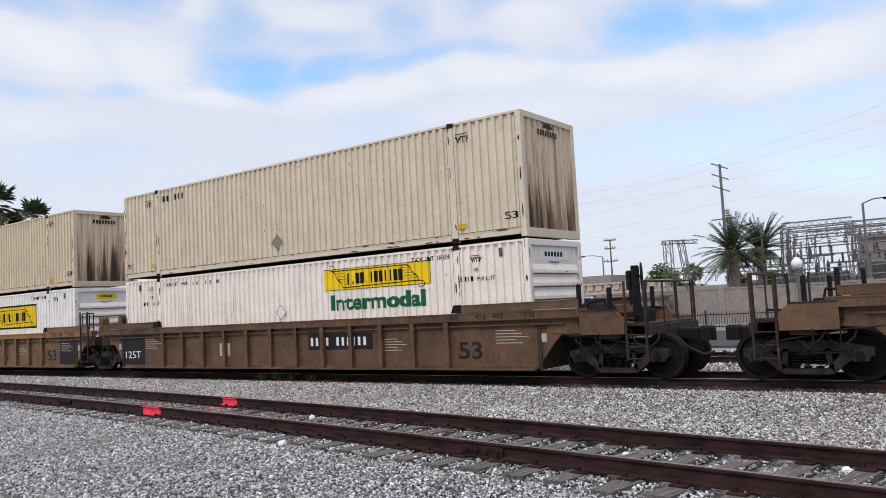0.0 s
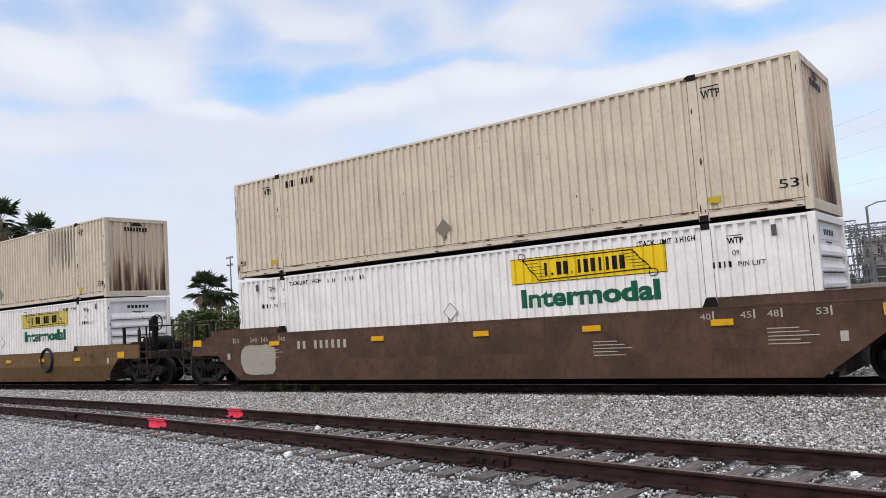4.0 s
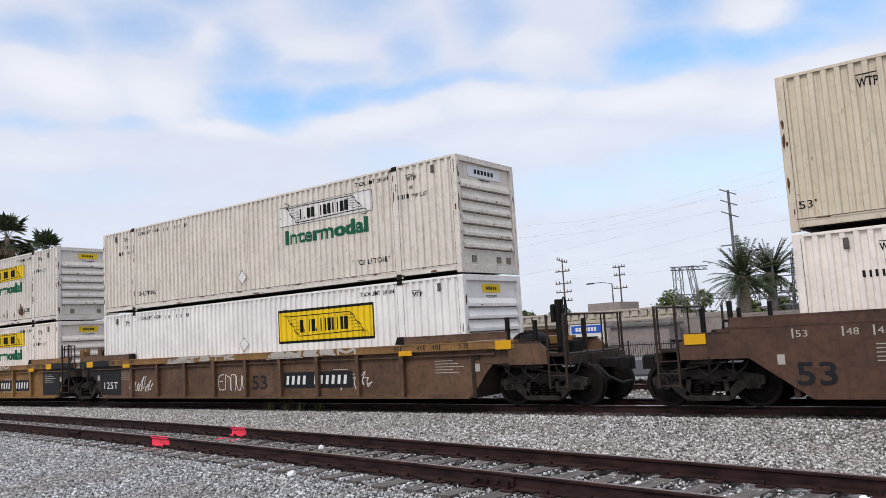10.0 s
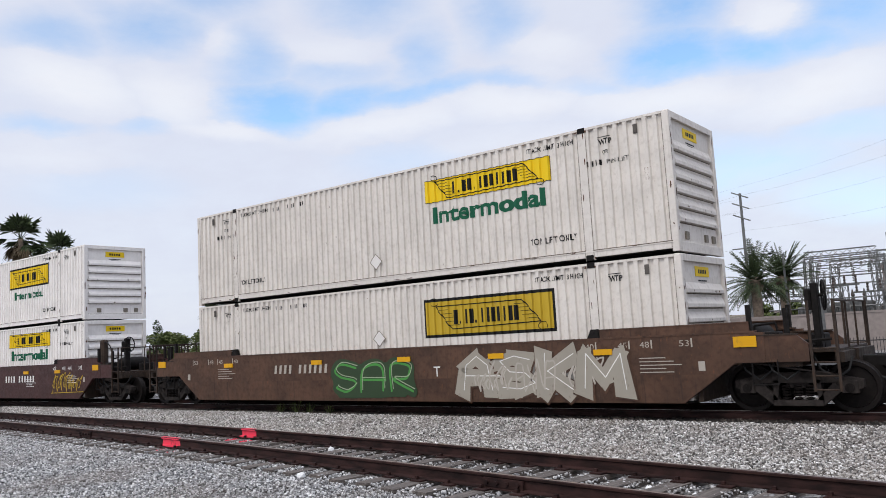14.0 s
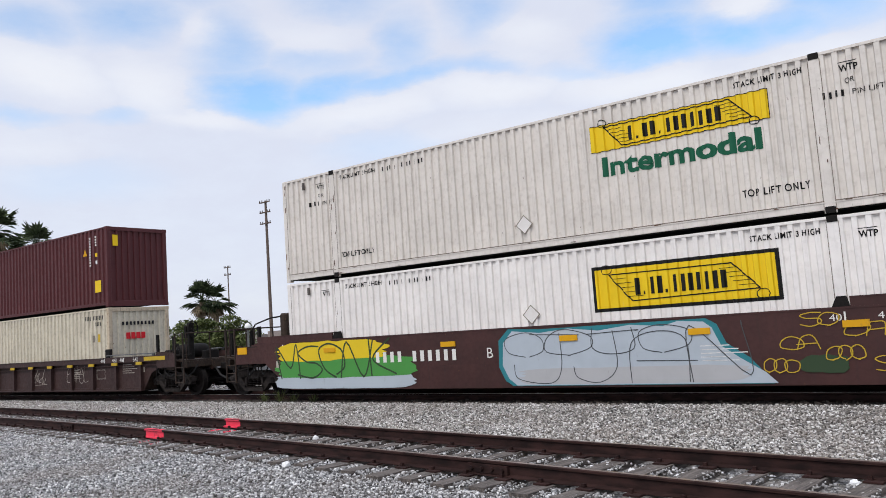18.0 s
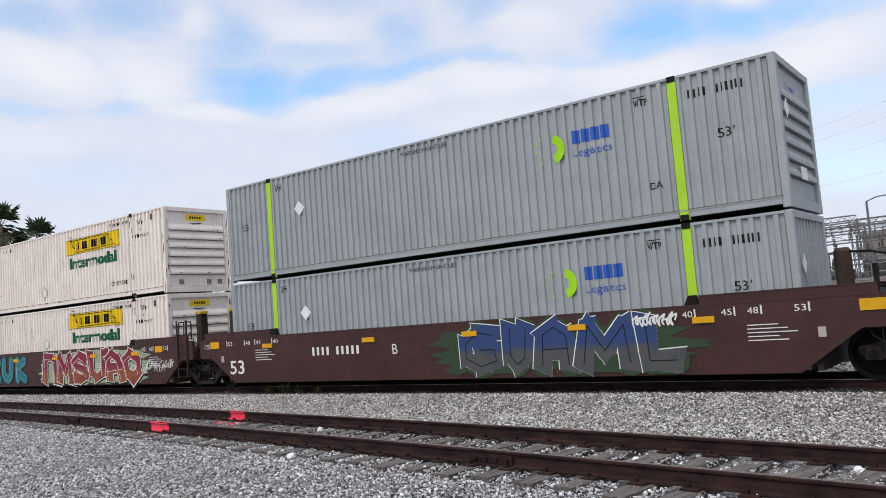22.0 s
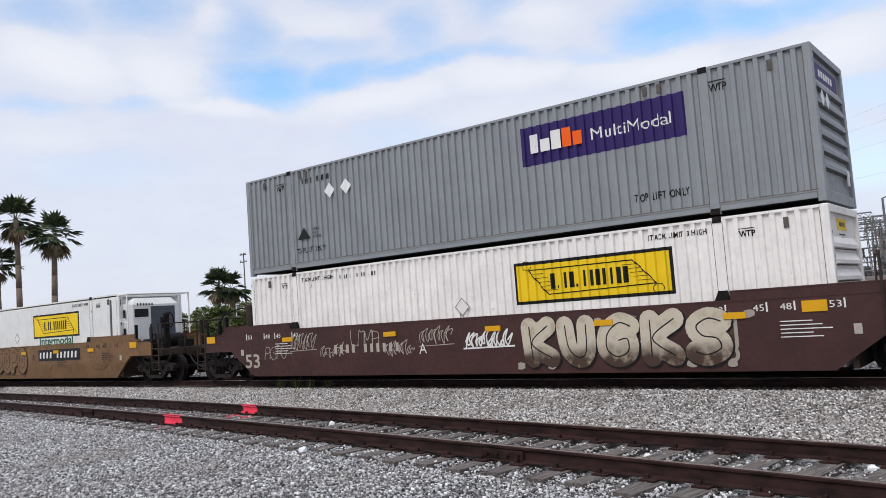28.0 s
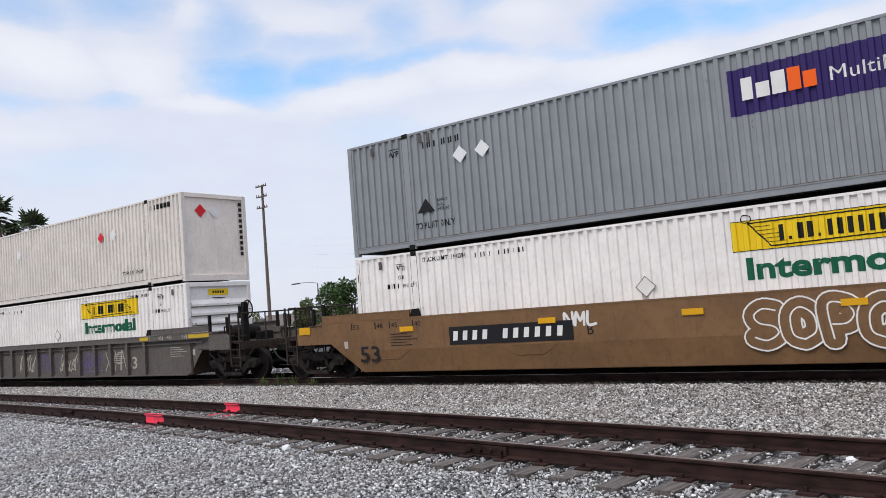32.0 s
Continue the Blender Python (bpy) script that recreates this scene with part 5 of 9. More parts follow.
def well_car(kind, paint, label, front, rear, trucks, brake=False, chord_paint=None, ladder_front=False, dark_end=False, low=0.0, fold=0.012):
    """A double-stack well car. Local origin on the rail head under its middle.
    kind: slab, rib or husky; front, rear: outer or shared; trucks: which ends carry one."""
    car = tagged(new("well_car"), label, "railway car", "cars of the train")
    ENDS[car.name] = (front, rear)
    chord_paint = chord_paint or paint
    Y = -1.45
    top = 1.36 if kind == "husky" else 1.52 - low
    half = 8.35 if kind == "husky" else 8.15
    if kind == "slab":
        def upper():
            m = Mesh().outline([(-9.55, 0.95), (-9.0, 0.95), (-8.72, 0.75), (8.72, 0.75), (9.0, 0.95), (9.55, 0.95), (9.55, 1.50 - low), (-9.55, 1.50 - low)], Y, Y + 0.10)
            return m
        def lower():
            m = Mesh().outline([(-7.95, 0.20), (7.95, 0.20), (8.72, 0.75), (-8.72, 0.75)], Y, Y + 0.08)
            m.v = [(x, y + fold * (0.75 - z) / 0.55, z) for x, y, z in m.v]
            return m
        both_sides("side_plate", ("slab", low), upper, paint, car)
        both_sides("lower_side_plate", ("slab", fold), lower, paint, car)
        both_sides("top_chord", ("slab", low), lambda: Mesh().box(-9.4, 9.4, Y - 0.008, Y + 0.16, 1.50 - low, 1.535 - low), chord_paint, car)
        both_sides("bottom_flange", ("slab",), lambda: Mesh().box(-7.95, 7.95, Y + 0.10, Y + 0.28, 0.185, 0.215), paint, car)
    else:
        c0 = top - 0.19
        pitch = {"rib": 1.05, "ribwide": 1.53, "husky": 1.51}[kind]
        ext = 9.5 if kind != "husky" else 10.0
        def web():
            return Mesh().outline([(-half, 0.22), (half, 0.22), (half + 0.45, 0.78), (ext - 0.7, 0.98), (ext, 1.0), (ext, c0 + 0.02), (-ext, c0 + 0.02), (-ext, 1.0), (-ext + 0.7, 0.98), (-half - 0.45, 0.78)], Y + 0.132, Y + 0.15)
        both_sides("side_web", (kind,), web, paint, car)
        both_sides("top_chord", (kind,), lambda: Mesh().box(-ext, ext, Y, Y + 0.2, c0, top - 0.012, 0.0).box(-ext, ext, Y - 0.012, Y + 0.03, top - 0.03, top), chord_paint, car)
        both_sides("ledge", (kind,), lambda: Mesh().box(-ext + 0.6, ext - 0.6, Y + 0.06, Y + 0.134, c0 - 0.13, c0 - 0.10), paint, car)
        both_sides("bottom_sill", (kind,), lambda: Mesh().box(-half, half, Y, Y + 0.16, 0.20, 0.24).box(-half, half, Y + 0.10, Y + 0.134, 0.24, 0.30), paint, car)
        n = int(half * 2 / pitch)
        for q in (-1, 1):
            for i in range(n + 1):
                x = (i - n / 2) * pitch
                if abs(x) > 6.75 and kind != "husky":
                    continue
                piece("rib", shared(("side_rib", kind, q), lambda: (lambda g: g if q < 0 else g.mirrored(1))(
                    Mesh().outline([(-0.05, 0.24), (0.05, 0.24), (0.065, c0), (-0.065, c0)], Y + 0.008, Y + 0.03).outline([(-0.05, 0.24), (-0.03, 0.24), (-0.03, c0), (-0.05, c0)], Y + 0.03, Y + 0.133).outline([(0.03, 0.24), (0.05, 0.24), (0.05, c0), (0.03, c0)], Y + 0.03, Y + 0.133))), paint, car, at=(x, 0, 0))
    # raised guide strips towards the ends
    if kind != "husky":
        for sx in (-1, 1):
            def strip():
                xa, xb = sorted((sx * 6.25, sx * 9.3))
                return Mesh().box(xa, xb, Y + 0.012, Y + 0.05, top + 0.012, top + 0.185).box(xa, xb, Y + 0.004, Y + 0.13, top + 0.165, top + 0.19)
            both_sides("guide_strip", (kind, sx, low), strip, paint, car)
            both_sides("lock_bracket", (kind, sx, low), lambda: Mesh().outline([(sx * 6.096 - 0.14, top + 0.01), (sx * 6.096 + 0.14, top + 0.01), (sx * 6.096 + 0.09, top + 0.2), (sx * 6.096 - 0.05, top + 0.2)], Y + 0.004, Y + 0.12), "steel", car)
    else:
        for sx in (-1, 1):
            both_sides("walkway_rail", (sx,), lambda: Mesh().box(*sorted((sx * 6.3, sx * 9.2)), Y - 0.01, Y + 0.35, top + 0.06, top + 0.09).box(*sorted((sx * 6.4, sx * 6.5)), Y + 0.05, Y + 0.1, top, top + 0.07).box(*sorted((sx * 9.0, sx * 9.1)), Y + 0.05, Y + 0.1, top, top + 0.07), "galvanised", car)
            both_sides("lock_bracket", ("husky", sx), lambda: Mesh().box(*sorted((sx * 6.14, sx * 6.42)), Y + 0.03, Y + 0.16, top, top + 0.3, 0.02), "steel", car)
    piece("floor_frame", shared(("floor_frame", kind), lambda: floor_mesh(half)), "steel", car)
    for sx, kind_end in ((1, front), (-1, rear)):
        if kind == "ribwide" and kind_end == "shared":
            both_sides("dark_chord_panel", (sx,), lambda: Mesh().box(*sorted((sx * 7.5, sx * 9.51)), Y - 0.015, Y + 0.01, c0 - 0.004, top + 0.002).outline(
                [(6.95, 0.26), (8.1, 0.26), (8.6, 0.8), (8.85, 0.985), (9.5, 1.0), (9.5, c0 - 0.006), (6.95, c0 - 0.006)] if sx > 0 else
                [(-8.1, 0.26), (-6.95, 0.26), (-6.95, c0 - 0.006), (-9.5, c0 - 0.006), (-9.5, 1.0), (-8.85, 0.985), (-8.6, 0.8)], Y + 0.1285, Y + 0.1315), "char", car)
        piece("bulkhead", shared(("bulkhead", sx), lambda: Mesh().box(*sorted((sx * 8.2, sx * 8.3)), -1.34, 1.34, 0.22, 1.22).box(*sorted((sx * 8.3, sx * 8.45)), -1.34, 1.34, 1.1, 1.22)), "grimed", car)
        if kind_end == "outer":
            outer_end(car, sx, paint, brake and sx == 1)
        else:
            shared_end(car, sx, paint, dark_end)
    for sx in trucks:
        truck(car, sx * (9.62 if kind == "husky" else 9.82 if (front if sx > 0 else rear) == "shared" else 9.95))
    if ladder_front:
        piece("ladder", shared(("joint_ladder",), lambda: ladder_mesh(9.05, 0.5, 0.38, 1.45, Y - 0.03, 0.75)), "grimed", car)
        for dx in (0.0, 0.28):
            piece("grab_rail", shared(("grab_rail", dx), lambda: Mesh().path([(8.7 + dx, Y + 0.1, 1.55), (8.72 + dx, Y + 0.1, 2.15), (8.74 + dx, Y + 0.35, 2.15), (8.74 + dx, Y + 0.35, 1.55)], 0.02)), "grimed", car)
    return car


def floor_mesh(half):
    m = Mesh().box(-half, half, -1.2, -0.95, 0.19, 0.225).box(-half, half, 0.95, 1.2, 0.19, 0.225)
    n = 12
    for i in range(n + 1):
        x = -half + 0.2 + (2 * half - 0.4) * i / n
        m.box(x - 0.12, x + 0.12, -1.33, 1.33, 0.20, 0.23)
    return m


def outer_end(car, sx, paint, brake):
    Y = -1.45
    def deck():
        m = Mesh().box(*sorted((sx * 8.3, sx * 10.9)), -0.42, 0.42, 0.86, 1.12)
        m.box(*sorted((sx * 9.1, sx * 10.75)), -1.3, 1.3, 1.10, 1.15)
        m.box(*sorted((sx * 9.7, sx * 10.15)), -1.36, 1.36, 0.86, 1.10)
        m.box(*sorted((sx * 10.7, sx * 10.85)), -1.36, 1.36, 0.92, 1.10)
        return m
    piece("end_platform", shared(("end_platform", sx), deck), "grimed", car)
    both_sides("end_gusset", (sx,), lambda: Mesh().outline([(9.3, 0.95), (10.3, 0.95), (10.3, 1.26), (10.12, 1.42), (9.3, 1.46)] if sx > 0 else
               [(-10.3, 0.95), (-9.3, 0.95), (-9.3, 1.46), (-10.12, 1.42), (-10.3, 1.26)], Y + 0.006, Y + 0.09), paint, car)
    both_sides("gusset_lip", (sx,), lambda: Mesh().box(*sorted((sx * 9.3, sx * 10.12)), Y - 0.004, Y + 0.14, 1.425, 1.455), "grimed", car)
    def coupling():
        m = Mesh().box(*sorted((sx * 10.85, sx * 11.35)), -0.11, 0.11, 0.78, 0.98, 0.02)
        m.box(*sorted((sx * 11.35, sx * 11.66)), -0.16, 0.12, 0.72, 1.02, 0.05)
        return m
    piece("coupler", shared(("coupler", sx), coupling), "steel", car)
    piece("air_hose", shared(("air_hose", sx), lambda: Mesh().path([(sx * 10.95, -0.35, 0.85), (sx * 11.2, -0.36, 0.6), (sx * 11.5, -0.3, 0.45), (sx * 11.7, -0.25, 0.5)], 0.03)), "rubber", car)
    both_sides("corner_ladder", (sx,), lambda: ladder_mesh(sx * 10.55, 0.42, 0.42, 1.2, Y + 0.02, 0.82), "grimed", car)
    both_sides("step", (sx,), lambda: Mesh().path([(sx * 9.3, Y + 0.02, 1.0), (sx * 9.3, Y - 0.01, 0.55), (sx * 9.75, Y - 0.01, 0.55), (sx * 9.75, Y + 0.02, 1.0)], 0.016), "steel", car)
    both_sides("end_post", (sx, 1), lambda: Mesh().box(*sorted((sx * 9.25, sx * 9.33)), Y + 0.05, Y + 0.13, 1.12, 2.02), "steel", car)
    both_sides("end_post", (sx, 2), lambda: Mesh().box(*sorted((sx * 9.85, sx * 9.93)), Y + 0.25, Y + 0.33, 1.12, 1.92), "steel", car)
    piece("crossover_rail", shared(("crossover_rail", sx), lambda: Mesh().path([(sx * 10.75, -1.3, 1.15), (sx * 10.75, -1.3, 2.0), (sx * 10.75, 1.3, 2.0), (sx * 10.75, 1.3, 1.15)], 0.022)
          .path([(sx * 10.75, 0.4, 1.15), (sx * 10.75, 0.4, 2.0)], 0.02).path([(sx * 10.75, -0.4, 1.15), (sx * 10.75, -0.4, 2.0)], 0.02)), "grimed", car)
    piece("air_reservoir", shared(("air_reservoir", sx), lambda: Mesh().lathe([(0.05, -0.62), (0.2, -0.55), (0.24, -0.4), (0.24, 0.4), (0.2, 0.55), (0.05, 0.62)], (sx * 8.95, 0.2, 1.42), "y", 16), True), "steel", car)
    piece("brake_pipe", shared(("brake_pipe", sx), lambda: Mesh().path([(sx * 8.8, -1.0, 1.3), (sx * 9.5, -1.05, 1.32), (sx * 10.4, -0.9, 1.2)], 0.03)), "steel", car)
    piece("brake_valve", shared(("brake_valve", sx), lambda: Mesh().box(*sorted((sx * 9.4, sx * 9.75)), -1.2, -0.85, 1.15, 1.5, 0.03)), "steel", car)
    piece("brake_cylinder", shared(("brake_cylinder", sx), lambda: Mesh().box(*sorted((sx * 10.0, sx * 10.3)), -0.2, 0.3, 1.15, 1.42, 0.03)), "steel", car)
    for k, (xa, ya) in enumerate(((9.0, -1.22), (9.5, -1.3), (10.3, -1.2))):
        piece("air_hose", shared(("end_hose", sx, k), lambda: Mesh().path([(sx * xa, ya, 1.1), (sx * (xa + 0.12), ya - 0.04, 0.8), (sx * (xa + 0.35), ya, 0.62), (sx * (xa + 0.55), ya + 0.08, 0.78), (sx * (xa + 0.6), ya + 0.2, 1.0)], 0.02)), "rubber", car)
    piece("brake_rod", shared(("end_rod", sx), lambda: Mesh().path([(sx * 8.5, -1.3, 1.0), (sx * 9.2, -1.32, 0.95), (sx * 10.6, -1.3, 0.72)], 0.018)), "cast", car)
    piece("slack_adjuster", shared(("slack_adjuster", sx), lambda: Mesh().tube((sx * 9.3, -1.1, 1.28), (sx * 10.1, -1.05, 1.3), 0.06, n=8).tube((sx * 10.1, -1.05, 1.3), (sx * 10.6, -1.0, 1.32), 0.025, n=6)), "steel", car)
    piece("hoop_rail", shared(("hoop_rail", sx), lambda: Mesh().path([(sx * 9.1, -0.7, 1.15), (sx * 9.2, -0.75, 1.62), (sx * 9.6, -0.8, 1.66), (sx * 9.7, -0.8, 1.2)], 0.025)), "steel", car)
    if paint == "oxide":
        piece("end_bollard", shared(("end_bollard", sx), lambda: Mesh().lathe([(0.15, 1.12), (0.15, 2.3), (0.11, 2.36)], (sx * 8.72, -0.85, 0), n=12)), "grimed", car)
        piece("hand_rail", shared(("bent_rail", sx), lambda: Mesh().path([(sx * 9.9, -1.2, 1.15), (sx * 9.9, -1.2, 1.85), (sx * 9.7, -1.15, 2.1), (sx * 9.2, -1.0, 2.25), (sx * 8.8, -0.9, 2.28)], 0.022)), "steel", car)
    if brake:
        stand = piece("brake_stand", shared(("brake_stand", sx), lambda: Mesh().box(*sorted((sx * 10.3, sx * 10.42)), -0.95, -0.75, 1.15, 2.35, 0.02).box(*sorted((sx * 10.2, sx * 10.3)), -1.0, -0.7, 1.85, 2.25, 0.03)), "steel", car)
        piece("brake_wheel", shared(("brake_wheel", sx), lambda: brake_wheel(sx)), "steel", stand)


def brake_wheel(sx):
    c = (sx * 10.5, -0.85, 2.12)
    m = Mesh().ring(c, (1, 0.35, 0), 0.27, 0.02, 20, 6).tube((sx * 10.42, -0.85, 2.12), c, 0.03)
    for k in range(5):
        a = k * math.tau / 5
        m.tube(c, (c[0] - 0.33 * 0.25 * math.cos(a), c[1] + math.cos(a) * 0.25, c[2] + math.sin(a) * 0.27), 0.012, n=5)
    return m


def shared_end(car, sx, paint, dark):
    Y = -1.45
    def beam():
        m = Mesh().outline([(8.3, 0.72), (9.62, 0.72), (9.62, 1.02), (9.0, 1.34), (8.3, 1.34)] if sx > 0 else [(-9.62, 0.72), (-8.3, 0.72), (-8.3, 1.34), (-9.0, 1.34), (-9.62, 1.02)], -0.5, 0.5)
        m.box(*sorted((sx * 9.15, sx * 9.55)), -1.36, 1.36, 0.98, 1.2)
        return m
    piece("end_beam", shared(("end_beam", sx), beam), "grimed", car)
    piece("connector", shared(("connector", sx), lambda: Mesh().box(*sorted((sx * 9.5, sx * 9.81)), -0.22, 0.22, 0.78, 0.98, 0.03)), "steel", car)
    tall = 2.38 if paint == "oxide" else 2.0
    px0 = 8.5 if paint == "oxide" and sx < 0 else 9.02
    for yy in () if dark else (-0.9,) if paint == "oxide" else (-0.9, 0.62):
        post = piece("guide_post", shared(("guide_post", sx, yy, tall), lambda: Mesh().box(*sorted((sx * px0, sx * (px0 + 0.26))), yy, yy + 0.07, 1.2, tall, 0.02).box(*sorted((sx * px0, sx * (px0 + 0.26))), yy + 0.21, yy + 0.28, 1.2, tall, 0.02)
                     .box(*sorted((sx * (px0 + 0.17), sx * (px0 + 0.25))), yy + 0.07, yy + 0.21, 1.2, tall - 0.1).box(*sorted((sx * (px0 - 0.02), sx * (px0 + 0.28))), yy - 0.02, yy + 0.3, 1.2, 1.42, 0.02)), "grimed" if paint == "oxide" else paint, car)
        if paint == "oxide":
            piece("post_cap", shared(("post_cap", sx, yy), lambda: Mesh().box(*sorted((sx * (px0 - 0.02), sx * (px0 + 0.28))), yy - 0.02, yy + 0.3, tall, tall + 0.09, 0.02)), "old_yellow", post)
    for k, (ya, dip) in enumerate(((-1.18, 0.62), (-1.05, 0.5), (-0.7, 0.7))):
        piece("air_hose", shared(("joint_hose", sx, k), lambda: Mesh().path([(sx * (8.75 + 0.1 * k), ya, 1.24), (sx * (8.95 + 0.1 * k), ya - 0.03, 0.95), (sx * (9.25 + 0.08 * k), ya, dip), (sx * (9.55 + 0.05 * k), ya + 0.04, dip + 0.12), (sx * 9.75, ya + 0.1, 0.98)], 0.022)), "rubber", car)
    piece("brake_rod", shared(("joint_rod", sx), lambda: Mesh().path([(sx * 8.4, -1.25, 1.05), (sx * 9.0, -1.25, 0.98), (sx * 9.55, -1.2, 0.62)], 0.018)), "cast", car)
    piece("uncoupling_lever", shared(("joint_lever", sx), lambda: Mesh().path([(sx * 8.9, -1.38, 1.42), (sx * 9.2, -1.38, 1.62), (sx * 9.5, -1.38, 1.62), (sx * 9.6, -1.36, 1.22)], 0.016)), "grimed", car)
    piece("pipe_run", shared(("pipe_run", sx), lambda: Mesh().path([(sx * 8.4, -0.9, 1.28), (sx * 9.3, -1.0, 1.25), (sx * 9.75, -0.85, 1.05)], 0.028)), "steel", car)


# ---- markings on the cars ----
FACE = {"slab": -1.456, "rib": -1.322, "ribwide": -1.322, "husky": -1.322}


def common_marks(car, kind, ink="white_print", tag="reflector", big="53", big_at=-7.9, big_ink=None, low=0.0, plate_at=-9.0):
    f = FACE[kind]
    c = f if kind == "slab" else -1.455
    zc = {"slab": 1.30, "rib": 1.37, "ribwide": 1.37, "husky": 1.2}[kind] - low
    for half, w in ((8.2, "53"), (7.38, "48"), (6.9, "45"), (6.15, "40")):
        for sx in (-1, 1):
            letter(car, w, sx * half + (0.05 if sx < 0 else -0.25), zc, c, 0.17, ink, 0.2)
            sheet(car, "length_mark", rect(sx * half - 0.015, sx * half + 0.015, zc - 0.02, zc + 0.15), c, ink)
    for x in () if kind == "rib" else (-6.55, 6.1) if kind == "ribwide" else [(k - 5) * 1.51 + 0.6 for k in range(11)] if kind == "husky" else (-6.55, -2.6, 0.6, 3.4, 6.1):
        sheet(car, "reflector", rect(x, x + (0.34 if kind == "husky" else 0.42), zc - 0.12, zc - (0.03 if kind == "husky" else 0.0)), c - 0.001, tag, 0.03)
    front, rear = ENDS[car.name]
    for x in () if kind in ("husky", "rib") else (plate_at if rear == "shared" else -10.18, 7.5 if front == "shared" else 9.0):
        sheet(car, "yellow_plate", rect(x, x + 0.42, zc - 0.06, zc + 0.14), c - 0.002, tag, 0.012)
    if big:
        letter(car, big, big_at, 0.46, f - 0.002, 0.56, big_ink or ink, 0.66, bold=0.008)
    m = Mesh()
    for i in range(5):
        m.outline(rect(0, 0.55 + 0.16 * ((i * 7) % 3), -0.07 * i, -0.07 * i + 0.018), -0.001, 0.001)
    for x, z in ((7.1, 1.08), (3.6, 0.95), (-6.9, 1.12)):
        tagged(piece("notice_text", shared(("notice_text",), lambda: m), "faded_print" if kind != "slab" else ink, car, at=(x, f - 0.002, z)), kind="stuff")
    for x in (-8.5, 8.3):
        sheet(car, "data_label", rect(x, x + 0.13, 0.82, 1.0), f - 0.001, "faded_print")


def number(car, kind, x, z, ink="white_print", first=4, second=6, height=0.25, width=2.5, backing=None, lean=0.15):
    f = FACE[kind] - 0.002
    if backing:
        sheet(car, "number_panel", rect(x - 0.1, x + width + 0.12, z - 0.1, z + height + 0.1), f, backing, 0.003)
    a = width * first / (first + second + 1)
    bars(car, first, x, z, f - 0.005, a, height, ink, 0.54, lean=lean)
    bars(car, second, x + a + width / (first + second + 1), z, f - 0.005, width * second / (first + second + 1), height, ink, 0.54, lean=lean)


STROKES = dict(
    hook=(((0.75, 1), (0.75, 0.3), (0.5, 0.02), (0.1, 0.1), (0.05, 0.3)), ((0.3, 0.98), (1, 0.98))),
    fork=(((0.2, 0), (0.2, 1)), ((0.2, 0.97), (0.95, 0.95)), ((0.05, 0.55), (0.8, 0.5))),
    loop=(((0.5, 0), (0.12, 0.2), (0.12, 0.75), (0.5, 1), (0.88, 0.75), (0.88, 0.25), (0.5, 0)),),
    cup=(((0.12, 1), (0.12, 0.3), (0.45, 0), (0.8, 0.2), (0.88, 1)),),
    gee=(((0.9, 0.9), (0.5, 1), (0.12, 0.7), (0.12, 0.25), (0.5, 0), (0.88, 0.15), (0.85, 0.5), (0.5, 0.48)),),
    zig=(((0.1, 0), (0.12, 1), (0.85, 0.05), (0.9, 1)),),
    snake=(((0.88, 0.9), (0.45, 1), (0.12, 0.8), (0.3, 0.55), (0.75, 0.45), (0.88, 0.2), (0.5, 0), (0.1, 0.1)),),
    tee=(((0.02, 0.95), (0.98, 1)), ((0.5, 1), (0.46, 0))),
    arch=(((0.1, 0), (0.15, 0.8), (0.5, 1), (0.82, 0.8), (0.9, 0)), ((0.12, 0.42), (0.88, 0.45))),
    kay=(((0.15, 1), (0.15, 0)), ((0.88, 1), (0.2, 0.5), (0.92, 0))),
    bowl=(((0.15, 0), (0.12, 1), (0.7, 0.98), (0.82, 0.72), (0.6, 0.5), (0.18, 0.48), (0.9, 0)),),
    pea=(((0.15, 0), (0.12, 1), (0.7, 0.98), (0.9, 0.72), (0.62, 0.45), (0.2, 0.42)),),
    em=(((0.05, 0), (0.12, 1), (0.5, 0.35), (0.88, 1), (0.95, 0)),),
    eee=(((0.88, 0.98), (0.2, 0.96), (0.15, 0.04), (0.88, 0)), ((0.15, 0.5), (0.75, 0.52))),
    ell=(((0.15, 1), (0.15, 0.03), (0.9, 0.05)),),
    cross=(((0.05, 1), (0.95, 0)), ((0.95, 1), (0.05, 0))),
    bridge=(((0.12, 0), (0.12, 1), (0.5, 0.98), (0.86, 0.85), (0.9, 0)),),
    post=(((0.5, 1), (0.5, 0.3)), ((0.5, 0.02), (0.5, 0.0))))


def rounded(pts, steps=5):
    """A smooth line through the points."""
    out = []
    n = len(pts)
    for i in range(n - 1):
        p0, p1, p2, p3 = (pts[max(0, min(n - 1, k))] for k in (i - 1, i, i + 1, i + 2))
        for k in range(steps):
            t = k / steps
            out.append(tuple(0.5 * (2 * p1[a] + (p2[a] - p0[a]) * t + (2 * p0[a] - 5 * p1[a] + 4 * p2[a] - p3[a]) * t * t + (3 * p1[a] - p0[a] - 3 * p2[a] + p3[a]) * t ** 3) for a in (0, 1)))
    return out + [pts[-1]]


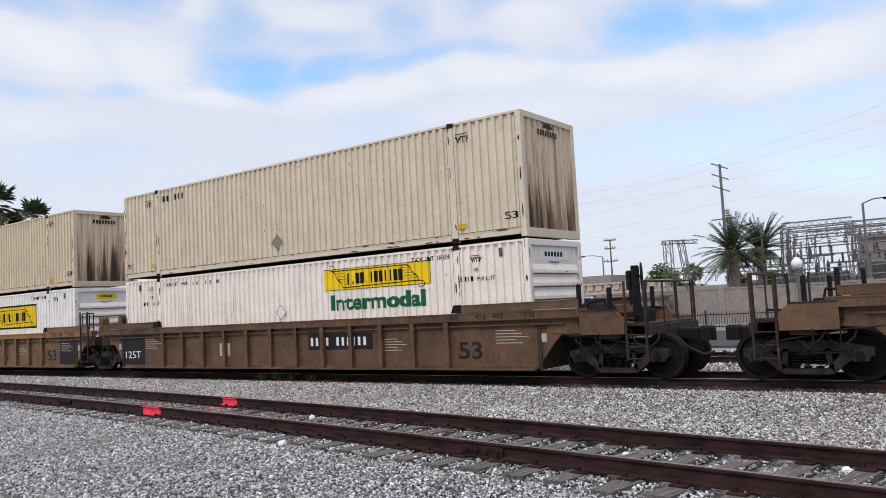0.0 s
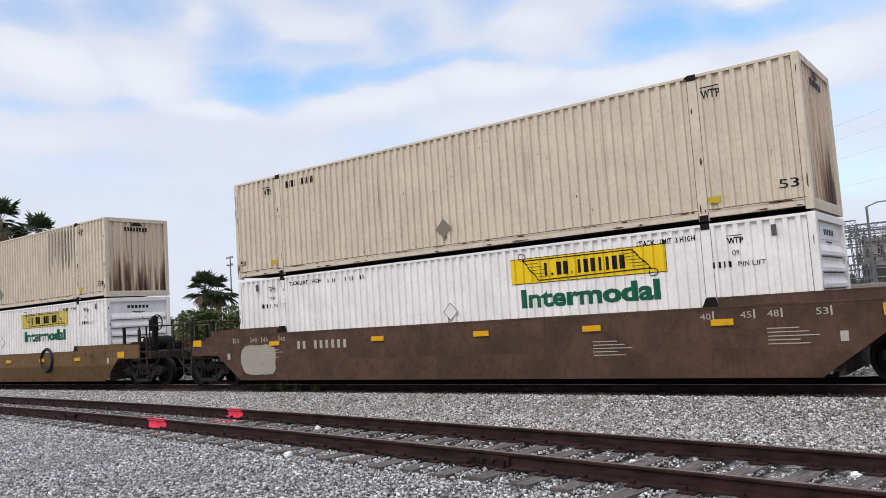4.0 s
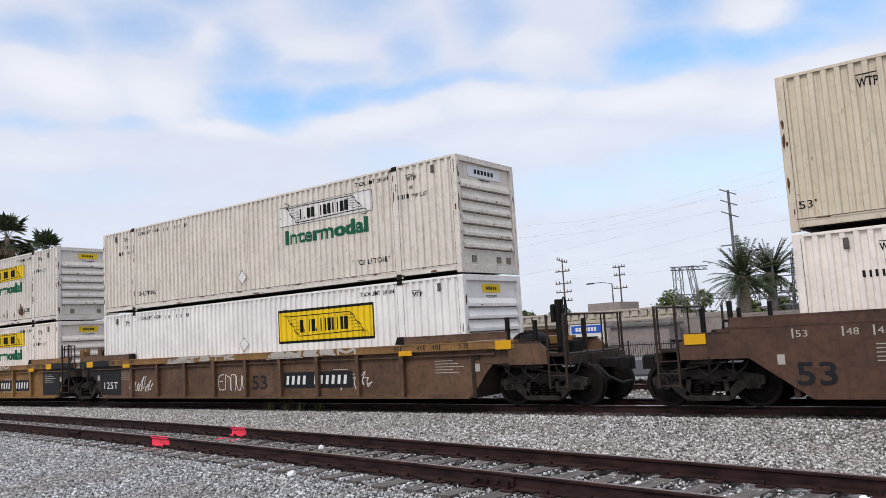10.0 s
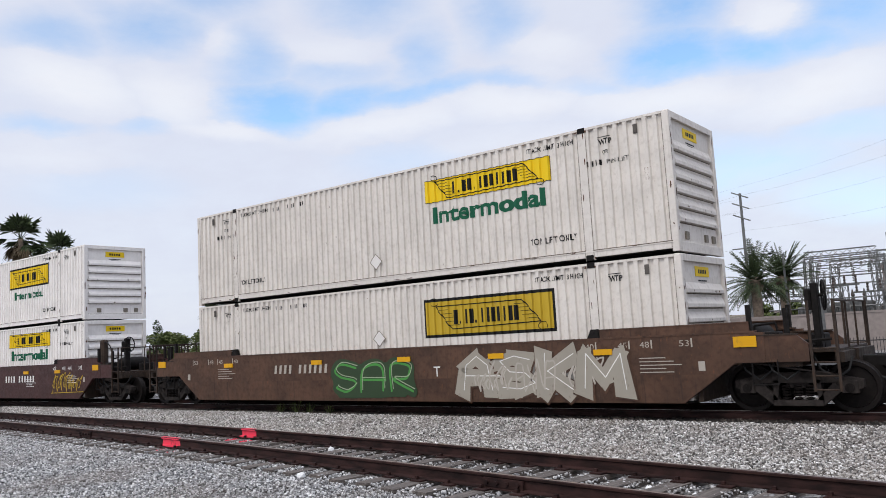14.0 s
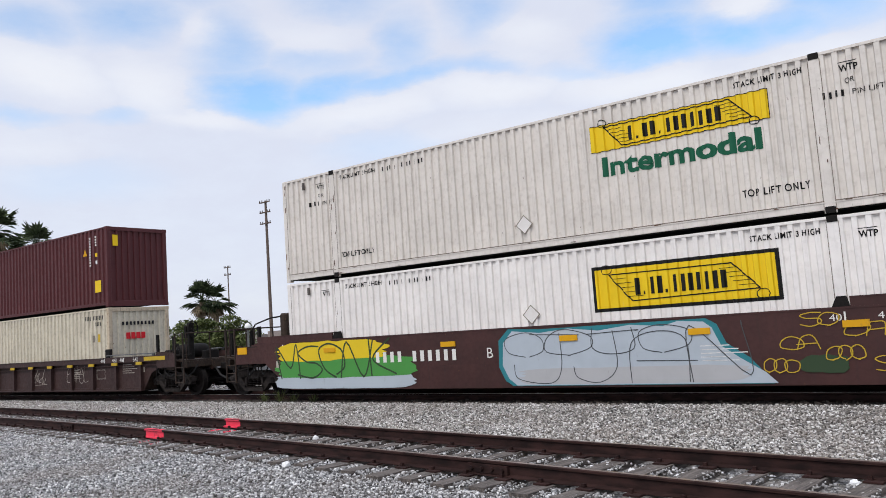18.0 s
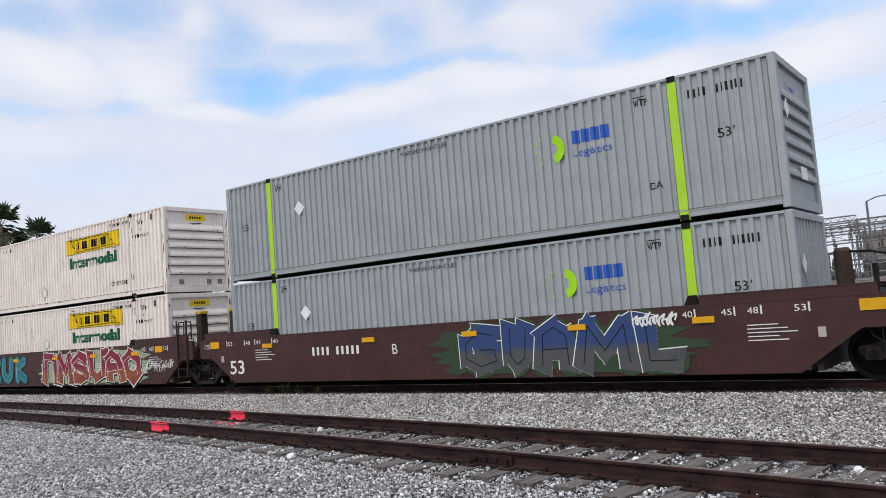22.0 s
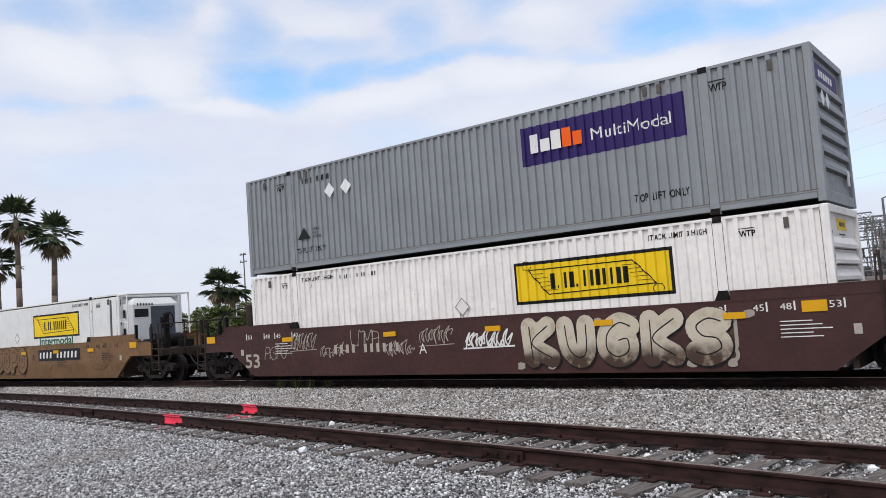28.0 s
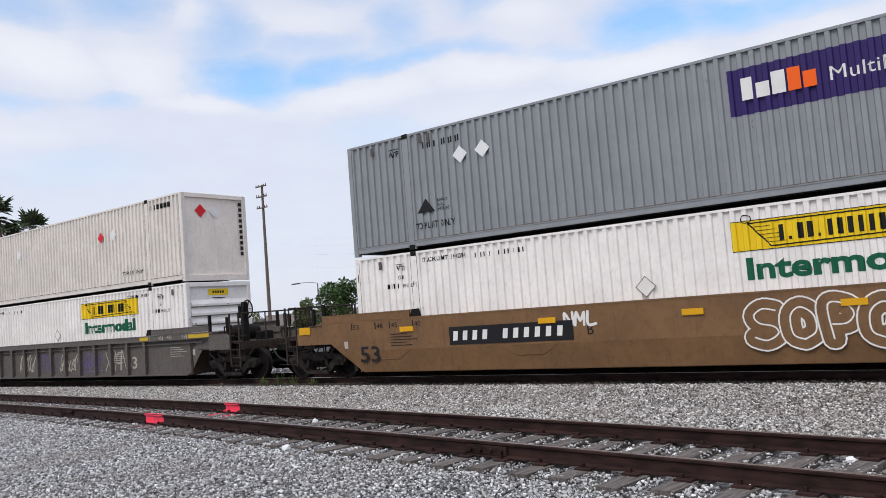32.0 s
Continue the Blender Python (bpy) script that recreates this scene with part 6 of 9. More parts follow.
def ribbon(m, pts, half, y, shift=(0, 0), soft=True, floor=-1.0, flare=1.0):
    """One sprayed stroke as flat faces: round-ended when soft, else with flared, cut ends."""
    last = len(pts) - 2
    for k, (p, q) in enumerate(zip(pts, pts[1:])):
        if 0 < floor > (p[1] + q[1]) / 2:
            continue
        a, b = Vector(p) + Vector(shift), Vector(q) + Vector(shift)
        d = b - a
        if d.length < 1e-4:
            continue
        d = d.normalized()
        e = Vector((-d.y, d.x)) * half
        w = y - 0.000009 * k
        if soft:
            m.add([(v.x, w, v.y) for v in (a - e, b - e, b + e, a + e)], [(0, 1, 2, 3)])
            for c, ahead in ((a, 0.000003), (b, 0.000014)) if k == last else ((a, 0.000003),):
                m.add([(c.x + math.cos(g * math.tau / 12) * half, w - ahead, c.y + math.sin(g * math.tau / 12) * half) for g in range(12)], [tuple(range(12))])
        else:
            fa, fb = (flare if k == 0 else 0.95), (flare if k == last else 0.95)
            s = d * half * 0.85
            slant = d * half * 0.35 * (1 if k % 2 else -1)
            m.add([(v.x, w, v.y) for v in (a - s - e * fa + slant, b + s - e * fb - slant, b + s + e * fb + slant, a - s + e * fa - slant)], [(0, 1, 2, 3)])


def lettering_piece(car, seed, forms, x, z, width, height, layers, y=-1.460, wild=0.5, soft=True, under=(), flare=1.0, crowd=0.0):
    """Fat sprayed letterforms, each a form's name or (name, share of the width). layers, from the back: (paint, half the stroke's width,
    shift, lowest share of the height that it covers); under: (paint, half) laid behind all the letters."""
    rnd = random.Random(seed)
    forms = [q if isinstance(q, tuple) else (q, 1.0) for q in forms]
    total = sum(q[1] for q in forms)
    spread = crowd or (1.16 if wild >= 0.8 else 1.05)
    fat = max(q[1] for q in layers)
    lines, at = [], 0.0
    for j, (form, share) in enumerate(forms):
        step = width * share / total
        tilt, grow, rise = rnd.uniform(-0.14, 0.14) * wild, 1 + rnd.uniform(-0.03, 0.16) * wild, rnd.uniform(-0.04, 0.04) * wild
        for stroke in STROKES[form]:
            pts = []
            for a, b in stroke:
                a, b = a + rnd.uniform(-0.07, 0.07) * wild, b + rnd.uniform(-0.05, 0.05) * wild
                inner = max(step - fat * 1.5, step * 0.3)
                pts.append((at + step / 2 + inner * (a - 0.5) * grow * spread + tilt * (b - 0.5) * height, min(max(b + rise, 0), 1.04) * (height - fat * 1.7) + fat * 0.8))
            if wild >= 0.8 and rnd.random() < 0.35:
                p, q = Vector(pts[-2]), Vector(pts[-1])
                tip = q + (q - p).normalized() * fat * 0.9 + Vector((fat * rnd.uniform(0.4, 1.3), 0))
                pts.append((tip.x, min(max(tip.y, fat * 0.8), height - fat * 0.8)))
            lines.append((j, rounded(pts) if soft and len(pts) > 2 else pts))
        at += step
    root = None

    def lay(m, paint):
        nonlocal root
        ob = tagged(piece("graffiti", m.data("graffiti"), paint, root or car, "spray-painted graffiti letterforms" if root is None else "", at=(x, y, z) if root is None else None), kind="stuff")
        root = root or ob

    for i, (paint, half) in enumerate(under):
        m = Mesh()
        for n, (j, pts) in enumerate(lines):
            ribbon(m, pts, half, -0.0005 * i - 0.00001 * n, soft=True)
        lay(m, paint)
    base, count = -0.0006 * len(under), len(layers)
    for i, (paint, half, shift, floor) in enumerate(layers):
        m = Mesh()
        for n, (j, pts) in enumerate(lines):
            ribbon(m, pts, half, base - 0.0005 * (j * count + i) - 0.00001 * n, (shift, shift * (1 if half < 0.03 else -1)), soft or half < 0.03, floor * height, flare)
        lay(m, paint)


def owner_mark(car, x, z, y, height, width):
    """A faded block mark: two posts under a bar and an hourglass."""
    w, t = width / 3.2, 0.13
    m = Mesh().outline(rect(0, w * 2.0, height - t, height), -0.002, 0)
    for k in (0, 1):
        a = k * w * 1.05
        m.outline(rect(a + w * 0.36, a + w * 0.58, 0, height - t), -0.002, 0)
    a = w * 2.15
    m.outline([(a, 0), (a + w, 0), (a + w * 0.6, height * 0.5), (a + w, height), (a, height), (a + w * 0.4, height * 0.5)], -0.002, 0)
    piece("owner_mark", m.data("owner_mark"), "owner_red", car, "faded dark red block mark", at=(x, y, z))


def scrawl(car, seed, x, z, width, height, ink, y=-1.46, strokes=10, thick=0.014):
    """Thin sprayed loops that form no words."""
    rnd = random.Random(seed)
    m = Mesh()
    letters = max(4, round(width / (0.42 * height + 0.05)))
    thick *= 0.6
    cell = width / letters

    def line(pts, lift):
        for k, (p, q) in enumerate(zip(pts, pts[1:])):
            d = Vector((q[0] - p[0], q[1] - p[1]))
            if d.length > 1e-4:
                d = d.normalized() * thick
                m.outline([(p[0] + d.y - d.x * 0.5, p[1] - d.x - d.y * 0.5), (q[0] + d.y + d.x * 0.5, q[1] - d.x + d.y * 0.5), (q[0] - d.y + d.x * 0.5, q[1] + d.x + d.y * 0.5), (p[0] - d.y - d.x * 0.5, p[1] + d.x - d.y * 0.5)], -0.001 - 0.00002 * k - lift, 0.001)
    if seed % 3:
        # one running line of loops and peaks
        pts, x0 = [], 0.0
        for i in range(letters * 2):
            r, up = cell * rnd.uniform(0.22, 0.5), height * rnd.uniform(0.3, 1.0)
            low = height * rnd.uniform(-0.08, 0.2)
            back = rnd.uniform(-0.9, 0.9) * r
            pts += [(x0, low), (x0 + r * 0.2 + back, up * 0.6 + low), (x0 + r * 0.9 + 0.2 * up, up), (x0 + r * 0.5 - back * 0.6, up * 0.45 + low)]
            x0 += cell * 0.5
        line(rounded(pts, 3), 0)
        if seed % 2:
            line([(-0.05 * width, -0.12 * height), (width * 1.05, -0.05 * height)], 0.001)
    else:
        for i in range(letters):
            lean, rise = rnd.uniform(0.0, 0.3), rnd.uniform(-0.08, 0.08)
            for stroke in STROKES[rnd.choice(sorted(STROKES))]:
                pts = [(cell * (i - 0.1 + (a + rnd.uniform(-0.12, 0.12)) * 1.15) + lean * b * height * 0.6, height * (b * rnd.uniform(0.75, 1.0) + rise)) for a, b in stroke]
                line(rounded(pts, 4) if len(pts) > 2 else pts, 0.0005 * (i % 4))
    return tagged(piece("scrawl", m.data("scrawl"), ink, car, "thin sprayed scrawl", at=(x, y, z)), kind="stuff")


def patch(car, seed, x0, x1, z0, z1, mat, y=-1.457, rough=0.12, n=22):
    """A rolled or sprayed patch of paint with an uneven edge."""
    rnd = random.Random(seed)
    cx, cz, a, b = (x0 + x1) / 2, (z0 + z1) / 2, (x1 - x0) / 2, (z1 - z0) / 2
    pts = []
    for i in range(n):
        g = i * math.tau / n
        c, s = math.cos(g), math.sin(g)
        k = 1 / max(abs(c), abs(s)) ** 0.85
        pts.append((cx + a * c * min(k, 1.25) * rnd.uniform(1 - rough, 1), cz + b * s * min(k, 1.25) * rnd.uniform(1 - rough, 1)))
    return sheet(car, "paint_patch", pts, y, mat, 0.002, "uneven sprayed patch of paint")

# ---- the train ----
SPRAY = dict(chrome=worn_print("chrome_spray", (0.42, 0.42, 0.43), (0.2, 0.17, 0.15), 0.15), sky=worn_print("sky_blue_spray", (0.05, 0.30, 0.50), (0.1, 0.2, 0.3), 0.1),
             violet=worn_print("violet_spray", (0.13, 0.10, 0.28), (0.1, 0.1, 0.2), 0.1), crimson=worn_print("crimson_spray", (0.22, 0.02, 0.025), (0.15, 0.05, 0.04), 0.2),
             mint=worn_print("pale_green_spray", (0.30, 0.36, 0.24), (0.2, 0.2, 0.15), 0.3), lemon=worn_print("yellow_spray", (0.70, 0.50, 0.02), (0.4, 0.3, 0.05), 0.1),
             leafgreen=worn_print("green_spray", (0.07, 0.27, 0.06), (0.1, 0.15, 0.05), 0.1), roller=worn_print("white_roller", (0.60, 0.60, 0.60), (0.15, 0.1, 0.09), 0.45),
             haze=worn_print("pale_blue_spray", (0.42, 0.47, 0.52), (0.3, 0.3, 0.32), 0.2), teal=worn_print("teal_spray", (0.03, 0.19, 0.22), (0.05, 0.1, 0.12), 0.15),
             mud=worn_print("grey_buff_spray", (0.33, 0.30, 0.25), (0.12, 0.06, 0.05), 0.3), moss=worn_print("moss_spray", (0.035, 0.06, 0.03), (0.05, 0.05, 0.03), 0.2),
             slate=worn_print("slate_spray", (0.07, 0.075, 0.08), (0.06, 0.05, 0.05), 0.2), navy=worn_print("navy_spray", (0.03, 0.06, 0.18), (0.05, 0.06, 0.1), 0.2))
SPRAY['steelgrey'] = worn_print('steel_grey_spray', (0.27, 0.27, 0.28), (0.09, 0.08, 0.075), 0.5)
SPRAY['slate2'] = worn_print('worn_grey_spray', (0.15, 0.14, 0.13), (0.06, 0.045, 0.035), 0.4)
SPRAY['owner_red'] = worn_print('owner_red', (0.085, 0.022, 0.02), (0.12, 0.06, 0.03), 0.4)


def fade_spray(name, low, high, z0, z1, cloud, under, wear=0.2, stretch=(1, 1, 1)):
    """Sprayed fill that changes colour upwards, clouded with a third tone."""
    m, n, l, b = shader(name)
    vec, rnd, obj = own_coords(n, l)
    sep = n.new("ShaderNodeSeparateXYZ")
    l.new(obj, sep.inputs[0])
    puff = noise_at(n, l, vec, 3.2, 5, stretch)
    add = n.new("ShaderNodeMath")
    add.operation = "MULTIPLY_ADD"
    add.inputs[1].default_value = 0.5
    l.new(puff, add.inputs[0])
    l.new(sep.outputs["Z"], add.inputs[2])
    c = blend(n, l, ranged(n, l, add.outputs[0], z0 + 0.25, z1 + 0.25), low, high)
    c = blend(n, l, ranged(n, l, puff, 0.5, 0.68, 0, 0.75), c, cloud)
    speck = noise_at(n, l, vec, 11.0, 8, (1, 1, 0.6), 0.7)
    c = blend(n, l, ranged(n, l, speck, 0.68 - wear * 0.25, 0.8), c, under)
    l.new(c, b.inputs["Base Color"])
    b.inputs["Roughness"].default_value, b.inputs["Specular IOR Level"].default_value = 0.5, 0.25
    return m


SPRAY.update(
    blue_violet=fade_spray("blue_to_violet_spray", (0.17, 0.12, 0.30), (0.03, 0.30, 0.44), 0.35, 0.75, (0.10, 0.16, 0.36), (0.08, 0.08, 0.15), 0.1),
    silver_worn=fade_spray("worn_silver_spray", (0.19, 0.18, 0.17), (0.36, 0.35, 0.34), 0.1, 0.9, (0.25, 0.23, 0.21), (0.08, 0.06, 0.05), 0.55),
    grey_worn=fade_spray("worn_pewter_spray", (0.12, 0.105, 0.095), (0.24, 0.22, 0.20), 0.1, 0.9, (0.12, 0.10, 0.085), (0.06, 0.045, 0.035), 0.6),
    white_grey=fade_spray("white_over_grey_spray", (0.33, 0.34, 0.36), (0.70, 0.71, 0.72), 0.42, 0.50, (0.55, 0.58, 0.58), (0.2, 0.18, 0.17), 0.15),
    lilac_silver=fade_spray("lilac_silver_spray", (0.33, 0.295, 0.315), (0.50, 0.465, 0.475), 0.1, 0.9, (0.15, 0.125, 0.145), (0.06, 0.05, 0.05), 0.35),
    navy_grey=fade_spray("navy_over_grey_spray", (0.075, 0.078, 0.076), (0.028, 0.055, 0.16), 0.42, 0.62, (0.04, 0.06, 0.08), (0.03, 0.03, 0.03), 0.1),
    red_rust=fade_spray("crimson_over_rust_spray", (0.25, 0.07, 0.03), (0.20, 0.014, 0.035), 0.30, 0.65, (0.13, 0.02, 0.02), (0.07, 0.02, 0.015), 0.15),
    cream_brown=fade_spray("cream_over_brown_spray", (0.06, 0.035, 0.025), (0.52, 0.46, 0.36), 0.12, 0.55, (0.36, 0.30, 0.22), (0.1, 0.06, 0.04), 0.2),
    hatch_white=fade_spray("hatched_white_spray", (0.66, 0.66, 0.67), (0.72, 0.72, 0.73), 0.1, 0.9, (0.44, 0.43, 0.45), (0.3, 0.28, 0.27), 0.15, (0.5, 1, 7)))
M.update(SPRAY)
LOWER_Z, UPPER_Z = 0.24, 3.185
WEB = -1.320        # face of the recessed web on the ribbed cars
BUBBLES = "snake loop pea loop".split()
RIDERS = []     # thing, its place along the train, its height


def ride(ob, x, z=0.0):
    RIDERS.append((ob, x, z))
    ob.matrix_world = pose(x, TRACK_Y, z)
    return ob


def unit(x, car, lower=None, upper=None):
    ride(car, x)
    if lower:
        ride(lower, x, LOWER_Z)
    if upper:
        ride(upper, x, UPPER_Z)
    return car


CREAM_LABEL = "aged white ribbed container with a yellow panel"
WHITE_LABEL = "white ribbed container with a yellow panel"
TAN_LABEL = "weathered tan corrugated container stained with rust"
GREY_LABEL = "grey ribbed container with a violet name panel"
PACK = (("outer", "shared", (1, -1)), ("shared", "shared", (-1,)), ("shared", "outer", (-1,)))
SINGLE = ("outer", "outer", (1, -1))

# car ahead of the first loaded one
c = well_car("rib", "brown", "brown ribbed well car with an open well", *SINGLE)
common_marks(c, "rib", "char", big="53")
unit(5.33, c)

# three brown ribbed cars
for i, (x, low, design, tan) in enumerate(((-18.24, "cream", "strip", "tan_pale"), (-37.82, "white", "box", "tan"), (-57.4, "white", "box", "tan"))):
    f, r, t = PACK[i]
    c = well_car("rib", "fawn" if i else "brown", "brown ribbed well car with grimy ribs", f, r, t, i == 0, "ochre" if i else None, ladder_front=i > 0)
    common_marks(c, "rib", "char", big="53", big_at=6.05)
    if i < 2:
        sheet(c, "dark_panel", rect(-8.2, -6.95, 0.26, 1.28), WEB, "char")
        letter(c, "125T", -8.1, 0.52, WEB - 0.005, 0.34, "white_print", 0.92)
    if i > 0:
        sheet(c, "dark_panel", rect(7.0, 8.15, 0.26, 1.28), WEB, "char")
        if i == 1:
            owner_mark(c, 1.05, 0.46, WEB - 0.004, 0.72, 1.85)
    if i != 1:
        number(c, "rib", -4.9 if i else 1.05, 0.82, "white_print", 4, 6, 0.22, 2.15, "char", 0)
    sheet(c, "grid_label", rect(-2.95, -2.45, 0.58, 0.95), WEB, "faded_print")
    unit(x, c, carrier(low, CREAM_LABEL if low == "cream" else WHITE_LABEL, design, False, sign="white" if design == "strip" else "small"), parcel(tan, TAN_LABEL))

# single dark umber car
c = well_car("slab", "umber", "dark umber slab-sided well car", *SINGLE, True)
common_marks(c, "slab", "faded_print", big="")
number(c, "slab", -5.4, 1.05, "faded_print", 2, 6, 0.22, 2.0, None, 0)
patch(c, 5, -7.9, -6.3, 0.35, 1.25, "mud")
unit(-80.96, c, carrier("white", WHITE_LABEL, "strip", False, sign="white"), parcel("tan_pale", TAN_LABEL))

# single golden brown car
c = well_car("slab", "gold", "golden brown slab-sided well car with low sides", *SINGLE, True, low=0.24, fold=0.16)
common_marks(c, "slab", "umber", big="", low=0.24)
number(c, "slab", -4.4, 1.0, "umber", 3, 5, 0.2, 1.7, None, 0)
piece("ring_emblem", Mesh().ring((4.0, -1.465, 1.0), (0, 1, 0), 0.42, 0.07, 24, 4).data("ring_emblem"), "char", c)
scrawl(c, 4, -2.9, 0.78, 0.9, 0.22, "faded_print")
scrawl(c, 5, -2.6, 0.78, 0.6, 0.2, "faded_print")
unit(-104.53, c, carrier("white", WHITE_LABEL, "strip", False, "faded_yellow", sign="white"), parcel("tan_pale", TAN_LABEL, True))

# three umber cars with large graffiti
for i, (x, paint) in enumerate(((-128.1, "umber"), (-147.67, "brown"), (-167.25, "umber"))):
    f, r, t = PACK[i]
    c = well_car("slab", paint, "graffiti-covered brown slab-sided well car", f, r, t, i == 0, ladder_front=i > 0)
    common_marks(c, "slab", "faded_print", big="53", big_at=-8.2, big_ink="char")
    if i == 0:
        style = "bowl cup eee kay loop".split()
        lettering_piece(c, 5, style, -5.65, 0.33, 4.75, 1.14, (("black", 0.205, 0.02, 0), ("blue_violet", 0.165, 0, 0), ("white_print", 0.010, 0.07, 0.6)), -1.458, 0.45, under=(("white_print", 0.28),))
        number(c, "slab", 1.9, 1.02, "faded_print", 4, 6, 0.24, 2.4, "char")
        for k in range(4):
            scrawl(c, 20 + k, -7.7 + k * 3.9, 0.75 + 0.1 * (k % 2), 0.9, 0.6, "faded_print")
        scrawl(c, 31, -0.5, 0.4, 1.6, 0.9, "white_print", thick=0.03)
    elif i == 1:
        owner_mark(c, 0.3, 0.45, -1.459, 0.8, 2.1)
        lettering_piece(c, 8, [("hook", 1.1), ("cup", 0.75), ("post", 0.6), ("fork", 1.15), ("fork", 1.15)], 2.7, 0.30, 4.1, 1.14, (("black", 0.185, 0.03, 0), ("silver_worn", 0.145, 0, 0), ("black", 0.008, 0.06, 0.2), ("white_print", 0.006, -0.1, 0.5)), -1.458, 0.5, False, flare=1.25)
        letter(c, "VAN", 3.68, 0.78, -1.485, 0.24, "black", 0.55)
        lettering_piece(c, 9, "em loop zig eee tee".split(), -7.15, 0.30, 5.0, 1.14, (("black", 0.175, 0.03, 0), ("grey_worn", 0.14, 0, 0), ("black", 0.009, 0.06, 0.2), ("faded_print", 0.006, -0.09, 0.5)), -1.458, 0.7, False, flare=1.3)
        sheet(c, "painted_star", [(4.55 + math.cos(j * math.pi / 5 + 0.3) * (0.26 if j % 2 == 0 else 0.11), 1.18 + math.sin(j * math.pi / 5 + 0.3) * (0.26 if j % 2 == 0 else 0.11)) for j in range(10)], -1.482, "roller", 0.002)
        for k, (a, b) in enumerate(((-2.5, 0.9), (-2.2, 0.5), (-1.4, 0.45), (1.9, 1.2), (2.3, 0.5), (6.9, 0.8))):
            star = [(a + math.cos(j * math.pi / 5 + 0.3) * (0.16 if j % 2 == 0 else 0.07), b + math.sin(j * math.pi / 5 + 0.3) * (0.16 if j % 2 == 0 else 0.07)) for j in range(10)]
            sheet(c, "painted_star", star, -1.458, "navy", 0.002)
        scrawl(c, 41, -1.2, 0.55, 1.7, 0.85, "faded_print", thick=0.02)
    else:
        patch(c, 17, 6.3, 8.0, 0.24, 1.45, "crimson")
        patch(c, 18, -3.05, -1.6, 0.26, 1.5, "crimson")
        patch(c, 19, 0.9, 2.2, 0.35, 1.4, "crimson")
        lettering_piece(c, 12, "loop ell eee cross".split(), -2.1, 0.27, 3.3, 1.12, (("black", 0.165, 0.02, 0), ("white_grey", 0.125, 0, 0), ("slate", 0.012, -0.05, 0)), -1.459, 1.0, False, under=(("black", 0.2),), flare=1.35)
        lettering_piece(c, 13, [("kay", 1.15), "eee", "eee", ("zig", 1.35)], 1.1, 0.24, 6.4, 1.22, (("black", 0.19, 0.02, 0), ("white_grey", 0.15, 0, 0), ("slate", 0.010, -0.05, 0)), -1.459, 1.0, False, under=(("black", 0.24),), flare=1.45)
        number(c, "slab", -5.0, 0.86, "faded_print", 4, 6, 0.26, 2.6, "char")
        for k in range(3):
            scrawl(c, 60 + k, -6.5 + k * 1.1, 0.5 + 0.3 * k, 0.8, 0.4, "faded_print")
        for k in range(3):
            scrawl(c, 70 + k, 7.5 + 0.2 * k, 1.2 - 0.28 * k, 0.7, 0.18, "faded_print")
    unit(x, c, carrier("cream" if i else "white", CREAM_LABEL, "strip", False, "yellow" if i else "faded_yellow", sign="white"), parcel("tan" if i == 1 else "tan_pale", TAN_LABEL))

# three ochre ribbed cars
for i, x in enumerate((-190.82, -210.4, -229.97)):
    f, r, t = PACK[i]
    c = well_car("ribwide", "brown" if i == 0 else "ochre", "ochre ribbed well car with a bright top chord", f, r, t, i == 0, "ochre", i > 0)
    common_marks(c, "ribwide", "char", big="53", big_at=(0.2, 0.35, 0.3)[i])
    if i < 2:
        sheet(c, "dark_panel", rect(-8.2, -6.95, 0.26, 1.28), WEB, "char")
        letter(c, "125T", -8.05, 0.52, WEB - 0.005, 0.34, "white_print", 0.9)
    if i > 0:
        sheet(c, "dark_panel", rect(6.95, 8.15, 0.26, 1.28), WEB, "char")
    number(c, "ribwide", (1.7, 3.3, -4.35)[i], 0.58, "white_print", 4, 6, 0.24, 2.5, "char")
    if i == 1:
        owner_mark(c, 1.5, 0.48, WEB - 0.004, 0.6, 1.3)
    for k in range(5):
        scrawl(c, 100 + 10 * i + k, -6.4 + k * 2.5, 1.34 if k % 2 else 0.45, 1.4, 0.16 if k % 2 else 0.5, "faded_print" if k % 2 else "white_print", -1.46 if k % 2 else WEB - 0.004, 9, 0.018)
    lettering_piece(c, 600 + i, "fork tee snake tee kay".split(), (-3.4, -3.0, 1.2)[i], 1.345, 3.0, 0.17, (("faded_print", 0.03, 0, 0),), -1.466, 0.6)
    lettering_piece(c, 610 + i, "arch zig eee bowl em".split(), (1.2, 1.0, -5.0)[i], 1.345, 3.4, 0.17, (("faded_print", 0.035, 0, 0),), -1.466, 0.6)
    low = carrier(("white", "cream", "chalky")[i], WHITE_LABEL, "box" if i == 0 else "strip", False)
    up = carrier(("dusty", "rusty", "dusty")[i], ("dusty white ribbed container with a bleached panel", "white ribbed container with rust runs along its base", "dusty white ribbed container with a dull yellow panel")[i],
              "strip", True, ("ghost", "yellow", "old_yellow")[i], sign=("white", "small", "wide")[i])
    if i == 1:
        s = Box(53)
        m = Mesh()
        rnd = random.Random(5)
        for k in range(26):
            a, b, d = rnd.uniform(-2.5, 5.4), rnd.uniform(0.32, 0.42), rnd.uniform(0.12, 0.5)
            m.outline([(a, b), (a + 0.09, b), (a + 0.07, b + d), (a + 0.01, b + d * 0.9)], s.y - 0.001, s.y + 0.003)
        tagged(piece("rust_staining", m.data("rust_staining"), "rust_run", up), kind="stuff")
    unit(x, c, low, up)

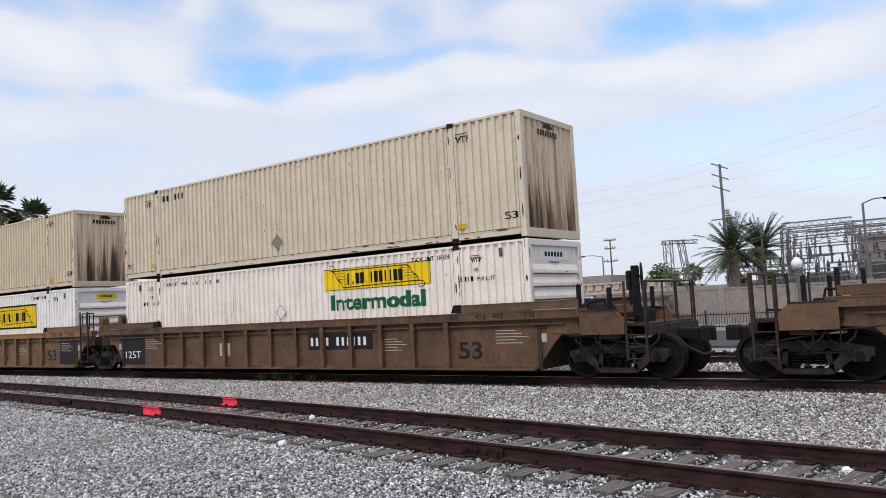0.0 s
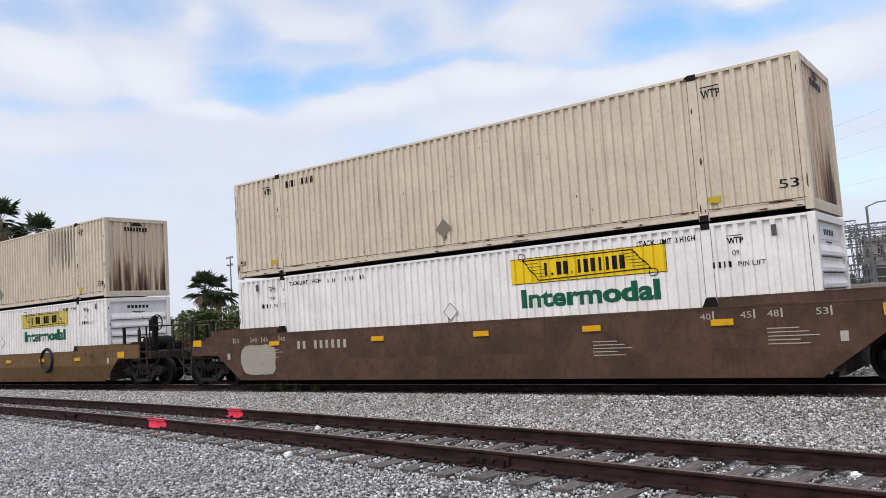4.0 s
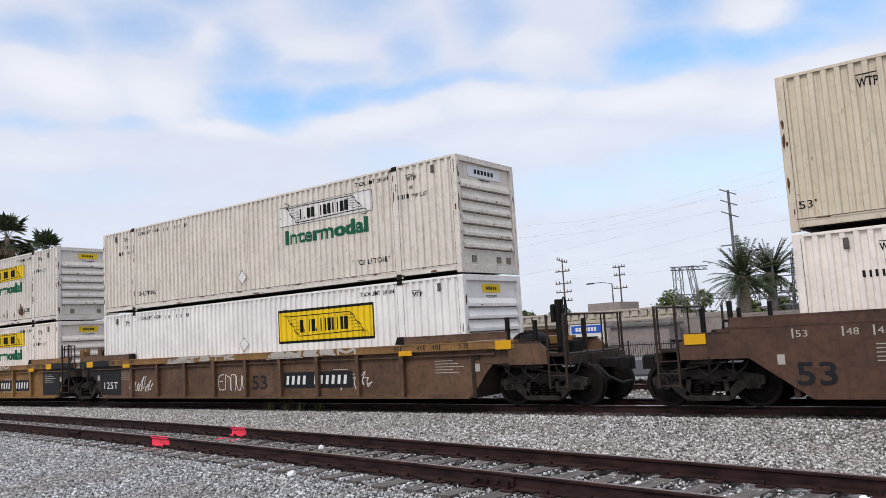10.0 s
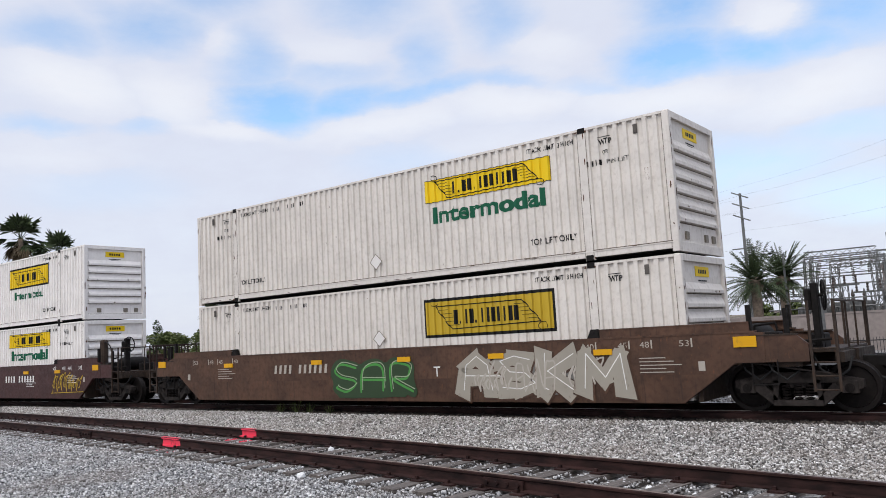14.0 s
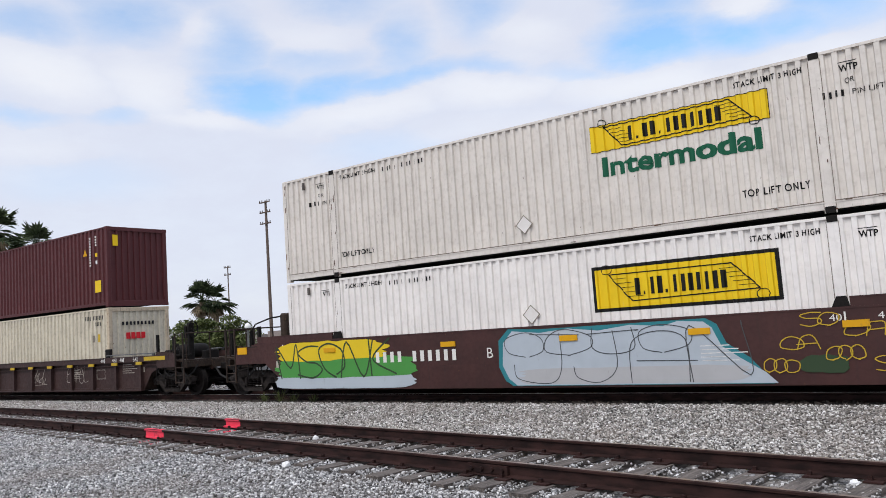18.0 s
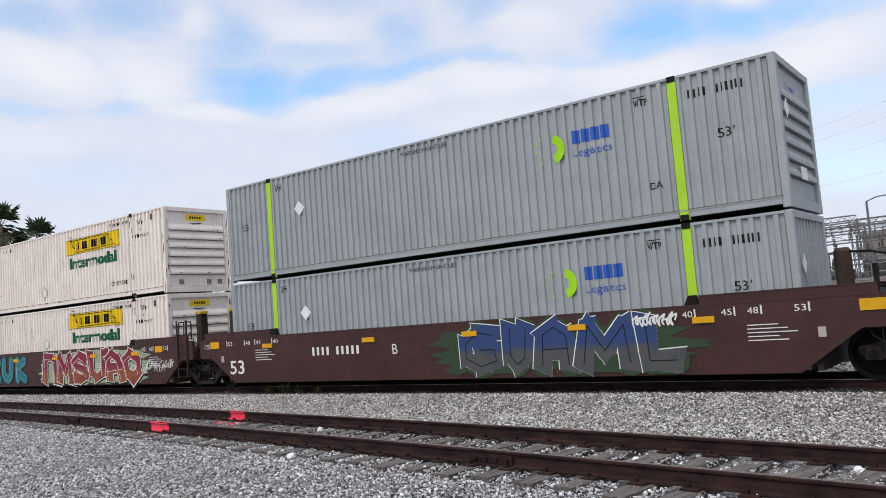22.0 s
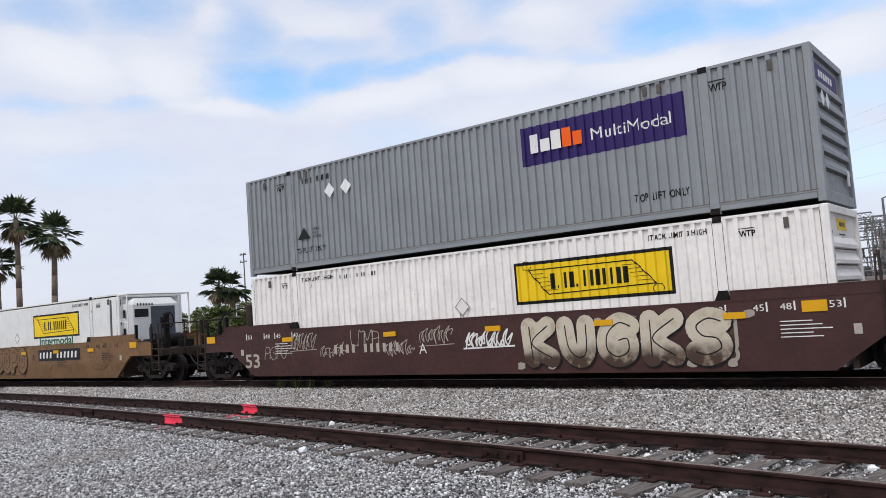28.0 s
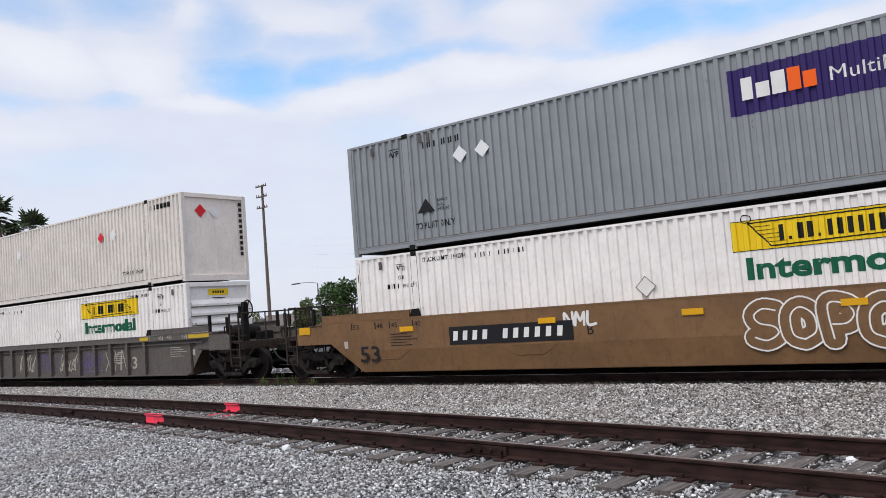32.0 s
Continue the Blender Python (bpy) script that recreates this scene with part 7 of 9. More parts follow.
# single sooty umber car
c = well_car("slab", "umber", "sooty umber slab-sided well car with pale graffiti", *SINGLE, True)
common_marks(c, "slab", "faded_print", big="")
patch(c, 81, -1.9, 1.2, 0.25, 1.2, "moss")
lettering_piece(c, 14, "snake arch bowl".split(), -1.8, 0.32, 3.0, 0.95, (("moss", 0.15, 0, 0), ("leafgreen", 0.03, 0, 0), ("mint", 0.012, 0.06, 0)), -1.461, 1.0)
patch(c, 82, 2.9, 6.2, 0.32, 1.2, "slate2", -1.457, 0.25, 40)
lettering_piece(c, 83, "arch snake kay em".split(), 2.5, 0.28, 4.3, 1.1, (("umber", 0.19, 0.02, 0), ("mud", 0.165, 0, 0), ("white_print", 0.01, 0.04, 0)), -1.460, 1.0, False, flare=1.4)
for k in range(3):
    scrawl(c, 200 + k, 3.0 + k * 1.1, 0.5, 1.0, 0.7, "faded_print", -1.462, 8, 0.03)
number(c, "slab", -4.2, 0.95, "faded_print", 4, 6, 0.24, 2.3, None)
letter(c, "T", 1.75, 0.8, -1.46, 0.35, "white_print")
unit(-253.54, c, carrier("chalky", WHITE_LABEL, "box", False, "old_yellow"), carrier("chalky", WHITE_LABEL, "strip", True))

# three oxide cars, sprayed all over
for i, x in enumerate((-277.11, -296.68, -316.26)):
    f, r, t = PACK[i]
    c = well_car("slab", "oxide", "oxide-red slab-sided well car with sprayed graffiti", f, r, t, i == 0, ladder_front=i > 0, dark_end=True)
    common_marks(c, "slab", "white_print", big="53" if i == 0 else "", big_at=-8.2, big_ink="faded_print")
    if i == 0:
        lettering_piece(c, 15, "snake snake loop".split(), -5.6, 0.36, 2.05, 1.06, (("navy", 0.20, 0.0, 0), ("sky", 0.175, 0, 0), ("navy", 0.010, 0.03, 0)), -1.460, 0.15, under=(("black", 0.23),))
        number(c, "slab", 1.7, 0.85, "white_print", 4, 6, 0.26, 2.75, None, 0)
        scrawl(c, 211, 5.9, 0.5, 2.3, 0.75, "old_yellow", thick=0.02, strokes=14)
        scrawl(c, 212, -3.4, 0.35, 2.0, 0.95, "slate", thick=0.03)
    elif i == 1:
        patch(c, 91, -8.4, 6.6, 0.22, 1.42, "char", -1.457, 0.1, 60)
        lettering_piece(c, 16, "em eee tee eee bowl".split(), -8.3, 0.26, 4.5, 1.1, (("black", 0.165, 0.015, 0), ("lilac_silver", 0.135, 0, 0), ("umber", 0.022, 0.0, 0), ("black", 0.012, -0.06, 0), ("sky", 0.010, 0.11, 0.5)), -1.460, 0.5, False, under=(("white_print", 0.20),), flare=1.3)
        wild_layers = (("black", 0.225, 0.02, 0), ("lilac_silver", 0.185, 0, 0), ("black", 0.020, -0.07, 0), ("umber", 0.022, 0.0, 0), ("sky", 0.012, 0.12, 0.55), ("white_print", 0.007, -0.12, 0.4))
        lettering_piece(c, 17, [("kay", 1.35), ("post", 0.6), ("snake", 1.2), ("arch", 1.15), ("snake", 0.7)], -3.75, 0.25, 5.1, 1.18, wild_layers, -1.460, 0.9, under=(("sky", 0.26), ("black", 0.245)))
        lettering_piece(c, 37, [("snake", 1.1), ("bridge", 1.15)], 1.2, 0.25, 2.5, 1.18, wild_layers, -1.460, 0.5, under=(("sky", 0.26), ("black", 0.245)))
        lettering_piece(c, 38, ["bowl"], 4.5, 0.25, 2.3, 1.18, wild_layers, -1.460, 0.3, under=(("sky", 0.26), ("black", 0.245)))
        piece("painted_ring", Mesh().lathe([(0.56, -1.4795), (0.56, -1.477)], (3.98, 0, 0.84), "y", 24).data("painted_ring"), "black", c)
        piece("painted_disc", Mesh().lathe([(0.50, -1.4825), (0.50, -1.480)], (3.98, 0, 0.84), "y", 24).data("painted_disc"), "umber", c)
        for a, b in ((3.83, 0.69), (4.13, 0.69), (3.83, 0.99), (4.13, 0.99)):
            sheet(c, "painted_spot", rect(a - 0.10, a + 0.10, b - 0.10, b + 0.10), -1.483, "sky", 0.002)
        patch(c, 92, 6.2, 7.3, 0.24, 0.66, "sky", -1.4595)
        for k in range(4):
            scrawl(c, 220 + k, 5.4 + 0.7 * k, 0.8 + 0.15 * (k % 2), 0.7, 0.4, "white_print" if k % 2 else "old_yellow")
    else:
        patch(c, 93, -8.6, -3.4, 0.22, 0.62, "haze", -1.4565, 0.05, 40)
        patch(c, 94, -8.6, -3.3, 0.5, 1.05, "leafgreen", -1.4585, 0.1, 40)
        patch(c, 95, -8.6, -4.2, 0.95, 1.5, "lemon", -1.4605, 0.18, 40)
        lettering_piece(c, 31, "em snake loop zig kay".split(), -8.4, 0.5, 4.3, 0.95, (("moss", 0.022, 0, 0),), -1.464, 1.2)
        number(c, "slab", -4.7, 0.86, "white_print", 4, 6, 0.26, 2.65, None, 0)
        sheet(c, "paint_halo", [(-0.65, 0.24), (4.9, 0.24), (4.5, 0.72), (4.1, 1.0), (3.95, 1.36), (3.75, 1.48), (0.1, 1.46), (-0.7, 1.5), (-0.97, 1.25), (-1.0, 0.66), (-0.85, 0.36)], -1.4565, "teal", 0.002)
        sheet(c, "paint_patch", [(-0.55, 0.25), (4.95, 0.25), (4.75, 0.45), (4.35, 0.7), (4.0, 0.95), (3.85, 1.3), (3.7, 1.42), (3.2, 1.46), (2.9, 1.38), (2.2, 1.44), (1.5, 1.36), (0.8, 1.44), (0.1, 1.38), (-0.6, 1.45), (-0.85, 1.2), (-0.9, 0.7), (-0.75, 0.4)], -1.457, "haze", 0.002, "pale blue sprayed fill with a slanted end")
        patch(c, 97, -0.6, 4.6, 0.26, 0.62, "chrome", -1.460, 0.12, 40)
        lettering_piece(c, 28, "loop loop cup loop".split(), -0.8, 0.86, 4.2, 0.56, (("slate", 0.009, 0, 0),), -1.4625, 0.8)
        lettering_piece(c, 29, [("hook", 1.3), ("hook", 1.1), ("arch", 1.2), ("zig", 0.9)], -0.5, 0.28, 4.9, 1.05, (("slate", 0.009, 0, 0),), -1.4645, 1.0)
        for k in range(9):
            lettering_piece(c, 240 + k, ("loop loop loop", "loop arch", "snake loop")[k % 3].split(), 4.75 + 0.36 * k, 0.42 + 0.2 * ((k * 2) % 5), 0.55, 0.26, (("old_yellow", 0.009, 0, 0),), -1.460 - 0.0015 * k, 1.2, crowd=1.5)
        patch(c, 98, 5.3, 6.2, 0.4, 0.74, "moss", -1.4575, 0.25)
        letter(c, "B", -1.3, 0.88, -1.46, 0.34, "white_print")
    low = carrier(("white", "chalky", "white")[i], WHITE_LABEL, "box" if i == 2 else "strip", False)
    up = carrier(("white", "chalky", "chalky")[i], WHITE_LABEL if i == 0 else "aged white ribbed container with soot streaks", "boxword" if i == 0 else "strip", True)
    if i == 1:
        streaks(up, Box(53), -3.0, 0.6, 0.3, 2.72, 40, 71, "soot")
        streaks(up, Box(53), -2.4, 0.1, 0.4, 2.3, 16, 72, "soot")
        streaks(up, Box(53), -2.2, -0.4, 0.9, 1.9, 7, 73, "placard_old")
    unit(x, c, low, up)

# two dusty dark cars with sea containers
for i, x in enumerate((-339.95, -363.33)):
    c = well_car("husky", "dark_oxide", "dusty dark brown ribbed well car with yellow edge marks", *SINGLE, True)
    common_marks(c, "husky", "white_print", "old_yellow", big="53", big_at=-7.6, big_ink="faded_print" if i == 0 else "old_yellow")
    for sx in (-1, 1):
        sheet(c, "yellow_edge", rect(*sorted((sx * 8.6, sx * 9.8)), 1.2, 1.33), -1.456, "old_yellow")
    letter(c, "EMPTY LOAD", -8.85, 0.95, WEB - 0.005, 0.1, "white_print", 0.5)
    number(c, "husky", -5.95, 0.84, "white_print", 4, 6, 0.23, 3.1, None, 0)
    if i == 0:
        scrawl(c, 251, 0.6, 0.5, 1.1, 0.55, "faded_print", WEB - 0.006)
        scrawl(c, 261, 3.3, 0.5, 1.5, 0.6, "faded_print", WEB - 0.006)
    m = Mesh()
    for edge in (rect(5.4, 5.95, 0.62, 0.635), rect(5.4, 5.95, 0.935, 0.95), rect(5.4, 5.415, 0.635, 0.935), rect(5.935, 5.95, 0.635, 0.935)):
        m.outline(edge, WEB - 0.006, WEB - 0.003)
    piece("framed_notice", m.data("framed_notice"), "faded_print", c)
    sheet(c, "red_notice", rect(-8.0, -6.9, 0.27, 0.4), WEB - 0.003, "crimson")
    if i == 0:
        unit(x, c, sea_box("ivory", "ivory corrugated sea container with a red logo", "ivory", "rust_post"), sea_box("maroon", "maroon corrugated sea container with yellow labels", "maroon"))
    else:
        unit(x, c, sea_box("blue", "blue corrugated sea container with white emblem", "blue"), sea_box("ivory", "rust-streaked ivory sea container with a red logo", "ivory", "rust_post"))

# three oxide cars: light grey boxes, then white ones
for i, x in enumerate((-387.04, -406.54, -426.23)):
    f, r, t = PACK[i]
    c = well_car("slab", "oxide", "oxide-red slab-sided well car with painted blocks and graffiti", f, r, t, i == 0, ladder_front=i > 0)
    common_marks(c, "slab", "white_print", big="53", big_at=(-8.1, -7.75, -8.15)[i])
    if i == 0:
        number(c, "slab", -4.5, 0.9, "white_print", 4, 5, 0.22, 1.85, None, 0)
        letter(c, "125 T", -9.3, 1.24, -1.46, 0.2, "white_print")
        patch(c, 111, -0.7, 6.5, 0.24, 1.35, "moss", -1.457, 0.3, 50)
        lettering_piece(c, 18, [("gee", 1.2), ("cup", 0.8), ("arch", 1.0), ("em", 1.3), ("ell", 0.9)], 0.45, 0.30, 5.4, 1.14, (("white_print", 0.205, -0.01, 0), ("navy_grey", 0.195, 0, 0), ("black", 0.012, 0.0, 0)), -1.460, 0.5, False, under=(("moss", 0.27),), flare=1.25)
        letter(c, "B", -1.6, 0.85, -1.46, 0.36, "white_print")
        scrawl(c, 298, 4.9, 1.18, 0.9, 0.28, "white_print", -1.485, thick=0.03)
    elif i == 1:
        lettering_piece(c, 19, "snake eee cup kay".split(), -6.0, 0.32, 4.55, 1.1, (("black", 0.225, 0, 0), ("teal", 0.195, 0, 0), ("black", 0.014, 0.03, 0), ("haze", 0.008, -0.1, 0.4)), -1.460, 0.7)
        patch(c, 112, -0.7, 7.4, 0.2, 1.5, "mint", -1.457, 0.2, 60)
        lettering_piece(c, 20, "bridge em snake cup arch loop".split(), -0.2, 0.26, 6.9, 1.2, (("black", 0.205, 0.03, 0), ("white_print", 0.185, 0, 0), ("red_rust", 0.155, 0, 0), ("white_print", 0.008, -0.09, 0.3)), -1.460, 1.0, False, flare=1.5)
        for k in range(5):
            scrawl(c, 270 + k, 5.9 + 0.5 * k, 0.7 - 0.1 * (k % 2), 0.6, 0.3, "white_print", thick=0.012)
    else:
        sheet(c, "paint_patch", [(-7.5, 0.95), (-7.3, 0.62), (-6.3, 0.48), (-6.2, 0.28), (-5.6, 0.28), (-5.3, 0.5), (-4.2, 0.55), (-3.9, 0.7), (-3.95, 0.92), (-4.6, 0.98), (-6.2, 0.98), (-6.5, 1.3), (-6.85, 1.38), (-7.1, 1.05)], -1.458, "roller", 0.002, "white rolled shape of paint")
        for k, (a, b, z0, z1) in enumerate(((-2.72, -2.1, 0.24, 1.4), (-3.25, -1.65, 0.52, 0.95), (-0.38, 0.38, 0.26, 1.42), (0.85, 1.45, 0.2, 1.5), (2.28, 3.08, 0.98, 1.3), (2.3, 3.05, 0.52, 0.84))):
            patch(c, 120 + k, a, b, z0, z1, "roller", -1.458 - 0.001 * k, 0.03, 40)
        patch(c, 130, 3.55, 5.65, 0.25, 1.45, "char", -1.4575, 0.08, 30)
        letter(c, "A", -1.15, 0.8, -1.46, 0.36, "white_print")
        number(c, "slab", -4.6, 0.92, "white_print", 4, 5, 0.22, 1.9, None, 0)
        scrawl(c, 282, 5.6, 0.4, 2.4, 0.8, "faded_print", thick=0.014, strokes=16)
    if i == 0:
        unit(x, c, logistics("light grey ribbed container with lime posts", "corrugated"), logistics("light grey ribbed container with lime posts and ribbed end", "ribs"))
    else:
        unit(x, c, carrier("cream" if i == 1 else "white", CREAM_LABEL if i == 1 else WHITE_LABEL, "strip", False), carrier("cream" if i == 1 else "white", CREAM_LABEL if i == 1 else WHITE_LABEL, "strip" if i == 1 else "boxword", True))

# three oxide cars with grey courier containers
for i, x in enumerate((-449.68, -469.26, -488.84)):
    f, r, t = PACK[i]
    c = well_car("slab", "oxide", "oxide-red slab-sided well car with sprayed tags", f, r, t, i == 0, ladder_front=i > 0)
    common_marks(c, "slab", "white_print", big="53", big_at=-8.3, big_ink="faded_print")
    number(c, "slab", -4.45, 0.8, "faded_print", 4, 6, 0.22, 2.45, None, 0)
    if i < 2:
        bars(c, 4, 1.2, 0.55, -1.46, 3.2, 0.4, "old_yellow", 0.2, "name_marking", 0.5)
        sheet(c, "swoosh_mark", [(1.1, 0.48), (3.9, 0.36), (4.1, 0.42), (1.4, 0.53)], -1.46, "old_yellow", 0.002)
        scrawl(c, 291 + i, -3.2, 0.75, 1.6, 0.5, "white_print", thick=0.035)
        scrawl(c, 295 + i, 3.6, 1.0, 1.5, 0.35, "white_print", thick=0.015)
        scrawl(c, 298 + i, 6.1, 0.5, 0.9, 0.6, "white_print", thick=0.015)
    else:
        lettering_piece(c, 21, "kay cup gee kay snake".split(), 1.55, 0.34, 4.7, 1.1, (("black", 0.235, 0.02, 0), ("cream_brown", 0.215, 0, 0), ("black", 0.014, 0, 0)), -1.460, 0.4)
        for k in range(14):
            patch(c, 400 + k, 1.4 + 0.39 * k, 1.62 + 0.39 * k, 0.28 + 0.9 * (k % 2), 0.46 + 0.9 * (k % 2), "mud", -1.4585, 0.3, 10)
        lettering_piece(c, 22, ["post"], 5.95, 0.4, 0.5, 0.9, (("mud", 0.14, 0, 0), ("umber", 0.07, 0, 0)), -1.461, 0.0)
        scrawl(c, 299, 0.0, 0.85, 1.3, 0.4, "white_print", thick=0.03)
        for k in range(6):
            scrawl(c, 300 + k, -7.4 + k * 1.2, 0.7 + 0.25 * (k % 2), 1.0, 0.45, "faded_print", thick=0.014)
        letter(c, "A", -1.45, 0.72, -1.46, 0.36, "white_print")
    if i == 1:
        low = green_end_box("white ribbed container with green corner posts")
    else:
        low = carrier("white" if i else "cream", WHITE_LABEL if i else CREAM_LABEL, "box" if i else "strip", False, sign="small" if i else "white")
    unit(x, c, low, courier(GREY_LABEL, False, i == 1))

# three sienna cars
for i, x in enumerate((-512.58, -531.98, -551.56)):
    f, r, t = PACK[i]
    c = well_car("slab", "sienna", "sienna-brown slab-sided well car with bubble graffiti", f, r, t, i == 0, ladder_front=i > 0, fold=0.075)
    common_marks(c, "slab", "char", big="53", big_at=-7.95, big_ink="char", plate_at=-8.72)
    if r == "shared":
        sheet(c, "dark_end_panel", [(-9.56, 0.955), (-9.0, 0.955), (-8.72, 0.755), (-8.27, 0.755), (-8.27, 1.495), (-9.56, 1.495)], -1.4535, "char", 0.003, "black painted end panel")
        letter(c, "125 T", -9.42, 1.24, -1.46, 0.21, "white_print")
    # weld seams and stiffener lines low on the plate
    for xa in (-7.0, -2.9, 2.6, 6.8):
        piece("weld_seam", shared(("weld_seam",), lambda: Mesh().path([(-0.75, -1.452, 0.76), (-0.35, -1.427, 0.52), (0.35, -1.427, 0.52), (0.75, -1.452, 0.76)], 0.008)), "sienna", c, at=(xa, 0, 0))
    if i == 0:
        lettering_piece(c, 23, BUBBLES, -1.9, 0.42, 2.9, 1.08, (("black", 0.235, 0, 0), ("sienna", 0.20, 0, 0), ("black", 0.014, 0, 0)), -1.460, 0.4, crowd=1.5)
        lettering_piece(c, 26, "zig em gee".split(), -5.9, 0.5, 1.4, 0.68, (("black", 0.15, 0, 0), ("hatch_white", 0.125, 0, 0), ("black", 0.016, 0, 0)), -1.460, 0.3)
        lettering_piece(c, 21, BUBBLES, -4.25, 0.86, 1.75, 0.5, (("black", 0.034, 0, 0),), -1.460, 0.6)
        lettering_piece(c, 22, "zig em ell".split(), -3.8, 0.34, 1.05, 0.38, (("black", 0.026, 0, 0),), -1.460, 0.6)
        sheet(c, "spray_line", [(-4.3, 0.76), (-2.45, 0.80), (-2.45, 0.825), (-4.3, 0.79)], -1.4605, "black", 0.002)
        scrawl(c, 326, -4.75, 0.95, 0.3, 0.22, "violet", thick=0.04)
        number(c, "slab", 2.2, 1.0, "white_print", 4, 6, 0.24, 3.15, "char")
        letter(c, "A", 1.55, 0.95, -1.46, 0.3, "char")
    elif i == 1:
        lettering_piece(c, 24, BUBBLES, -5.55, 0.38, 2.7, 1.06, (("black", 0.265, 0, 0), ("hatch_white", 0.23, 0, 0), ("char", 0.018, 0, 0)), -1.460, 0.45, crowd=1.7)
        lettering_piece(c, 24, BUBBLES, 2.7, 0.40, 2.4, 1.06, (("black", 0.265, 0, 0), ("hatch_white", 0.23, 0, 0), ("char", 0.018, 0, 0)), -1.460, 0.45, crowd=1.7)
        owner_mark(c, 0.35, 0.5, -1.459, 0.75, 1.95)
        lettering_piece(c, 27, "zig em gee".split(), -1.2, 0.6, 1.75, 0.6, (("white_print", 0.135, 0, 0), ("sienna", 0.018, 0, 0)), -1.460, 0.3)
        lettering_piece(c, 29, "zig em".split(), -2.3, 0.85, 0.75, 0.36, (("white_print", 0.035, 0, 0),), -1.460, 0.5)
        letter(c, "C", -1.5, 0.85, -1.461, 0.3, "char")
        lettering_piece(c, 21, BUBBLES, -7.15, 0.66, 1.2, 0.42, (("black", 0.026, 0, 0),), -1.460, 0.6)
    else:
        lettering_piece(c, 25, BUBBLES, 1.8, 0.46, 2.55, 0.94, (("white_print", 0.205, 0, 0), ("sienna", 0.175, 0, 0), ("white_print", 0.014, 0, 0)), -1.460, 0.4, crowd=1.5)
        number(c, "slab", -4.95, 0.9, "white_print", 4, 6, 0.22, 3.05, "char")
        letter(c, "B", -1.45, 0.9, -1.46, 0.3, "char")
        lettering_piece(c, 30, "zig em ell".split(), -2.0, 1.08, 0.8, 0.32, (("white_print", 0.03, 0, 0),), -1.460, 0.5)
    if i == 0:
        ride(reefer_box("smooth white refrigerated container with cooling unit"), x, LOWER_Z + 0.08)
        unit(x, c)
    else:
        unit(x, c, carrier("white", WHITE_LABEL, "strip", False), courier(GREY_LABEL, i == 1))

# last, a sooty ribbed car
c = well_car("rib", "sooty", "sooty grey-brown ribbed well car with sprayed letters", *SINGLE, True)
common_marks(c, "rib", "faded_print", big="53", big_at=4.5, big_ink="faded_print")
for k in range(5):
    scrawl(c, 350 + k, -3.2 + 1.6 * k, 0.45, 1.3, 0.7, ("faded_print", "violet")[k % 2], WEB - 0.009, 9, 0.03)
sheet(c, "yellow_edge", rect(8.3, 9.35, 1.36, 1.48), -1.463, "old_yellow")
sheet(c, "yellow_edge", rect(5.6, 6.1, 1.36, 1.48), -1.463, "old_yellow")
unit(-575.13, c, carrier("white", WHITE_LABEL, "strip", False), chemical_box("dusty white container with hazard placards"))

# ---- ground and tracks ----
def siding_y(x):
    """Centre line of the siding, which bends away from the main line."""
    x = max(x, -40.0)
    return 7.63 - 0.1647 * x - 0.00205 * x * x


def siding_turn(x):
    return math.atan(-0.1647 - 0.0041 * max(x, -40.0))


SIDING_TOP, RAIL_H = 0.10, 0.17


def ground_z(x, y):
    """Gravel level: almost flat, banked up to the main line."""
    if y > 14.6:
        return -0.17
    if y > 13.0:
        return -0.30 + 0.13 * (y - 13.0) / 1.6
    d = siding_y(x) - y
    if abs(d) < 1.6:
        return -0.135
    if d < 0:
        return -0.135 - 0.165 * min(1.0, (-d - 1.6) / 0.9)
    return -0.12 - 0.04 * min(1.0, (d - 1.6) / 1.5)


def ground_sheet():
    xs = [-700, -300, -150, -90] + [-60 + i * 1.0 for i in range(71)] + [20, 60, 150, 500]
    ys = [-300, -100, -40, -15, -5, 0, 2] + [3 + i * 0.4 for i in range(34)] + [17.5, 20, 24, 30, 60, 120, 400]
    m = Mesh()
    v = [(x, y, ground_z(x, y) - 0.025 + (0.012 * noise.noise(Vector((x * 1.7, y * 1.7, 0))) if -60 < x < 11 and 3 < y < 17 else 0)) for y in ys for x in xs]
    n = len(xs)
    f = [(j * n + i, j * n + i + 1, (j + 1) * n + i + 1, (j + 1) * n + i) for j in range(len(ys) - 1) for i in range(n - 1)]
    return m.add(v, f)


tagged(piece("ground", ground_sheet().data("ground", True), "bed"), "bed of crushed grey ballast", kind="structure")


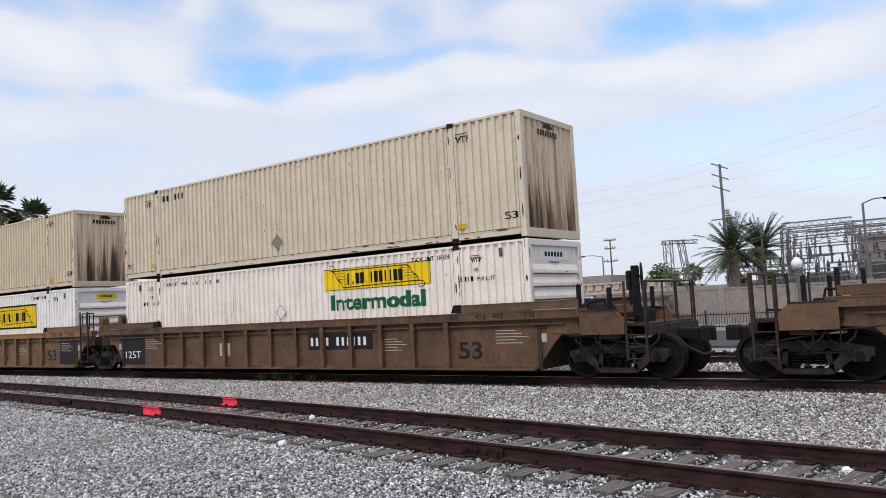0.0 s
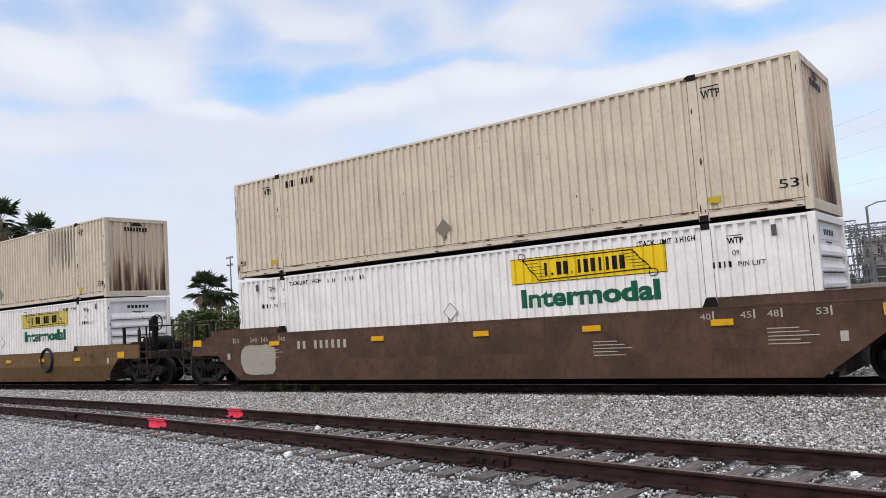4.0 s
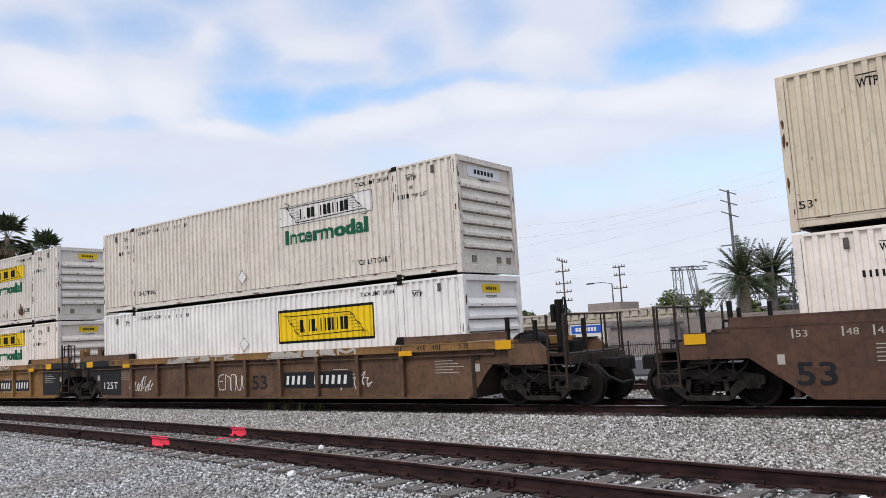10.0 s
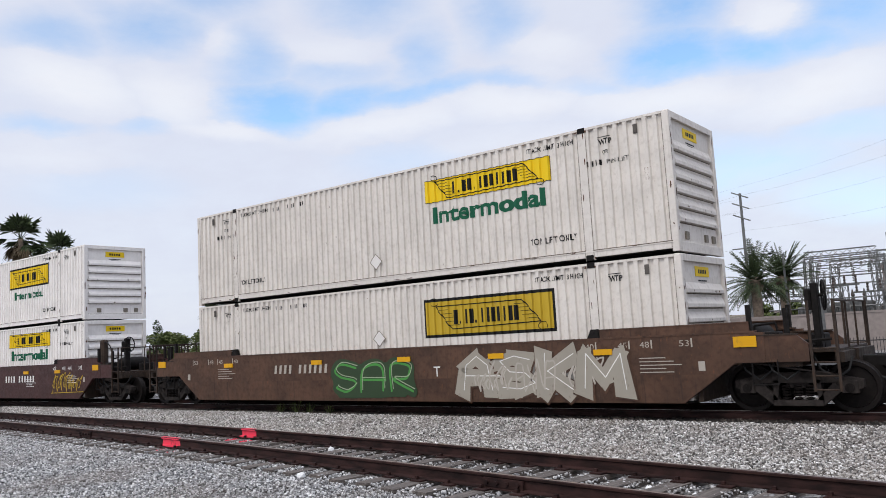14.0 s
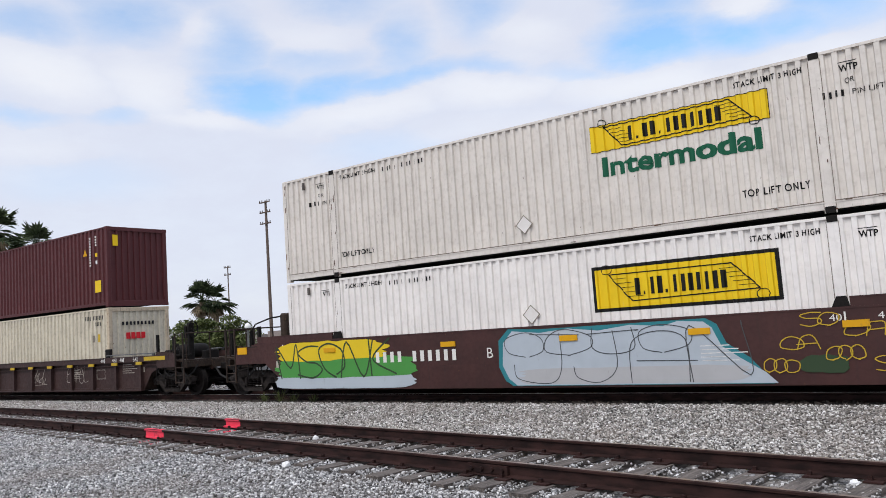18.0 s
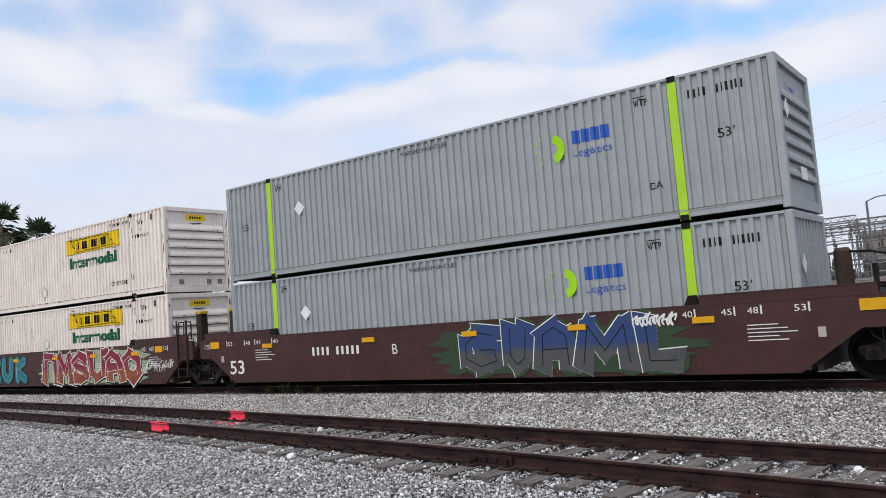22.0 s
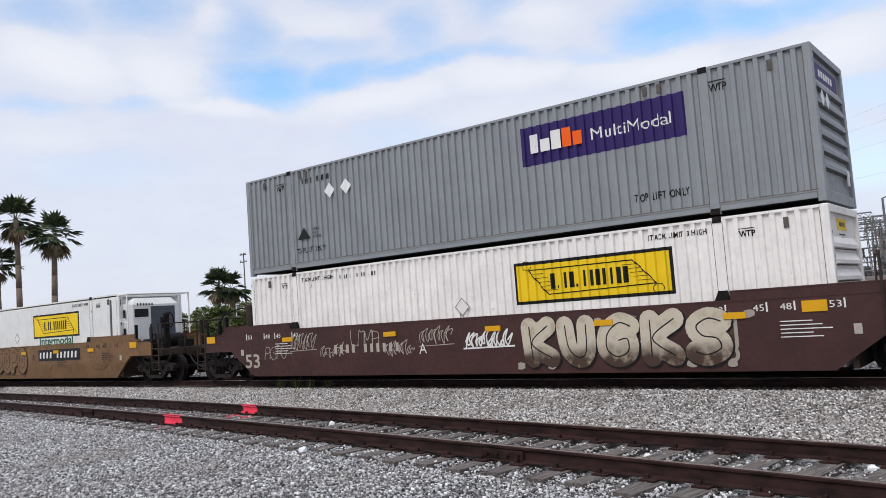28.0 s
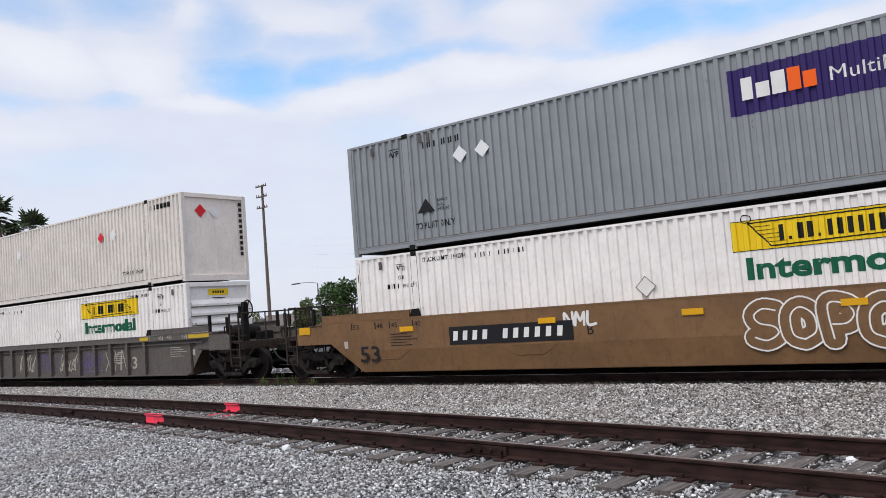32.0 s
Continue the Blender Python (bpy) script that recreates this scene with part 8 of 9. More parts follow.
def stone_field(name, spots, sizes, material, label, seed):
    """Many loose stones as one object: jagged, squashed solids, each turned its own way."""
    rng = np.random.default_rng(seed)
    base = np.array([(-1, -0.8, -0.6), (1, -0.8, -0.6), (1, 0.8, -0.6), (-1, 0.8, -0.6), (-0.7, -0.9, 0.6), (0.8, -0.6, 0.7), (0.7, 0.9, 0.6), (-0.8, 0.6, 0.7)], float) * 0.72
    tri = np.array([(0, 2, 1), (0, 3, 2), (4, 5, 6), (4, 6, 7), (0, 1, 5), (0, 5, 4), (1, 2, 6), (1, 6, 5), (2, 3, 7), (2, 7, 6), (3, 0, 4), (3, 4, 7)])
    n = len(spots)
    v = np.repeat(base[None], n, 0) * rng.uniform(0.62, 1.3, (n, 8, 1))
    v *= rng.uniform(0.55, 1.2, (n, 1, 3))
    a = rng.uniform(0, math.tau, n)
    b = rng.uniform(0, math.tau, n)
    ca, sa, cb, sb = np.cos(a), np.sin(a), np.cos(b), np.sin(b)
    zero, one = np.zeros(n), np.ones(n)
    rz = np.stack([np.stack([ca, -sa, zero], -1), np.stack([sa, ca, zero], -1), np.stack([zero, zero, one], -1)], 1)
    rx = np.stack([np.stack([one, zero, zero], -1), np.stack([zero, cb, -sb], -1), np.stack([zero, sb, cb], -1)], 1)
    v = np.einsum("nij,nkj->nki", rz @ rx, v) * sizes[:, None, None] + spots[:, None, :]
    f = (tri[None] + (np.arange(n) * 8)[:, None, None]).reshape(-1, 3)
    d = bpy.data.meshes.new(name)
    d.vertices.add(n * 8)
    d.vertices.foreach_set("co", v.reshape(-1).astype(np.float32))
    d.loops.add(len(f) * 3)
    d.loops.foreach_set("vertex_index", f.reshape(-1).astype(np.int32))
    d.polygons.add(len(f))
    d.polygons.foreach_set("loop_start", np.arange(0, len(f) * 3, 3, dtype=np.int32))
    d.materials.append(None)
    d.update(calc_edges=True)
    d.validate()
    return tagged(piece(name, d, material), label, kind="stuff")


def scatter(count, seed, test, x0, x1, y0, y1, small, large, sink=0.3):
    rng = np.random.default_rng(seed)
    x, y = rng.uniform(x0, x1, count), rng.uniform(y0, y1, count)
    keep = np.array([test(a, b) for a, b in zip(x, y)])
    x, y = x[keep], y[keep]
    s = rng.uniform(small, large, len(x)) * rng.choice([0.7, 1.0, 1.0, 1.3], len(x))
    z = np.array([ground_z(a, b) for a, b in zip(x, y)]) + s * (0.5 - sink) + rng.uniform(-0.006, 0.012, len(x))
    return np.stack([x, y, z], -1), s


def in_view(x, y):
    """The wedge of gravel in front of the camera."""
    return x > -2.35 * y - 1.0 and x < -0.10 * y + 0.6


def tie_gap(x, y):
    """Clear of the siding's ties and rails."""
    d = y - siding_y(x)
    if abs(d) > 1.42:
        return True
    if abs(abs(d) - 0.75) < 0.10:
        return False
    k = ((x + 60) / 0.56) % 1.0
    return 0.20 < k < 0.80 or random.random() < 0.13


p, s = scatter(200000, 1, lambda x, y: in_view(x, y) and y < siding_y(x) - 1.3, -24, 1.0, 4.2, 11.5, 0.0135, 0.024)
stone_field("front_ballast", p, s, "gravel_grey", "loose grey crushed ballast in front of the siding", 11)
p, s = scatter(180000, 2, lambda x, y: in_view(x, y) and abs(y - siding_y(x)) <= 1.3 and tie_gap(x, y), -32, 1.0, 6.5, 12.5, 0.014, 0.025)
p[:, 2] += 0.022
stone_field("siding_ballast", p, s, "gravel_grey", "crushed ballast between the siding ties", 12)
p, s = scatter(190000, 3, lambda x, y: in_view(x, y) and y > siding_y(x) + 1.3 and y < 15.06 + 0.08 * noise.noise(Vector((x * 2.3, 0, 0))), -36, 1.5, 8.5, 15.2, 0.014, 0.027)
stone_field("shoulder_ballast", p, s, "gravel_tan", "pale crushed ballast heaped beside the main line", 13)
# near-black stones: the shade below the cars is in their colour
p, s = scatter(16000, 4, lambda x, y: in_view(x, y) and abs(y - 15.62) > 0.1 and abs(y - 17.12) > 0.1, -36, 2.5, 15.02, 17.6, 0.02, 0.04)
stone_field("main_ballast", p, s, "oily", "dark ballast under the main line, coloured with the train's shade", 14)
p, s = scatter(16000, 5, lambda x, y: in_view(x, y) and abs(y - 21.1) > 0.1 and abs(y - 22.6) > 0.1, -48, 3.5, 17.6, 25.5, 0.03, 0.055)
stone_field("far_ballast", p, s, "gravel_tan", "pale ballast of the second main track", 15)

RAIL_PROFILE = [(-0.069, 0), (0.069, 0), (0.069, 0.012), (0.012, 0.03), (0.009, 0.125), (0.034, 0.138), (0.036, 0.160), (0.028, 0.17), (-0.028, 0.17), (-0.036, 0.160), (-0.034, 0.138), (-0.009, 0.125), (-0.012, 0.03), (-0.069, 0.012)]


def rail_along(points, turns):
    m = Mesh()
    n = len(RAIL_PROFILE)
    v = []
    for (x, y, z), a in zip(points, turns):
        v += [(x - math.sin(a) * u, y + math.cos(a) * u, z + w) for u, w in RAIL_PROFILE]
    f = [(i * n + k, (i + 1) * n + k, (i + 1) * n + (k + 1) % n, i * n + (k + 1) % n) for i in range(len(points) - 1) for k in range(n)]
    return m.add(v, f)


siding = tagged(new("siding_track"), "rusty siding track on weathered wooden ties", kind="structure")
xs = [-160, -120, -90, -70] + [-60 + i for i in range(71)]
for sgn, nm in ((-1, "near"), (1, "far")):
    pts = [(x - math.sin(siding_turn(x)) * 0.753 * sgn, siding_y(x) + math.cos(siding_turn(x)) * 0.753 * sgn, SIDING_TOP - RAIL_H) for x in xs]
    turns = [siding_turn(x) for x in xs]
    piece("rail", rail_along(pts, turns).data("rail"), "rail", siding)
    cap = Mesh()
    v = []
    for (x, y, z), a in zip(pts, turns):
        v += [(x + math.sin(a) * 0.026, y - math.cos(a) * 0.026, z + 0.1705), (x - math.sin(a) * 0.026, y + math.cos(a) * 0.026, z + 0.1705),
              (x - math.sin(a) * 0.026, y + math.cos(a) * 0.026, z + 0.168), (x + math.sin(a) * 0.026, y - math.cos(a) * 0.026, z + 0.168)]
    cap.add(v, [(4 * i + a, 4 * i + 4 + a, 4 * i + 4 + b, 4 * i + b) for i in range(len(xs) - 1) for a, b in ((0, 1), (1, 2), (2, 3), (3, 0))])
    piece("rail_head", cap.data("rail_head"), "rail_top", siding)


def on_siding(x, sgn):
    a = siding_turn(x)
    return Matrix.Translation((x - math.sin(a) * 0.753 * sgn, siding_y(x) + math.cos(a) * 0.753 * sgn, SIDING_TOP - RAIL_H)) @ Matrix.Rotation(a, 4, "Z")


def joint_bar():
    m = Mesh().outline([(-0.31, 0.025), (0.31, 0.025), (0.31, 0.125), (-0.31, 0.125)], -0.055, -0.012)
    for x in (-0.24, -0.08, 0.08, 0.24):
        m.lathe([(0.026, -0.085), (0.026, -0.055)], (x, 0, 0.075), "y", 6)
    return m


for x in (-5.17, -17.65):
    piece("joint_bar", shared(("joint_bar",), joint_bar), "rail", siding, at=on_siding(x, -1))
for k in range(70):
    x = -34 + k * 0.56
    a = siding_turn(x)
    rnd = random.Random(k)
    at = Matrix.Translation((x, siding_y(x) + rnd.uniform(-0.08, 0.05), SIDING_TOP - RAIL_H - 0.015)) @ Matrix.Rotation(a + rnd.uniform(-0.03, 0.03), 4, "Z")
    piece("tie", shared(("tie", k % 3), lambda: Mesh().add(
        [(sx * (0.112 + 0.006 * ((k + i) % 3)), yy, zz) for i, yy in enumerate((-1.32, -0.5, 0.45, 1.3)) for sx, zz in ((-1, -0.12), (1, -0.12), (1, 0.004 - 0.006 * ((i + k) % 2)), (-1, 0.0))],
        [(4 * i + a2, 4 * i + b2, 4 * i + 4 + b2, 4 * i + 4 + a2) for i in range(3) for a2, b2 in ((0, 1), (1, 2), (2, 3), (3, 0))] + [(3, 2, 1, 0), (12, 13, 14, 15)])), "tie", siding, at=at)
    for sgn in (-1, 1):
        piece("tie_plate", shared(("tie_plate",), lambda: Mesh().box(-0.09, 0.09, -0.17, 0.17, -0.012, 0.006).box(-0.06, -0.02, -0.11, -0.07, 0.006, 0.045).box(0.02, 0.06, 0.07, 0.11, 0.006, 0.045)), "rail", siding, at=on_siding(x, sgn))

# red sprayed marks on both rails
for x, sgn, w in ((-13.62, -1, 0.36), (-13.3, 1, 0.27)):
    at = on_siding(x, sgn)
    mark = tagged(piece("paint_mark", Mesh().box(-w, w * 0.9, -0.072, -0.066, 0.004, 0.03).add(
        [(-w, -0.0715, 0.03), (w * 0.9, -0.0715, 0.03), (w * 0.9, -0.0135, 0.034), (-w, -0.0135, 0.034)], [(0, 1, 2, 3)])
        .box(-w * 0.95, w, -0.0145, -0.0125, 0.03, 0.128).box(-w, w * 0.95, -0.039, -0.037, 0.137, 0.161).box(-w, w * 0.95, -0.03, 0.03, 0.1712, 0.1735).data("paint_mark"), "red_paint", siding, "bright red sprayed mark on the rail", at=at))


for i, (x, sgn) in enumerate(((-13.62, -1), (-13.3, 1))):
    p, s = scatter(420, 40 + i, lambda a, b: abs(a - x) < 0.36 and -0.34 < (b - siding_y(a)) - 0.753 * sgn < -0.08, x - 0.4, x + 0.4, siding_y(x) + 0.753 * sgn - 0.5, siding_y(x) + 0.753 * sgn + 0.2, 0.016, 0.028)
    p[:, 2] += 0.012
    stone_field("painted_stones", p, s, "red_paint", "ballast stones sprayed bright red beside the rail", 50 + i)


# flat dark sheet that paints the shade below the cars
tagged(piece("oily_bed", Mesh().add([(-400, 15.04, -0.158), (120, 15.04, -0.158), (120, 17.55, -0.158), (-400, 17.55, -0.158)], [(0, 1, 2, 3)]).data("oily_bed"), "oily_bed"), "dark strip of bed under the main line, coloured with the train's shade", kind="structure")


def straight_track(name, y, label, head):
    t = tagged(new(name), label, kind="structure")
    for sgn in (-1, 1):
        piece("rail", rail_along([(-400, y + sgn * 0.753, -RAIL_H), (120, y + sgn * 0.753, -RAIL_H)], [0, 0]).data("rail"), "rail", t)
        piece("rail_head", Mesh().box(-400, 120, y + sgn * 0.753 - 0.03, y + sgn * 0.753 + 0.03, 0.0005, 0.003).data("rail_head"), head, t)
    for k in range(64):
        piece("tie", shared(("tie", k % 3), lambda: Mesh()), "tie", t, at=(-34 + k * 0.6, y, -RAIL_H - 0.01))
    return t


straight_track("main_track", TRACK_Y, "main line track with polished rail heads", "shiny_rail")
straight_track("far_track", 21.85, "second main track beyond the train", "shiny_rail")

# bright loose rocks and a few weeds by the siding
for i, (x, dy, r) in enumerate(((-2.16, 7.16 - siding_y(-2.16), 0.055), (-10.22, 9.61 - siding_y(-10.22), 0.06), (-8.62, 7.52 - siding_y(-8.62), 0.065), (-1.58, 8.49 - siding_y(-1.58), 0.06), (-3.9, 0.3, 0.045), (-3.3, 0.22, 0.04))):
    d = Mesh().lathe([(r * 0.4, 0), (r, r * 0.35), (r * 0.85, r * 0.9), (r * 0.3, r * 1.25)], n=7)
    rnd = random.Random(i)
    d.v = [tuple(c * rnd.uniform(0.85, 1.15) for c in q) for q in d.v]
    tagged(piece("pale_rock", d.data("pale_rock"), "placard", at=(x, siding_y(x) + dy, ground_z(x, siding_y(x) + dy))), "pale loose rock lying on the ballast", "rock", "loose rocks")


def weed(x, y, z, seed, size):
    rnd = random.Random(seed)
    m = Mesh()
    for i in range(34):
        a, r, h = rnd.uniform(0, math.tau), rnd.uniform(0.02, size), rnd.uniform(0.2, 1.0) * size
        b = Vector((math.cos(a) * r * 0.3, math.sin(a) * r * 0.3, 0))
        t = Vector((math.cos(a) * r, math.sin(a) * r, h))
        w = Vector((-math.sin(a), math.cos(a), 0)) * 0.012
        m.add([b - w * 0.4, b + w * 0.4, t + w, t - w * 0.2], [(0, 1, 2, 3)])
    w = tagged(new("weed"), "small dry green weed growing in the ballast", "weed", "weeds")
    w.matrix_world = pose(x, y, z)
    piece("leaves", m.data("leaves"), "leaf_olive", w)


for i, (x, y, s) in enumerate(((-18.2, 15.2, 0.28), (-17.6, 15.25, 0.35), (-17.0, 15.22, 0.3), (-16.2, 15.25, 0.22))):
    weed(x, y, ground_z(x, y), 500 + i, s)

# ---- the far side of the tracks ----
tagged(piece("road", Mesh().box(-260, 120, 27, 37.5, -0.32, -0.12).data("road"), "asphalt"), "grey asphalt road beyond the tracks", kind="structure")


def pole(x, y, h, arms, label, lean=0.0, r=0.16, material="pole_wood", arm_len=1.1, insulators=True):
    root = tagged(new("utility_pole"), label, "utility pole", "utility poles")
    root.matrix_world = pose(x, y, -0.2, 0, lean, 0)
    piece("shaft", Mesh().tube((0, 0, 0), (0, 0, h), r, r * 0.6, 12).data("shaft", False), material, root)
    for z, ln, tilt in arms:
        arm = piece("crossarm", Mesh().box(-ln, ln, -0.07, 0.07, -0.06, 0.06).data("crossarm"), material, root, at=Matrix.Translation((0, -r * 0.7, z)) @ Matrix.Rotation(tilt, 4, "Y"))
        if insulators:
            m = Mesh()
            for k in (-0.92, -0.5, 0.5, 0.92):
                m.lathe([(0.03, 0.06), (0.07, 0.12), (0.04, 0.18), (0.07, 0.22), (0.02, 0.3)], (k * ln, 0, 0), n=8)
            piece("insulators", m.data("insulators"), "insulator", arm)
    return root


def wire(a, b, sag, r=0.005, n=14):
    a, b = Vector(a), Vector(b)
    pts = [a.lerp(b, k / n) - Vector((0, 0, sag * 4 * (k / n) * (1 - k / n))) for k in range(n + 1)]
    m = Mesh().path(pts, r, 4)
    return tagged(piece("power_line", m.data("power_line"), "galvanised"), "thin dark overhead power line", "cable", "power lines", "stuff")


R = radians
pole(-24.2, 80, 14.8, [(14.6, 0.9, R(25)), (13.5, 0.9, R(25)), (12.3, 0.9, R(25)), (9.2, 1.2, 0)], "tall grey pole with short slanted arms", 0.0, 0.2, "galvanised", insulators=False)
pole(-41.3, 90, 9.2, [(9.0, 0.8, 0), (8.0, 0.7, 0), (6.4, 0.9, 0)], "slim dark utility pole with crossarms", 0, 0.13)
pole(-43.7, 80, 9.9, [(9.6, 0.7, R(20)), (8.4, 0.9, 0), (7.0, 1.0, 0), (6.0, 1.0, 0), (5.0, 1.0, 0)], "slim wooden pole with many crossarms", 0, 0.12)
pole(-56.6, 70, 14.6, [(14.4, 1.3, 0), (13.0, 1.3, 0), (11.2, 1.3, 0), (8.4, 1.3, 0), (7.3, 1.3, 0), (6.3, 1.3, 0)], "tall wooden pole with six crossarms", 0, 0.17)
pole(-69.3, 90, 12.5, [(12.2, 0.6, 0), (9.5, 0.6, 0)], "slim utility pole with two arms", 0, 0.13)
pole(-70.1, 60, 17.7, [(17.5, 0.9, 0), (16.3, 0.9, 0), (15.0, 0.9, 0)], "tall weathered wooden pole with side arms", 0, 0.22, insulators=True)
pole(-103.4, 80, 13.8, [(13.5, 0.8, 0), (12.3, 0.8, 0)], "distant slim utility pole", 0, 0.14)
for za, zb, y in ((13.5, 17.5, 80), (12.0, 15.6, 80), (9.9, 12.6, 80), (14.6, 19.5, 81)):
    wire((-24.2, y, za + 0.9), (10, y - 20, zb), 1.2)
    wire((-24.2, y, za + 0.9), (-110, y + 25, za * 1.15), 2.2)
for z in (14.2, 12.9):
    wire((-56.6, 70, z), (-24.2, 80, z - 0.2), 1.0)
for z in (8.2, 6.8):
    wire((-56.6, 70, z), (-43.7, 80, z + 0.6), 0.7)
    wire((-43.7, 80, z + 0.6), (-24.2, 82, z + 1.2), 0.6)


def globe_lamp(x, y, h):
    root = tagged(new("street_lamp"), "white globe street lamp on a pale post", "street lamp", "globe lamps")
    root.matrix_world = pose(x, y, -0.2)
    piece("post", Mesh().lathe([(0.16, 0), (0.16, 0.5), (0.09, 0.6), (0.075, h), (0.12, h + 0.05), (0.12, h + 0.12)], n=12).data("post"), "galvanised", root)
    piece("globe", Mesh().lathe([(0.12, h + 0.12), (0.24, h + 0.22), (0.28, h + 0.38), (0.22, h + 0.54), (0.10, h + 0.64), (0.03, h + 0.7)], n=14).data("globe", True), "globe", root)


for x, y, h in ((-9.3, 42, 2.75), (-29.8, 42, 2.5), (-52, 42, 2.5), (-77, 42, 2.5)):
    globe_lamp(x, y, h)


def arm_lamp(x, y, h, reach):
    root = tagged(new("street_lamp"), "grey street lamp with a long arm", "street lamp", "arm lamps")
    root.matrix_world = pose(x, y, -0.2)
    piece("post", Mesh().tube((0, 0, 0), (0, 0, h), 0.1, 0.06, 10).data("post"), "galvanised", root)
    piece("arm", Mesh().path([(0, 0, h), (reach * 0.5, 0, h + 0.2), (reach, 0, h + 0.22)], 0.035).data("arm"), "galvanised", root)
    piece("lamp_head", Mesh().box(*sorted((reach * 0.95, reach * 1.35)), -0.12, 0.12, h + 0.12, h + 0.24, 0.04).data("lamp_head"), "steel", root)


arm_lamp(-7.3, 50, 6.5, 1.1)
arm_lamp(-33.0, 70, 5.9, -2.0)
arm_lamp(-62, 60, 5.6, -3.0)
arm_lamp(-14.5, 56, 6.3, -0.7)

# block wall and iron fence before the substation
wall = tagged(new("block_wall"), "grey-brown concrete block wall", kind="structure")
for k in range(12):
    piece("wall_panel", shared(("wall_panel",), lambda: Mesh().box(0, 3.94, 0, 0.2, 0, 2.05).box(-0.04, 3.98, -0.03, 0.23, 2.05, 2.16)), "block", wall, at=(-23 + k * 4.0, 48, -0.2))
    piece("pilaster", shared(("pilaster",), lambda: Mesh().box(-0.2, 0.2, -0.06, 0.26, 0, 2.2, 0.02)), "block", wall, at=(-23 + k * 4.0 - 0.02, 48, -0.2))
fence = tagged(new("iron_fence"), "black iron picket fence along the road", kind="structure")


def fence_panel():
    m = Mesh().box(0, 2.4, -0.02, 0.02, 0.15, 0.2).box(0, 2.4, -0.02, 0.02, 0.75, 0.8).box(-0.04, 0.04, -0.04, 0.04, 0, 1.0)
    for i in range(1, 18):
        m.box(i * 0.1333 - 0.011, i * 0.1333 + 0.011, -0.011, 0.011, 0.08, 0.92)
    return m


for k in range(40):
    piece("fence_panel", shared(("fence_panel",), fence_panel), "iron", fence, at=(-95 + k * 2.4, 40, -0.2))


# ---- substation ----
def lattice(m, a, b, w, n=6, r=0.035):
    a, b = Vector(a), Vector(b)
    d = (b - a).normalized()
    s = (d.cross(Vector((0, 1, 0))) if abs(d.y) < 0.9 else d.cross(Vector((1, 0, 0)))).normalized()
    t = d.cross(s)
    cs = [(s * i + t * j) * w / 2 for i, j in ((-1, -1), (1, -1), (1, 1), (-1, 1))]
    for c in cs:
        m.tube(a + c, b + c, r, n=4)
    for k in range(n):
        p, q = a.lerp(b, k / n), a.lerp(b, (k + 1) / n)
        for i in range(4):
            c, e = cs[i], cs[(i + 1) % 4]
            m.tube(p + (c if k % 2 else e), q + (e if k % 2 else c), r * 0.6, n=4)
    return m


yard = tagged(new("substation"), "grey lattice steel electrical substation", "substation")
yard.matrix_world = pose(0, 0, -0.2)
for y, xa, xb, z in ((58, -13.6, -9.2, 6.2), (58, -9.2, -4.5, 5.9), (63, -14.0, -3.0, 5.3), (68, -16, -2, 6.6), (60.5, -12.5, -6.0, 5.6), (65.5, -15.0, -7.0, 6.1)):
    g = piece("portal_frame", lattice(lattice(lattice(Mesh(), (xa, y, 0), (xa + 0.2, y, z), 0.5, 9), (xb, y, 0), (xb - 0.2, y, z), 0.5, 9), (xa, y, z), (xb, y, z), 0.45, 10).data("portal_frame"), "galvanised", yard)
    m = Mesh()
    n = 7
    for k in range(n):
        x = xa + (xb - xa) * (k + 0.5) / n
        for j in range(5):
            m.lathe([(0.03, 0), (0.09, 0.04), (0.03, 0.08)], (x, y, z - 0.4 - j * 0.12), n=8)
    piece("insulator_string", m.data("insulator_string"), "insulator", g)
for k in range(14):
    x, y = -16.8 + k * 1.05, 57.5 + (k % 4) * 1.9
    rack = piece("switch_rack", lattice(Mesh(), (x, y, 0), (x, y, 3.6 + 0.5 * (k % 2)), 0.35, 6, 0.03).box(x - 0.9, x + 0.9, y - 0.06, y + 0.06, 3.5 + 0.5 * (k % 2), 3.62 + 0.5 * (k % 2)).data("switch_rack"), "galvanised", yard)
    m = Mesh()
    for j in (-0.7, 0.0, 0.7):
        m.lathe([(0.05, 0), (0.1, 0.1), (0.05, 0.2), (0.1, 0.3), (0.05, 0.4), (0.1, 0.5), (0.04, 0.65)], (x + j, y, 3.6 + 0.5 * (k % 2)), n=8)
    piece("post_insulator", m.data("post_insulator"), "insulator", rack)
m = Mesh()
for z in (2.6, 3.2, 4.2, 4.8):
    m.tube((-17, 59 + z * 0.5, z), (-2, 59 + z * 0.5, z), 0.05, n=5)
tagged(piece("bus_conductor", m.data("bus_conductor"), "galvanised", yard), kind="stuff")
